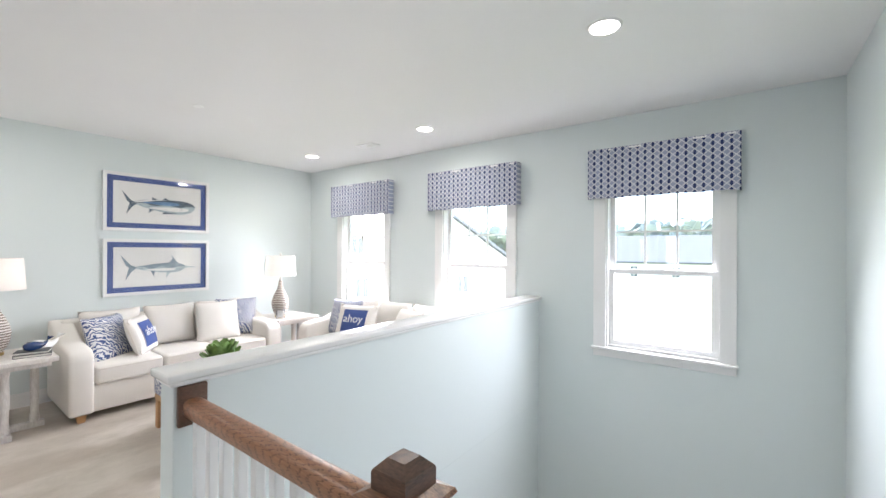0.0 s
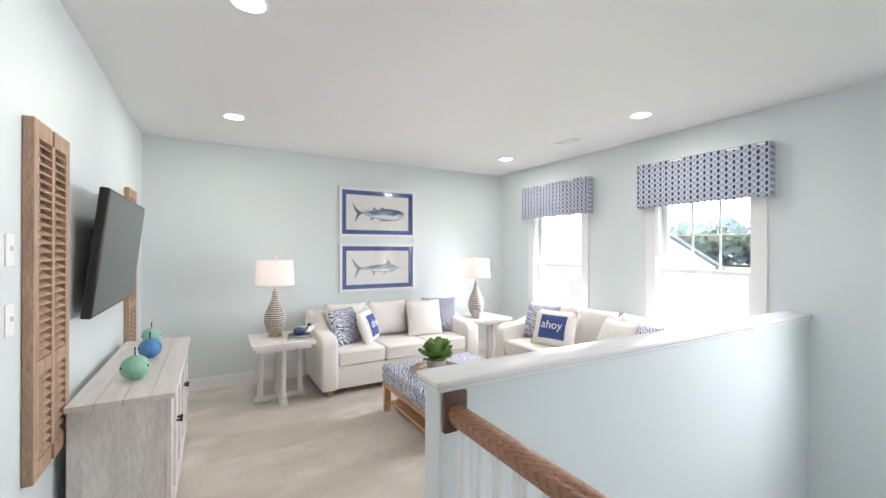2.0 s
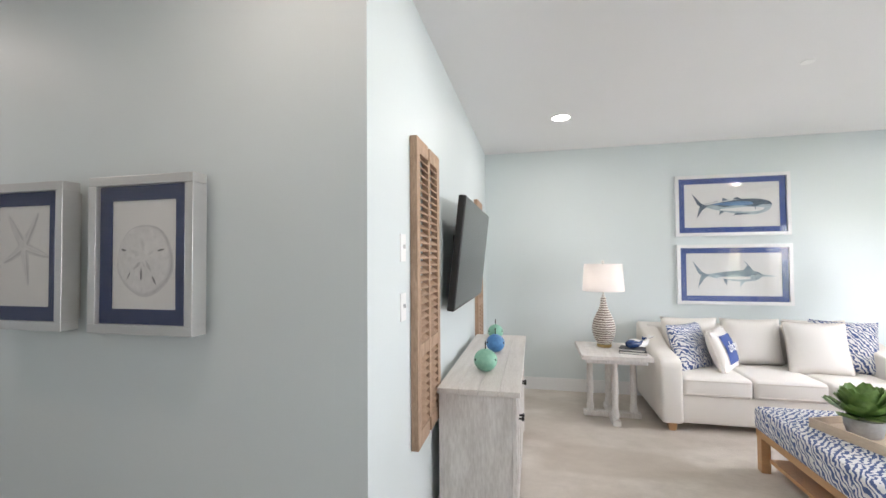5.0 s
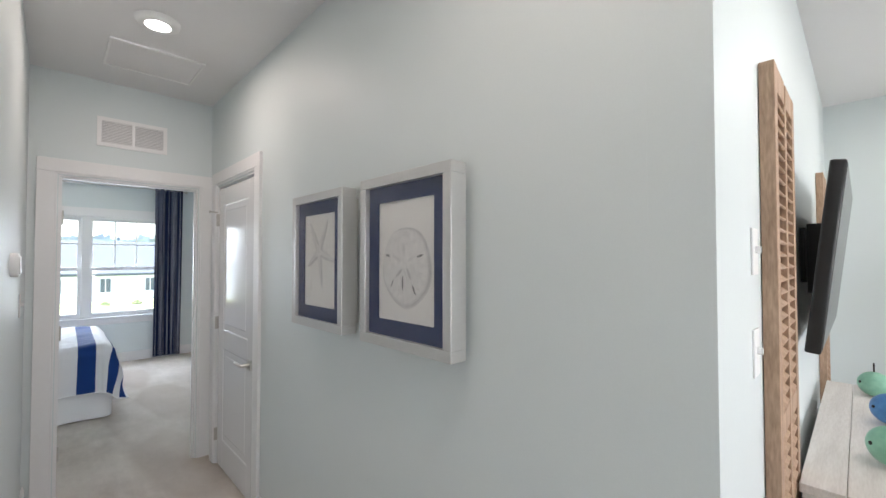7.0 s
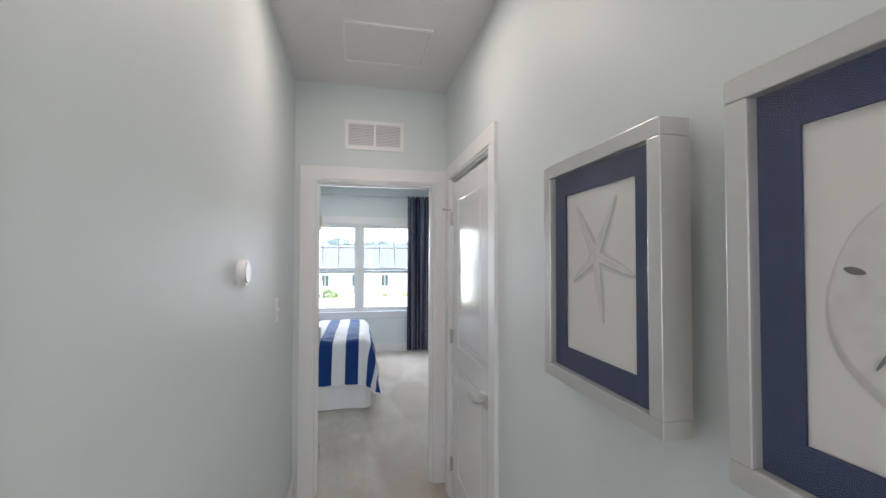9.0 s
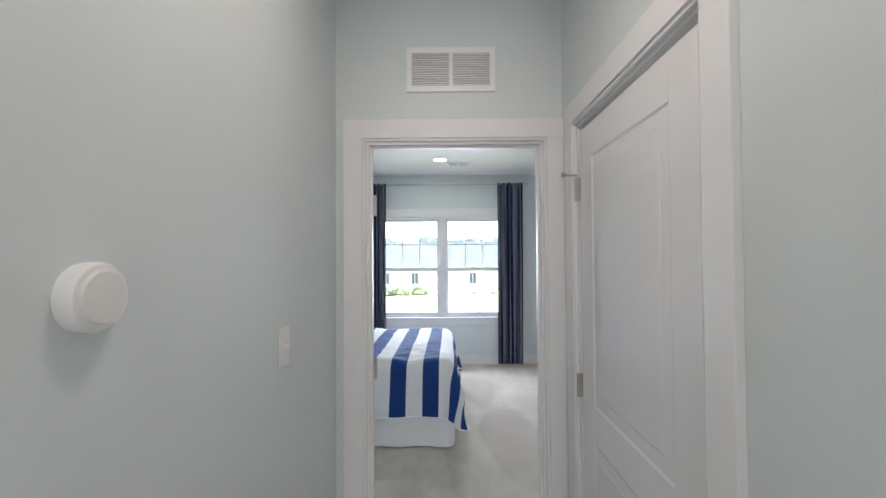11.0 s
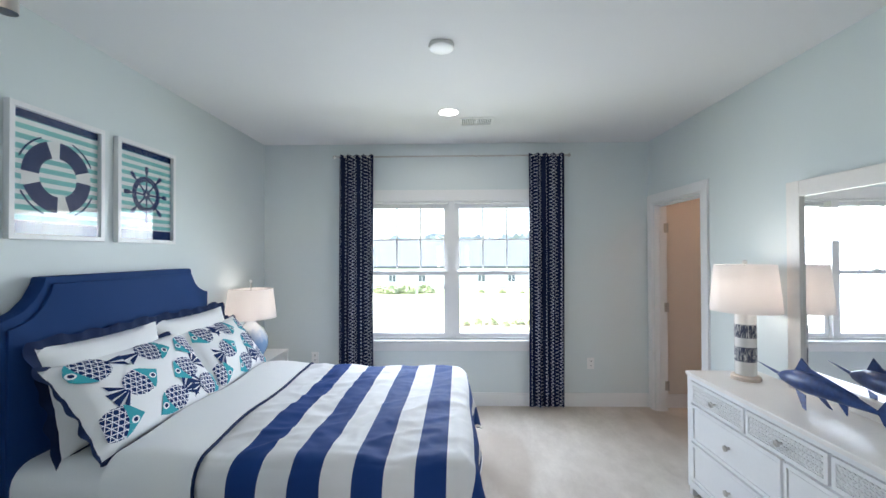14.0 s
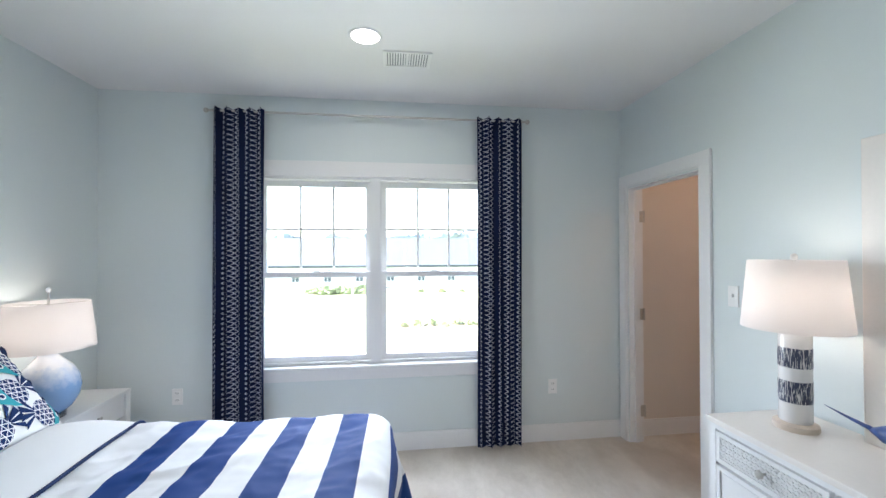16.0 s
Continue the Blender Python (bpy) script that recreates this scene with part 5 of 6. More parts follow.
for k in range(46):
    a, ti, ln = k * 2.4, 0.25 + 1.15 * (k % 12) / 12, rnd.uniform(0.12, 0.175)
    leafm = sheet(lambda u, v, ln=ln: (ln * u, 0.056 * (2 * v - 1) * math.sin(math.pi * min(1, 0.10 + u * 0.84)) ** 0.8, 0.02 * u * u - 0.012 * (1 - (2 * v - 1) ** 2)), 6, 4)
    part("leaf", leafm, LEAF, pl, smooth=80, at=pose(0.02 * math.cos(a), 0.02 * math.sin(a), 0.10 + 0.05 * (1 - ti / 1.4), 0, 0, math.degrees(a)) @ pose(0, 0, 0, 0, -math.degrees(1.35 - ti), 0))
st = thing("white_starfish", "white ceramic starfish lying in the tray", "ornament", at=pose(-2.93, 1.90, 0.455, 12, -14, 10))
bm = bmesh.new()
vs = [bm.verts.new(((0.13 if k % 2 == 0 else 0.045) * math.cos(k * math.pi / 5), (0.13 if k % 2 == 0 else 0.045) * math.sin(k * math.pi / 5), 0)) for k in range(10)]
ctr, low = bm.verts.new((0, 0, 0.03)), bm.verts.new((0, 0, -0.006))
for k in range(10):
    bm.faces.new((vs[k], vs[(k + 1) % 10], ctr))
    bm.faces.new((vs[(k + 1) % 10], vs[k], low))
part("body", bm, SHELLWHITE, st, smooth=60)
switch_plate(pose(-1.975, YT, 1.27, 0, 0, 180), "white switch plate beside the shutter", 1)
switch_plate(pose(-1.975, YT, 1.52, 0, 0, 180), "small white wall control above the switch", 1)


# ---- hall ----
hl = thing("ceiling_light", "white disc ceiling light in the hall, lit", "ceiling light", at=pose(-1.082, -2.81, H))
part("ring", lathe([(0.055, -0.026), (0.075, -0.028), (0.092, -0.018), (0.096, 0.0)], 40, False, False), PLASTIC, hl, smooth=50)
part("lens", lathe([(0.001, -0.024), (0.056, -0.024), (0.056, -0.02)], 40), LEDDISC, hl, "glowing white lens")
lamp("hall_glow", "AREA", pose(-1.082, -2.81, H - 0.032), 0.95, (1.0, 0.84, 0.77), size=0.11)
at = thing("attic_hatch", "white flush ceiling access panel", "access panel", at=pose(-1.15, -3.35, H))
part("panel", boxes((-0.215, 0.215, -0.19, 0.19, -0.004, 0)), CEIL, at)
part("edge_trim", boxes((-0.225, 0.225, 0.191, 0.203, -0.010, 0), (-0.225, 0.225, -0.203, -0.191, -0.010, 0), (-0.227, -0.216, -0.191, 0.191, -0.010, 0), (0.216, 0.227, -0.191, 0.191, -0.010, 0)), PLASTIC, at)
gv = thing("return_grille", "white louvred return air grille over the door", "air vent", at=pose(-1.115, YE, 2.352))
# mid-grey sheet painted as the shade behind the grille's slats
part("backing", boxes((-0.17, 0.17, 0.0005, 0.002, -0.075, 0.075)), SHELLDARK, gv)
part("frame", boxes((-0.195, 0.195, 0.0005, 0.010, 0.072, 0.098), (-0.195, 0.195, 0.0005, 0.010, -0.098, -0.072), (-0.195, -0.172, 0.0005, 0.010, -0.072, 0.072), (0.172, 0.195, 0.0005, 0.010, -0.072, 0.072), (-0.008, 0.008, 0.0005, 0.010, -0.072, 0.072)), PLASTIC, gv)
for k in range(14):
    z = -0.067 + k * 0.0103
    for x0, x1 in ((-0.172, -0.008), (0.008, 0.172)):
        part("slat", boxes((x0, x1, 0.003, 0.009, z - 0.0022, z + 0.0022), bevel=0), PLASTIC, gv)
th = thing("thermostat", "round white wall thermostat", "thermostat", at=pose(HL, -2.655, 1.477, 0, 0, -90))
part("base", lathe([(0.046, 0.0), (0.047, 0.018), (0.043, 0.024), (0.001, 0.024)], 36), PLASTIC, th, smooth=45, at=pose(0, 0, 0, 90))
part("dial", lathe([(0.036, 0.024), (0.034, 0.029), (0.001, 0.03)], 36), SHELLWHITE, th, smooth=45, at=pose(0, 0, 0, 90))
switch_plate(pose(HL, -3.316, 1.265, 0, 0, -90), "white light switch beside the bedroom door")


def shell_picture(label, yc, zc, w, h):
    return picture("shell_picture", label, w, h, 0.063, 0.034, SILVER, 0.054, MAT_BLUE, PAPER, pose(HR + 0.030, yc, zc, 0, 0, 90), "shell pictures in the hall")


def leaf_shape(x0, z0, x1, z1, wide):
    """A slim pointed oval from one point to another."""
    dx, dz = x1 - x0, z1 - z0
    ln = math.hypot(dx, dz)
    nx, nz = -dz / ln, dx / ln
    side = [(k / 8, wide * math.sin(math.pi * k / 8) ** 0.7) for k in range(9)]
    return [(x0 + dx * q + nx * o2, z0 + dz * q + nz * o2) for q, o2 in side] + [(x0 + dx * q - nx * o2, z0 + dz * q - nz * o2) for q, o2 in side[7:0:-1]]


def backing_box(o, w, h):
    part("backing_box", boxes((-w / 2 + 0.035, w / 2 - 0.035, 0.0, 0.030, -h / 2 + 0.035, h / 2 - 0.035)), SILVER, o, "recessed back of the deep frame")


sp, y = shell_picture("silver boxed sand dollar print with a blue mat", -1.402, 1.495, 0.459, 0.570)
backing_box(sp, 0.459, 0.570)
disc = [(0.118 * (1 + 0.018 * math.cos(5 * a + 1.57)) * math.cos(a), 0.124 * (1 + 0.018 * math.cos(5 * a + 1.57)) * math.sin(a) - 0.018) for a in [k * math.tau / 60 for k in range(60)]]
for k, (mt, grow, dx, dz) in enumerate(((SHELLSOFT, 1.055, 0.004, -0.003), (SHELLDARK, 1.02, 0.003, -0.001), (SHELLSOFT, 1.0, -0.001, 0.0), (SHELL, 0.955, -0.003, 0.002))):
    flat(sp, "sand_dollar", [(px * grow + dx, (pz + 0.018) * grow - 0.018 + dz) for px, pz in disc], y + 0.0006 - k * 0.0004, mt, 0.0003)
for x0, z0, x1, z1, wide, mt in ((-0.003, 0.012, -0.006, 0.058, 0.006, SHELLSOFT), (-0.018, -0.004, -0.062, 0.018, 0.006, SHELLSOFT), (0.016, -0.002, 0.048, 0.014, 0.006, SHELLSOFT), (-0.014, -0.026, -0.046, -0.055, 0.006, SHELLDARK), (0.008, -0.022, 0.034, -0.062, 0.006, SHELLDARK), (-0.007, -0.022, 0.006, -0.050, 0.004, SHELLSOFT)):
    flat(sp, "petal", leaf_shape(x0, z0, x1, z1, wide), y - 0.0012, mt, 0.0003)
for x0, z0, x1, z1, wide in ((-0.101, 0.020, -0.079, 0.015, 0.0042), (0.058, 0.012, 0.092, 0.019, 0.0038), (-0.058, -0.062, -0.073, -0.088, 0.0022), (0.038, -0.076, 0.055, -0.108, 0.0040), (-0.010, -0.048, -0.010, -0.096, 0.0044)):
    flat(sp, "slit", leaf_shape(x0, z0, x1, z1, wide), y - 0.0018, PENCIL, 0.0003)
sp, y = shell_picture("silver boxed starfish print with a blue mat", -1.979, 1.494, 0.444, 0.568)
backing_box(sp, 0.444, 0.568)
for k, (ax, az) in enumerate(((0.073, 0.130), (-0.082, 0.122), (-0.100, -0.062), (0.131, -0.041), (0.025, -0.148))):
    cx, cz = -0.008, 0.040
    ln = math.hypot(ax, az)
    d, n = (ax / ln, az / ln), (-az / ln, ax / ln)
    pt = lambda q, o2, sx=0.0, sz=0.0: (cx + sx + q * d[0] + o2 * n[0], cz + sz + q * d[1] + o2 * n[1])
    arm = lambda grow, sx, sz: [pt(-0.004, 0.012 * grow, sx, sz), pt(ln * 0.35, 0.0095 * grow, sx, sz), pt(ln * 0.8, 0.006 * grow, sx, sz), pt(ln, 0.002 * grow, sx, sz), pt(ln, -0.002 * grow, sx, sz), pt(ln * 0.8, -0.006 * grow, sx, sz), pt(ln * 0.35, -0.0095 * grow, sx, sz), pt(-0.004, -0.012 * grow, sx, sz)]
    flat(sp, "arm_shade", arm(1.9, 0.005, -0.004), y + 0.0006 - k * 0.00002, SHELLSOFT, 0.0003)
    flat(sp, "arm_shade", arm(1.25, 0.004, -0.003), y + 0.0003 - k * 0.00002, SHELLDARK, 0.0003)
    flat(sp, "arm", arm(0.95, 0.0, 0.0), y - 0.0001 - k * 0.0001, SHELL, 0.0003)
    flat(sp, "arm_ridge", leaf_shape(*pt(0.012, 0.0), *pt(ln * 0.85, 0.0), 0.0022), y - 0.0009, SHELLSOFT, 0.0003)


# ---- bedroom: ceiling, curtains ----
downlight(-1.037, -6.936, H, 4.2)
sd = thing("smoke_detector", "round white bedroom smoke detector", "smoke detector", "smoke detectors", pose(-1.005, -5.905, H))
part("cover", lathe([(0.001, -0.022), (0.055, -0.022), (0.066, -0.017), (0.07, -0.006), (0.07, 0)], 36), PLASTIC, sd, smooth=45)
ceiling_vent(-1.415, -1.128, -7.27, -7.08, H)
rod = thing("curtain_rod", "thin brushed nickel curtain rod over the window", "curtain rod", at=pose(-1.05, YB + 0.085, 2.54))
part("rod", tube([(-1.17, 0, 0), (1.17, 0, 0)], 0.008), NICKEL, rod, smooth=50)
for sx in (-1, 1):
    part("finial", lathe([(0.008, 0), (0.016, 0.006), (0.018, 0.018), (0.010, 0.03), (0.001, 0.032)], 16), NICKEL, rod, smooth=50, at=pose(sx * 1.17, 0, 0, 0, sx * 90))
    part("bracket", tube([(sx * 1.10, -0.084, 0.0), (sx * 1.10, 0.0, 0.0)], 0.006), NICKEL, rod)


def curtain(x0, x1, label, seed):
    o = thing("curtain", label, "curtain", "navy lattice curtains", pose(0, YB + 0.085, 0))
    w, folds = x1 - x0, 4.5
    def fn(u, v):
        z = 0.026 + 2.53 * v
        open_ = 1.0 + 0.05 * (1 - v) * math.sin(seed + 2)
        a = u * folds * math.tau + 0.35 * math.sin(v * 3 + seed)
        dep = (0.024 + 0.010 * math.sin(seed + u * 9)) * (0.75 + 0.4 * (1 - v))
        return (x0 + w * (0.5 + (u - 0.5) * open_) + 0.010 * math.sin(a * 2), dep * math.sin(a) + 0.01, z + (0.010 * math.sin(a) if v > 0.99 else 0))
    bm = sheet(fn, 112, 24, lambda u, v: (u * w * 0.97, v * 2.53))
    part("cloth", bm, CURTAIN, o, smooth=80)
    return o


curtain(-0.264, 0.080, "navy curtain panel with a white lattice print", 0.4)
curtain(-2.182, -1.824, "navy curtain panel with a white lattice print", 2.1)
outlet(pose(-2.464, YB, 0.434, 0, 0, 180))
outlet(pose(0.361, YB, 0.485, 0, 0, 180))
switch_plate(pose(BR, -6.755, 1.27, 0, 0, 90), "white light switch beside the closet door")
lamp("closet_bulb", "POINT", pose(BR - 0.7, -6.6, 2.4), 1.37, (1.0, 0.64, 0.46), radius=0.05)
cb = thing("closet_bulb_holder", "bare warm closet bulb", "ceiling light", at=pose(BR - 0.7, -6.6, H))
part("holder", lathe([(0.03, -0.12), (0.045, -0.05), (0.06, 0.0)], 24), PLASTIC, cb, smooth=45)
part("bulb", lathe([(0.001, -0.20), (0.028, -0.18), (0.032, -0.155), (0.018, -0.12)], 20), BULB, cb, smooth=60)


# ---- bedroom: bed ----
BY0, BY1, BX0, BX1 = -6.905, -5.385, -1.14, 0.80      # mattress
bed = thing("bed", "queen bed with a blue upholstered headboard", "bed", at=pose(0, 0, 0))
yc, hw = -6.05, 0.715
out = [(-hw, 0.15), (-hw, 1.275), (-hw + 0.04, 1.285), (-hw + 0.105, 1.312), (-hw + 0.155, 1.36), (-hw + 0.19, 1.42), (-hw + 0.20, 1.456)]
out += [(-x, z) for x, z in out[::-1]]
bm = prism(out, 0.075)
part("headboard", rounded(bm, 0.008, 2), HEADBLUE, bed, "blue upholstered headboard with scooped corners", smooth=40, at=pose(BL - 0.008, yc, 0, 0, 0, 90))
inner = [(p[0] * 0.955, p[1] - 0.035 if p[1] > 0.2 else p[1]) for p in out]
part("headboard_panel", rounded(prism(inner, 0.014), 0.004, 2), HEADBLUE, bed, smooth=40, at=pose(BL - 0.082, yc, 0, 0, 0, 90))
part("box_spring", boxes((BX0 + 0.02, BX1, BY0 + 0.02, BY1 - 0.02, 0.12, 0.34)), WHITECLOTH, bed)
part("mattress", rounded(boxes((BX0, BX1, BY0, BY1, 0.34, 0.62)), 0.04, 4), WHITECLOTH, bed, "white mattress under a fitted sheet", smooth=50)
for x in (BX0 + 0.1, BX1 - 0.1):
    for yy in (BY0 + 0.1, BY1 - 0.1):
        part("leg", boxes((x - 0.025, x + 0.025, yy - 0.025, yy + 0.025, 0, 0.12)), BRONZE, bed)


def skirt_path(n):
    pts = [(BX1, BY1 + 0.012), (BX0 + 0.03, BY1 + 0.012), (BX0 - 0.012, BY1 - 0.03), (BX0 - 0.012, BY0 + 0.03), (BX0 + 0.03, BY0 - 0.012), (BX1, BY0 - 0.012)]
    ls = [math.dist(a, c) for a, c in zip(pts, pts[1:])]
    def at_(u):
        d = u * sum(ls)
        for k, l in enumerate(ls):
            if d <= l or k == len(ls) - 1:
                q = d / l
                return pts[k][0] + (pts[k + 1][0] - pts[k][0]) * q, pts[k][1] + (pts[k + 1][1] - pts[k][1]) * q, k
            d -= l
    return at_


walkround = skirt_path(0)


def skirt_fn(u, v):
    x, y, k = walkround(u)
    f = 0.012 * math.sin(u * 95) * (1 - v) + 0.006 * math.sin(u * 37)
    nx, ny = ((0, 1), (-0.7, 0.7), (-1, 0), (-0.7, -0.7), (0, -1))[k]
    return (x + nx * f, y + ny * f, 0.012 + 0.36 * v)


part("bed_skirt", sheet(skirt_fn, 200, 4), WHITECLOTH, bed, "white gathered bed skirt", smooth=80)

# comforter: a soft striped sheet that falls over the foot and both sides
comf = thing("comforter", "navy and white striped comforter spread on the bed", "comforter", at=pose(0, 0, 0))
CX1 = 0.075                                           # the turned-back edge
L_TOP, L_FOOT = CX1 - BX0 + 0.03, 0.42
W_TOP, W_SIDE = BY1 - BY0 + 0.04, 0.385
TZ = 0.69


def drape(s, total_top, radius):
    """Along a cloth that runs flat for total_top and then falls: how far out and how far down."""
    if s <= total_top:
        return s, 0.0
    e = s - total_top
    arc = radius * math.pi / 2
    if e < arc:
        a = e / radius
        return total_top + radius * math.sin(a), radius * (1 - math.cos(a))
    return total_top + radius, radius + (e - arc)


def comf_fn(u, v):
    sx = u * (L_TOP + L_FOOT)
    sy = (v - 0.5) * (W_TOP + 2 * W_SIDE)
    ex, ey = max(0.0, sx - (L_TOP - 0.10)), max(0.0, abs(sy) - (W_TOP / 2 - 0.10))
    a = math.atan2(ey, ex)
    r = min(math.hypot(ex, ey), 0.485 + 0.035 * math.cos(a) ** 2 + 0.08 * math.sin(2 * a))
    out, drop = drape(r, 0.0, 0.10)
    out += drop * (0.12 + 0.14 * math.sin(2 * a)) + 0.020 * math.sin(sx * 13 + sy * 9 + 0.8) * min(1, drop * 3)
    x = CX1 - min(sx, L_TOP - 0.10) - out * math.cos(a)
    y = (BY0 + BY1) / 2 + math.copysign(min(abs(sy), W_TOP / 2 - 0.10) + out * math.sin(a), sy)
    wave = 0.008 * math.sin(sx * 8.5 + 1.2 * sy) * math.sin(sy * 6.1 + 0.7 * sx) + 0.003 * math.sin(sx * 21 + sy * 9)
    z = TZ - drop + wave * (1 if drop < 0.02 else 0.3)
    p3 = Vector((sx * 5.0, sy * 9.0, 0.3))
    z += 0.007 * noise.noise(p3) + 0.003 * noise.noise(p3 * 2.7)
    crease = 1 - min(1, 3.2 * abs(noise.noise(Vector((sx * 2.6 - sy * 1.5, sy * 5.5 + sx * 3.4, 1.7)))))
    crease2 = 1 - min(1, 4.0 * abs(noise.noise(Vector((sx * 7.0 + sy * 3.0, sy * 4.0 - sx * 2.0, 5.2)))))
    z += (0.010 * math.exp(-sx * 1.1) + 0.003) * crease + 0.003 * crease2
    return Vector((x, y, max(z, 0.05)))


part("cover", sheet(comf_fn, 190, 180, lambda u, v: ((u * (L_TOP + L_FOOT) - 0.068) / 0.924 - 0.02 + 0.045 * (v - 0.5), v)), STRIPE, comf, "navy and white striped cotton", smooth=80)
for nm, pts in (("hem", [comf_fn(k / 60, 0.0) for k in range(61)]), ("hem", [comf_fn(k / 60, 1.0) for k in range(61)]), ("hem", [comf_fn(1.0, k / 60) for k in range(61)])):
    part(nm, tube(pts, 0.006, 6), WHITECLOTH, comf, "white stitched hem", smooth=70)
fold = thing("folded_sheet", "white sheet turned back over the comforter", "sheet", at=pose(0, 0, 0))


def fold_fn(u, v):
    sy = (v - 0.5) * (W_TOP + 0.62)
    oy, dy = drape(abs(sy), W_TOP / 2 - 0.09, 0.10)
    x = 0.40 - u * (0.40 - CX1 + 0.05) + 0.012 * math.sin(sy * 5) - 0.05 * (v - 0.5)
    z = TZ + 0.020 + 0.008 * math.sin(u * math.pi) - dy + 0.006 * math.sin(sy * 9 + u * 5)
    return (x, (BY0 + BY1) / 2 + math.copysign(oy + 0.1 * dy + 0.012, sy), z)


part("cloth", sheet(fold_fn, 20, 80), WHITECLOTH, fold, smooth=80)
part("piping", tube([Vector(fold_fn(1.0, k / 70)) + Vector((-0.004, 0, 0.001)) for k in range(71)], 0.0075, 8), NAVY, fold, "navy corded edge", smooth=70)


def sheet_top(u, v):
    sy = (v - 0.5) * (W_TOP + 0.40)
    oy, dy = drape(abs(sy), W_TOP / 2 - 0.11, 0.10)
    x = BX1 - u * (BX1 - 0.30)
    return (x, (BY0 + BY1) / 2 + math.copysign(oy, sy), TZ - 0.028 - dy + 0.005 * math.sin(sy * 17 + u * 4) + 0.004 * math.sin(u * 20 + sy * 3))


part("under_sheet", sheet(sheet_top, 16, 60), WHITECLOTH, fold, smooth=80)


# ---- bedroom: pillows ----
def ruffle(o, w, h, mat, wide=0.04):
    fn = pillow_point(w, h, 0.1)
    edge = [(k / 40, 0.0) for k in range(40)] + [(1.0, k / 28) for k in range(28)] + [(1 - k / 40, 1.0) for k in range(40)] + [(0.0, 1 - k / 28) for k in range(29)]
    bm = bmesh.new()
    prev = None
    for i, (a, c) in enumerate(edge):
        p = fn(a, c)
        q = p * 1.0
        d = Vector((p.x / (w / 2), 0, p.z / (h / 2)))
        d = Vector((math.copysign(min(1, abs(d.x)) ** 6, d.x), 0, math.copysign(min(1, abs(d.z)) ** 6, d.z))).normalized()
        q = p + d * wide + Vector((0, 0.010 * math.sin(i * 1.1), 0)) + d * 0.008 * math.sin(i * 0.7)
        pair = (bm.verts.new(p - d * 0.01), bm.verts.new(q))
        if prev:
            bm.faces.new((prev[0], prev[1], pair[1], pair[0]))
        prev = pair
    part("ruffle", bm, mat, o, "navy ruffled edge", smooth=80)


def fish_print(o, fn, u, v, s, turn):
    """One printed fish: scaled body, teal head, fanned tail."""
    def at_(px, pz):
        a = radians(turn)
        return (u + s * (px * math.cos(a) - pz * math.sin(a)) * 0.72, v + s * (px * math.sin(a) + pz * math.cos(a)))
    body = [at_(0.44 * math.cos(q), 0.42 * math.sin(q)) for q in [k * math.tau / 18 for k in range(18)]]
    head = [at_(x, z) for x, z in ((-0.14, 0.43), (-0.28, 0.34), (-0.44, 0.16), (-0.60, -0.02), (-0.44, -0.17), (-0.28, -0.34), (-0.14, -0.43), (-0.22, 0.0))]
    rays = [[at_(x, z) for x, z in ((0.42, lo * 0.12), (0.88 - 0.12 * abs(lo + hi), lo * 0.46), (0.88 - 0.12 * abs(lo + hi), hi * 0.46), (0.42, hi * 0.12))] for lo, hi in ((-1.0, -0.58), (-0.50, -0.06), (0.06, 0.50), (0.58, 1.0))]
    ring = [at_(-0.36 + 0.095 * math.cos(q), 0.07 + 0.10 * math.sin(q)) for q in [k * math.tau / 12 for k in range(12)]]
    eye = [at_(-0.36 + 0.055 * math.cos(q), 0.07 + 0.06 * math.sin(q)) for q in [k * math.tau / 10 for k in range(10)]]
    keep = lambda pts: [(min(0.965, max(0.035, p[0])), min(0.965, max(0.035, p[1]))) for p in pts]
    body, head, ring, eye = keep(body), keep(head), keep(ring), keep(eye)
    if 0.02 < u < 0.98:
        decal("fish_body", body, fn, SCALES, o, 0.0032)
        decal("fish_head", head, fn, TEAL, o, 0.0042)
        decal("fish_eye_ring", ring, fn, WHITECLOTH, o, 0.0050)
        decal("fish_eye", eye, fn, PRINTNAVY, o, 0.0058)
        for r in rays:
            if all(0.03 < p[0] < 0.97 and 0.03 < p[1] < 0.97 for p in r):
                decal("fish_tail", r, fn, PRINTNAVY, o, 0.0036)


def fish_pillow(m, label, seed, w):
    h, t = 0.48, 0.18
    o = pillow("fish_print_pillow", label, w, h, t, WHITECLOTH, m, "pillow", "fish print pillows")
    ruffle(o, w, h, NAVY, 0.02)
    fn = pillow_point(w, h, t)
    rnd = random.Random(seed)
    for u, v, tn in ((0.17, 0.82, 14), (0.56, 0.84, 168), (0.90, 0.78, 12), (0.33, 0.50, 195), (0.74, 0.48, 16), (0.10, 0.22, 170), (0.50, 0.18, 20), (0.88, 0.16, 165)):
        fish_print(o, fn, u + rnd.uniform(-0.02, 0.02), v + rnd.uniform(-0.02, 0.02), 0.36, tn)
    return o


for yy in (-5.80, -6.50):
    wp = pillow("bed_pillow", "white pillow with a navy ruffled edge", 0.72, 0.50, 0.16, WHITECLOTH, pose(0.70, yy, 0.905, -14, 0, -90), "pillow", "white pillows")
    ruffle(wp, 0.72, 0.50, NAVY, 0.045)
fish_pillow(pose(0.565, -5.845, 0.868, -37, 0, -91), "white pillow printed with blue and teal fish", 1, 0.88)
fish_pillow(pose(0.572, -6.60, 0.86, -36, 0, -88), "white pillow printed with blue and teal fish", 2, 0.74)


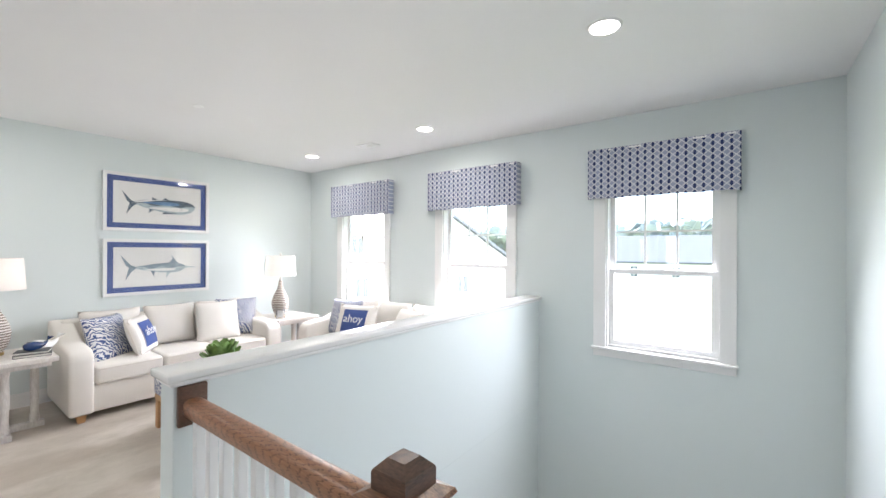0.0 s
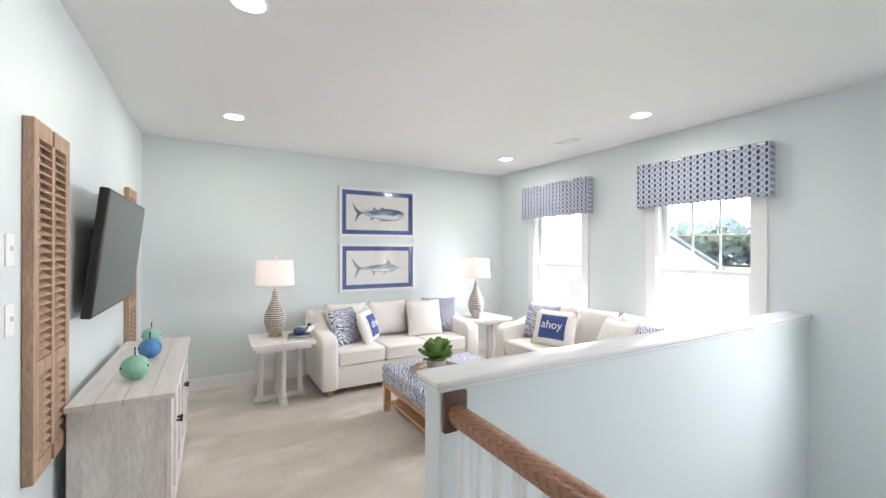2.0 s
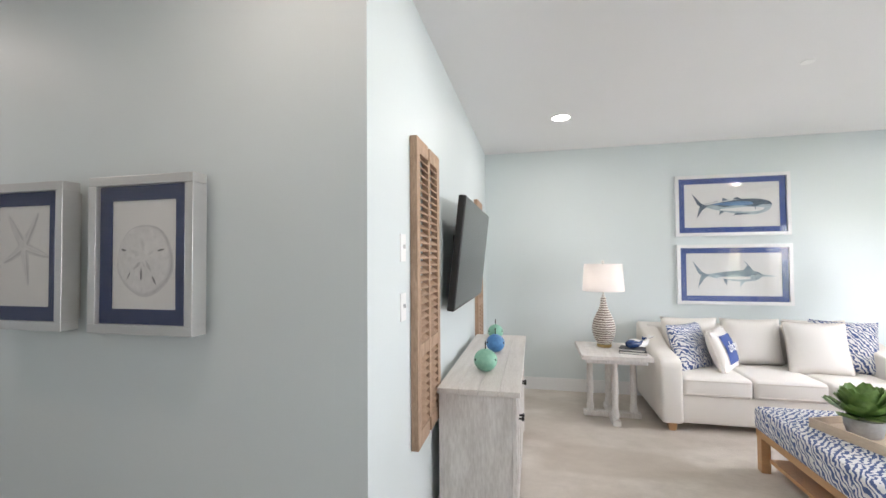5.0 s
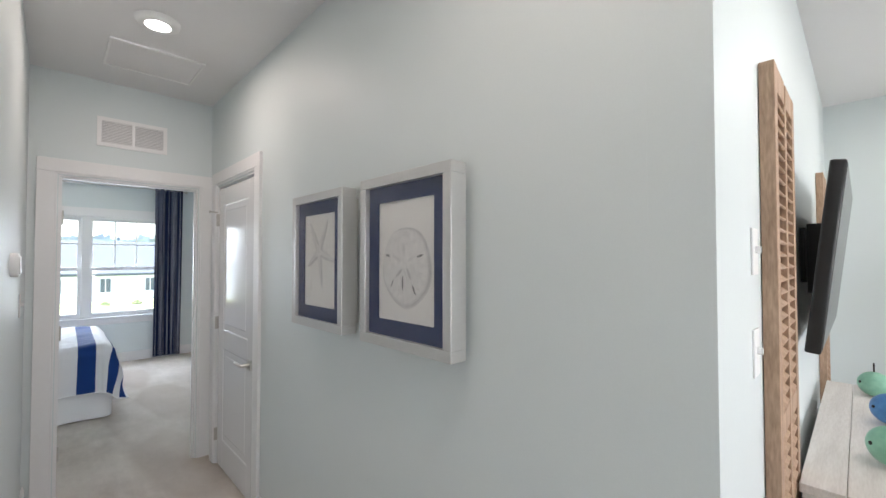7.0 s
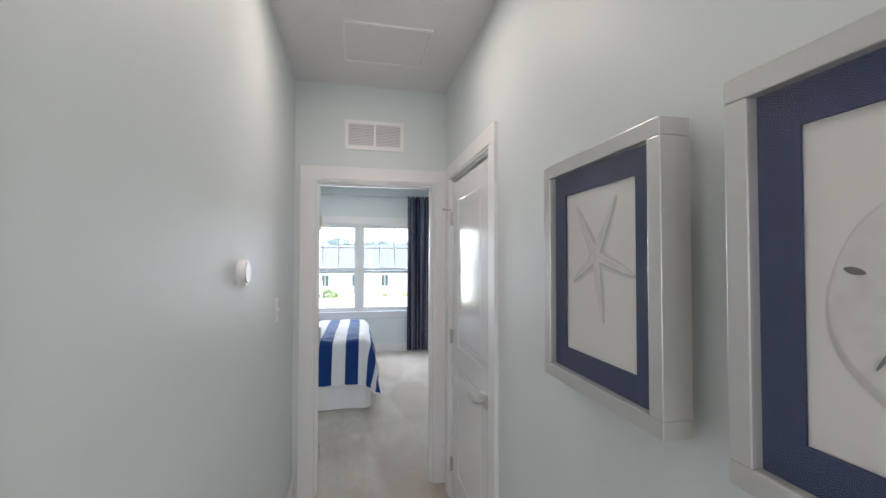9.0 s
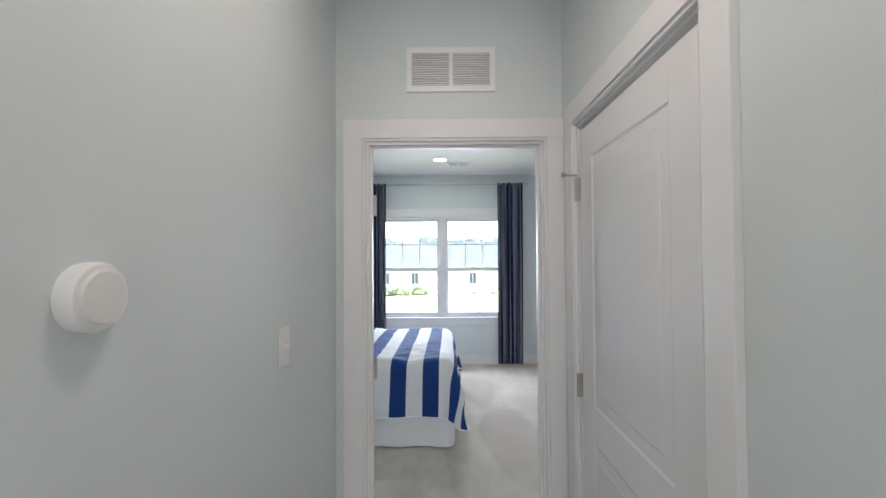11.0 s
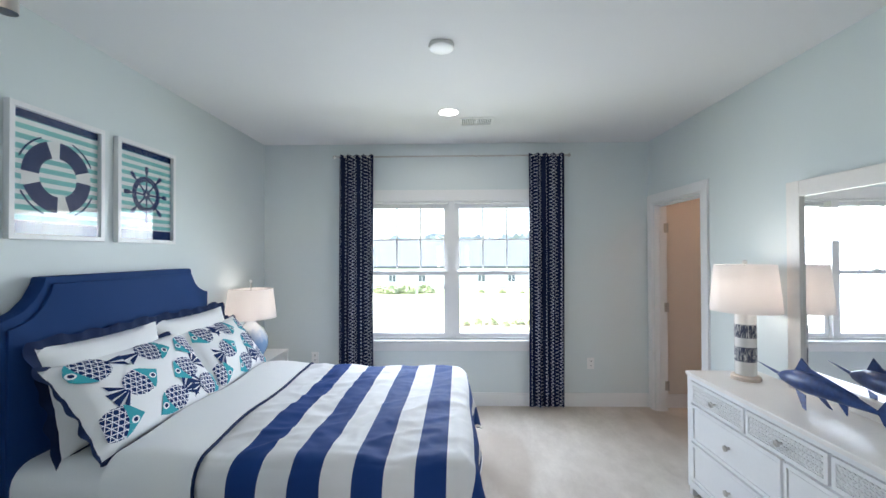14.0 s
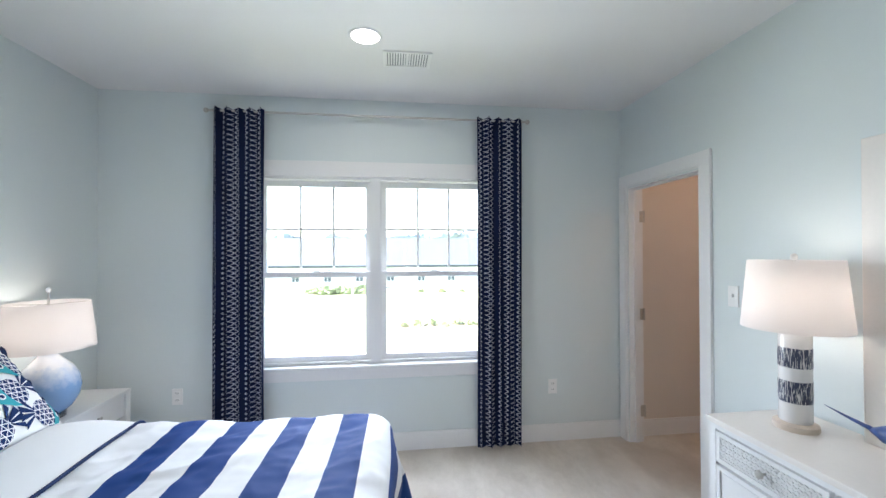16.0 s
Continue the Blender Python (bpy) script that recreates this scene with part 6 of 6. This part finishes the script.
# ---- bedroom: nightstand and lamps ----
def nightstand(m):
    o = thing("nightstand", "white open-legged nightstand beside the bed", "nightstand", at=m)
    part("top", boxes((-0.165, 0.16, -0.28, 0.28, 0.595, 0.62), bevel=0.003), DRESSER, o)
    part("drawer", boxes((-0.145, 0.145, -0.26, 0.20, 0.45, 0.594), bevel=0.003), DRESSER, o)
    part("knob", lathe([(0.005, 0), (0.006, 0.012), (0.013, 0.02), (0.001, 0.026)], 14), NICKEL, o, smooth=50, at=pose(-0.145, 0, 0.525, 0, -90))
    for sx in (-1, 1):
        for sy in (-1, 1):
            part("leg", boxes((sx * 0.142 - 0.02, sx * 0.142 + 0.02, sy * 0.258 - 0.02, sy * 0.258 + 0.02, 0.0, 0.594), bevel=0.002), DRESSER, o)
    part("shelf", boxes((-0.125, 0.125, -0.24, 0.24, 0.15, 0.17), bevel=0.002), DRESSER, o)
    return o


nightstand(pose(0.725, -7.41, 0))
GB = [(0.064, 0.022), (0.104, 0.055), (0.136, 0.112), (0.146, 0.17), (0.136, 0.23), (0.108, 0.285), (0.072, 0.322), (0.048, 0.35), (0.040, 0.385), (0.044, 0.397)]
turned_lamp("table_lamp", "blue and white glazed gourd lamp, lit", pose(0.70, -7.215, 0.62) @ Matrix.Scale(0.965, 4), GB, GLAZE, (0.215, 0.185, 0.395, 0.655), 0.74, 0.33, 0.55, extra=(("plinth", [(0.08, 0.0), (0.08, 0.022)], CLEARBASE, "clear acrylic plinth"),))
CY = [(0.054, 0.03), (0.056, 0.034), (0.056, 0.42), (0.053, 0.424)]
dl = turned_lamp("table_lamp", "white ceramic column lamp with navy bands, lit", pose(-2.84, -6.22, 0.788), CY, BANDCER, (0.184, 0.158, 0.412, 0.695), 0.722, 0.42, 0.45, extra=(("plinth", [(0.076, 0.0), (0.078, 0.006), (0.076, 0.022), (0.062, 0.03)], LAMPWOOD, "pale turned wood plinth"), ("band", [(0.0565, 0.112), (0.0572, 0.114), (0.0572, 0.198), (0.0565, 0.20)], BANDS, "brushed navy band"), ("band", [(0.0565, 0.255), (0.0572, 0.257), (0.0572, 0.333), (0.0565, 0.335)], BANDS, "brushed navy band")))


# ---- bedroom: dresser, mirror, marlin ----
DY0, DY1, DXF = -6.402, -4.87, -2.58
dr = thing("dresser", "white dresser with basketweave drawer fronts", "dresser", at=pose(0, 0, 0))
part("top", rounded(boxes((BR + 0.02, DXF, DY0, DY1, 0.764, 0.788)), 0.004), DRESSERTOP, dr, "cream painted top")
part("carcass", boxes((BR + 0.03, DXF - 0.025, DY0 + 0.012, DY1 - 0.012, 0.055, 0.764)), DRESSER, dr)
for yy in (DY0 + 0.012, DY1 - 0.047):
    for xx in (BR + 0.03, DXF - 0.05):
        part("leg", boxes((xx, xx + 0.035, yy, yy + 0.035, 0.0, 0.055), bevel=0.003), DRESSER, dr)
FX = DXF - 0.025
part("face_frame", boxes((FX, FX + 0.018, DY0 + 0.012, DY0 + 0.05, 0.055, 0.764), (FX, FX + 0.018, DY1 - 0.05, DY1 - 0.012, 0.055, 0.764), (FX, FX + 0.018, DY0 + 0.05, DY1 - 0.05, 0.742, 0.764), (FX, FX + 0.018, DY0 + 0.05, DY1 - 0.05, 0.055, 0.10)), DRESSER, dr)
iw = DY1 - DY0 - 0.10
weave = mesh_of("weave_strand", rounded(boxes((0, 0.006, -0.0095, 0.0095, -0.0055, 0.0055)), 0.0025, 1), CANEWHITE)


def drawer(y0, y1, z0, z1, woven):
    d = part("drawer", boxes((FX + 0.001, FX + 0.014, y0, y1, z0, z1)), DRESSER, dr)
    part("edge", boxes((FX + 0.014, FX + 0.022, y0, y1, z1 - 0.018, z1), (FX + 0.014, FX + 0.022, y0, y1, z0, z0 + 0.018), (FX + 0.014, FX + 0.022, y0, y0 + 0.018, z0 + 0.018, z1 - 0.018), (FX + 0.014, FX + 0.022, y1 - 0.018, y1, z0 + 0.018, z1 - 0.018)), DRESSER, d)
    if woven:
        strands = []
        bm = bmesh.new()
        ny, nz = int((y1 - y0 - 0.04) / 0.021), int((z1 - z0 - 0.04) / 0.0125)
        for i in range(ny):
            for j in range(nz):
                yy = y0 + 0.02 + (i + 0.5 + 0.25 * (1 if j % 2 else -1)) * (y1 - y0 - 0.04) / ny
                zz = z0 + 0.02 + (j + 0.5) * (z1 - z0 - 0.04) / nz
                box(bm, 0, 0.006, -0.008, 0.008, -0.0042, 0.0042, pose(FX + 0.014, yy, zz, 24 if j % 2 else -24))
        tagged(part("basketweave", bm, CANEWHITE, d, "raised white basketweave"), kind="stuff")
    else:
        part("panel", boxes((FX + 0.014, FX + 0.017, y0 + 0.025, y1 - 0.025, z0 + 0.025, z1 - 0.025), bevel=0.001), DRESSER, d)
    part("pull", lathe([(0.006, 0), (0.006, 0.014), (0.018, 0.022), (0.016, 0.03), (0.002, 0.033)], 6), NICKEL, d, "faceted nickel knob", at=pose(FX + 0.02, (y0 + y1) / 2, (z0 + z1) / 2, 0, 90))


for k in range(3):
    drawer(DY0 + 0.05 + k * iw / 3 + 0.008, DY0 + 0.05 + (k + 1) * iw / 3 - 0.008, 0.605, 0.735, True)
for k in range(2):
    for z0, z1 in ((0.36, 0.59), (0.11, 0.345)):
        drawer(DY0 + 0.05 + k * iw / 2 + 0.008, DY0 + 0.05 + (k + 1) * iw / 2 - 0.008, z0, z1, False)
mi = thing("dresser_mirror", "white framed mirror standing on the dresser", "mirror", at=pose(BR + 0.04, -5.54, 0.788))
MW, MH, FW = 0.535, 1.165, 0.088
part("frame", rounded(boxes((0, 0.045, -MW, -MW + FW, 0, MH)), 0.004), DRESSERTOP, mi)
part("frame", rounded(boxes((0, 0.045, MW - FW, MW, 0, MH)), 0.004), DRESSERTOP, mi)
part("frame", rounded(boxes((0, 0.045, -MW + FW, MW - FW, 0, FW)), 0.004), DRESSERTOP, mi)
part("frame", rounded(boxes((0, 0.045, -MW + FW, MW - FW, MH - FW, MH)), 0.004), DRESSERTOP, mi)
part("mirror_glass", boxes((0.01, 0.028, -MW + FW, MW - FW, FW, MH - FW)), MIRROR, mi, "silvered mirror glass")
ma = thing("marlin_figurine", "painted blue marlin figurine on the dresser", "figurine", at=pose(-2.828, -5.623, 0.788 + 0.101, 0, 0, -85) @ pose(0, 0, 0, 0, -4) @ Matrix.Scale(0.95, 4))
sp = [(-0.02, 0.0, 0.008), (0.02, 0.0, 0.03), (0.09, 0.004, 0.05), (0.18, 0.006, 0.056), (0.28, 0.004, 0.044), (0.38, 0.0, 0.026), (0.45, 0.0, 0.013), (0.48, 0.0, 0.009)]
spine = [(0.30 - x, 0.0, z + 0.012 * math.sin(x * 6)) for x, z, r in sp]
part("body", tube(spine, [r for x, z, r in sp], 16), MARLIN, ma, smooth=70)
part("bill", tube([(0.30, 0, 0.0), (0.38, 0, 0.010), (0.47, 0, 0.024)], [0.010, 0.006, 0.001], 8), MARLIN, ma, smooth=60)
part("dorsal_fin", prism([(0.23, 0.04), (0.19, 0.13), (0.14, 0.09), (0.02, 0.065), (-0.08, 0.045), (-0.10, 0.03)], 0.006, Matrix.Translation((0, -0.003, 0))), MARLIN, ma)
part("tail_fin", prism([(-0.17, 0.0), (-0.215, 0.085), (-0.265, 0.13), (-0.225, 0.02), (-0.225, -0.01), (-0.265, -0.085), (-0.20, -0.05)], 0.006, Matrix.Translation((0, -0.003, 0.01))), MARLIN, ma)
for s2 in (-1, 1):
    part("pectoral_fin", prism([(0.17, -0.03), (0.10, -0.105), (0.08, -0.11), (0.11, -0.04)], 0.005, pose(0, s2 * 0.03, 0, s2 * 22)), MARLIN, ma)
part("anal_fin", prism([(0.0, -0.02), (-0.05, -0.07), (-0.05, -0.015)], 0.005, Matrix.Translation((0, -0.0025, 0))), MARLIN, ma)


# ---- bedroom: pictures over the bed ----
def nautical(yc, label):
    o, y = picture("nautical_picture", label, 0.485, 0.615, 0.03, 0.024, WHITEFRAME, 0.0, MAT_BLUE, AQUASTRIPE, pose(BL, yc, 1.935, 0, 0, -90), "nautical pictures over the bed")
    y += 0.0002
    flat(o, "navy_border", [(-0.218, 0.245), (0.218, 0.245), (0.218, 0.283), (-0.218, 0.283)], y, PRINTNAVY, 0.0006)
    flat(o, "navy_border", [(-0.218, -0.283), (0.218, -0.283), (0.218, -0.225), (-0.218, -0.225)], y, PRINTNAVY, 0.0006)
    return o, y


def ring_flat(o, name, r0, r1, a0, a1, y, mat, cx=0.0, cz=0.0, n=14, thick=0.0006):
    pts = [(cx + r1 * math.cos(a0 + (a1 - a0) * k / n), cz + r1 * math.sin(a0 + (a1 - a0) * k / n)) for k in range(n + 1)]
    pts += [(cx + r0 * math.cos(a1 - (a1 - a0) * k / n), cz + r0 * math.sin(a1 - (a1 - a0) * k / n)) for k in range(n + 1)]
    return flat(o, name, pts, y, mat, thick)


o, y = nautical(-5.665, "white framed life ring print on aqua stripes")
for k in range(4):
    a = k * math.pi / 2 + 0.35
    ring_flat(o, "ring_band", 0.095, 0.175, a, a + 1.18, y, MAT_BLUE)
    ring_flat(o, "ring_band", 0.095, 0.175, a + 1.19, a + math.pi / 2 - 0.01, y, PAPER)
    ring_flat(o, "rope", 0.192, 0.20, a + 0.1, a + 0.85, y, PRINTNAVY)
o, y = nautical(-6.238, "white framed ship's wheel print on aqua stripes")
for k in range(4):
    ring_flat(o, "wheel_rim", 0.082, 0.115, k * math.pi / 2, k * math.pi / 2 + 1.565, y, MAT_BLUE)
    ring_flat(o, "hub", 0.006, 0.03, k * math.pi / 2, k * math.pi / 2 + 1.565, y, MAT_BLUE)
for k in range(8):
    a = k * math.pi / 4
    d, n = (math.cos(a), math.sin(a)), (-math.sin(a), math.cos(a))
    P2 = lambda r, s2: (r * d[0] + s2 * n[0], r * d[1] + s2 * n[1])
    flat(o, "spoke", [P2(0.028, 0.006), P2(0.125, 0.006), P2(0.15, 0.014), P2(0.178, 0.012), P2(0.178, -0.012), P2(0.15, -0.014), P2(0.125, -0.006), P2(0.028, -0.006)], y - 0.0008, MAT_BLUE, 0.0006)


# ---- out of doors ----
GZ = -3.1
setting("ground", boxes((-900, 900, -900, 900, GZ - 0.3, GZ)), GRASS, "pale sunlit mown lawn", "lawn")
setting("road", boxes((-400, 400, 26, 33, GZ - 0.1, GZ + 0.02)), ROAD, "pale asphalt street", "road")


def house(x, y, w, d, h, roof, turn, windows, floors=1, gable_windows=()):
    """A white gabled house: the ridge along its width, the front towards -y."""
    o = thing("house", "white sided house with a grey shingle roof", "house", "neighbouring houses", pose(x, y, GZ, 0, 0, turn))
    part("wall", boxes((-w / 2, w / 2, -d / 2, d / 2, 0, h)), SIDING, o, "white lap siding")
    bm = bmesh.new()
    e = 0.5
    pts = [(-d / 2 - e, h - 0.15), (0, h + roof), (d / 2 + e, h - 0.15), (d / 2 + e, h - 0.4), (0, h + roof - 0.28), (-d / 2 - e, h - 0.4)]
    a = [bm.verts.new((-w / 2 - e, p, q)) for p, q in pts]
    c = [bm.verts.new((w / 2 + e, p, q)) for p, q in pts]
    for i in range(6):
        bm.faces.new((a[i], a[(i + 1) % 6], c[(i + 1) % 6], c[i]))
    for r in (a, c):
        bm.faces.new((r[0], r[1], r[4], r[5]))
        bm.faces.new((r[1], r[2], r[3], r[4]))
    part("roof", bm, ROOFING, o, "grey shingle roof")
    for sx in (-1, 1):
        g = bmesh.new()
        g.faces.new([g.verts.new((sx * w / 2, p, q)) for p, q in ((-d / 2, h - 0.01), (d / 2, h - 0.01), (0, h + roof - 0.3))])
        part("gable", g, SIDING, o)
    for fl in range(floors):
        for i in range(windows):
            wx = -w / 2 + w * (i + 0.5) / windows
            z = 0.9 + fl * 2.8
            wn = part("window", boxes((wx - 0.55, wx + 0.55, -d / 2 - 0.06, -d / 2, z - 0.1, z + 1.55)), TRIM, o)
            for k in (-1, 1):
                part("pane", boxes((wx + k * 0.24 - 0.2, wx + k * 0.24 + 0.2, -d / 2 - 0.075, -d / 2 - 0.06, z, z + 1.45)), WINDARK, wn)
    for gy, z in gable_windows:
        wn = part("window", boxes((w / 2, w / 2 + 0.06, gy - 0.6, gy + 0.6, z - 0.1, z + 1.55)), TRIM, o)
        for k in (-1, 1):
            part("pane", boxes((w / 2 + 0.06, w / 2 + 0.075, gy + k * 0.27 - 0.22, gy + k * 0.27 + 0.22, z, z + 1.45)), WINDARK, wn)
    return o


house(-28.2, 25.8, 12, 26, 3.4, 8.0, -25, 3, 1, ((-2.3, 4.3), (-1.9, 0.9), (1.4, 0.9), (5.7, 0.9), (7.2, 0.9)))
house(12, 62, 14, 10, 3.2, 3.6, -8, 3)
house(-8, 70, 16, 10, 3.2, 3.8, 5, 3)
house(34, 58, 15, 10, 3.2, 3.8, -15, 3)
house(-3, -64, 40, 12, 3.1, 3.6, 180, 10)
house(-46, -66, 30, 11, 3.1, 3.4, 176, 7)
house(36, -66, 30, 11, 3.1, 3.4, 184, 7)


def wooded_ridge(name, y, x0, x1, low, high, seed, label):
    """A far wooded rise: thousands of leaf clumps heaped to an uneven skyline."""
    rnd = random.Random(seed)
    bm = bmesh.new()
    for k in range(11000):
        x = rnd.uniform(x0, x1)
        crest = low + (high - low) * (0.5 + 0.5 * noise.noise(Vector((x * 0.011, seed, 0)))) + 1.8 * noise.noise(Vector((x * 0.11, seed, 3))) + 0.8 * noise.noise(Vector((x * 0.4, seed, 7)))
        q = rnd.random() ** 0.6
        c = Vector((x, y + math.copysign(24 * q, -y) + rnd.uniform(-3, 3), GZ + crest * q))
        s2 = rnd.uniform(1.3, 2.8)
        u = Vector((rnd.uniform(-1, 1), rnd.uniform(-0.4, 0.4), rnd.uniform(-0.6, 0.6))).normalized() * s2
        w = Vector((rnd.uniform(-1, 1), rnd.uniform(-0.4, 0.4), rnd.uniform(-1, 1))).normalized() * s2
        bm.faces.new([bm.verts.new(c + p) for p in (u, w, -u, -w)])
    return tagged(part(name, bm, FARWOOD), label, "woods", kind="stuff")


# the haze on both ridges is in their colour, not in the air
wooded_ridge("far_woods", 150, -190, 120, 8.5, 15, 3, "woods on a far rise, haze painted in as pale blue-green")
wooded_ridge("far_woods", -150, -150, 150, 6, 10.5, 8, "woods behind the houses, haze painted in as pale blue-green")


def shrub(x, y, r, seed):
    rnd = random.Random(seed)
    bm = bmesh.new()
    for k in range(160):
        a, e, q = rnd.uniform(0, 6.283), rnd.uniform(0, 1.4), r * rnd.uniform(0.6, 1.1)
        c = Vector((q * math.cos(a) * math.cos(e), q * math.sin(a) * math.cos(e), q * math.sin(e) * 0.9))
        u = Vector((rnd.uniform(-1, 1), rnd.uniform(-1, 1), rnd.uniform(-1, 1))).normalized() * r * 0.2
        w = Vector((rnd.uniform(-1, 1), rnd.uniform(-1, 1), rnd.uniform(-1, 1))).normalized() * r * 0.2
        bm.faces.new([bm.verts.new(c + p) for p in (u, w, -u, -w)])
    return tagged(part("shrub", bm, SHRUBLEAF, at=pose(x, y, GZ + 0.03)), "small green shrub in a planting bed", "shrub", "shrubs along the beds")


setting("planting_bed", boxes((-6.6, -1.4, -30.8, -29.4, GZ - 0.05, GZ + 0.03)), MULCH, "dark mulch bed", "planting bed")
for i in range(6):
    shrub(-6.2 + i * 0.85, -30.0 + 0.2 * math.sin(i * 4), 0.35 + 0.08 * math.sin(i * 2.2), 90 + i)
setting("planting_bed", boxes((-14, 12, -52.0, -51.4, GZ - 0.05, GZ + 0.03)), MULCH, "thin mulch bed beside the houses", "planting bed")
for i in range(9):
    shrub(1.5 + i * 0.75, -51.0 - 0.6 * math.sin(i * 1.9), 0.55 + 0.4 * abs(math.sin(i * 1.3)), 120 + i)
for i in range(4):
    shrub(-4.5 - i * 2.4, -51.2, 0.4 + 0.15 * math.sin(i * 2.9), 140 + i)
for x, y, hgt in ((-3.0, -29.0, 1.7), (-3.4, -29.0, 1.7), (1.4, -31.8, 3.0)):
    part_post = boxes((-0.05, 0.05, -0.05, 0.05, 0, hgt), bevel=0.01)
    tagged(part("post", part_post, PLASTIC, at=pose(x, y, GZ)), "thin pale post standing on the lawn", "post", "posts on the lawn")
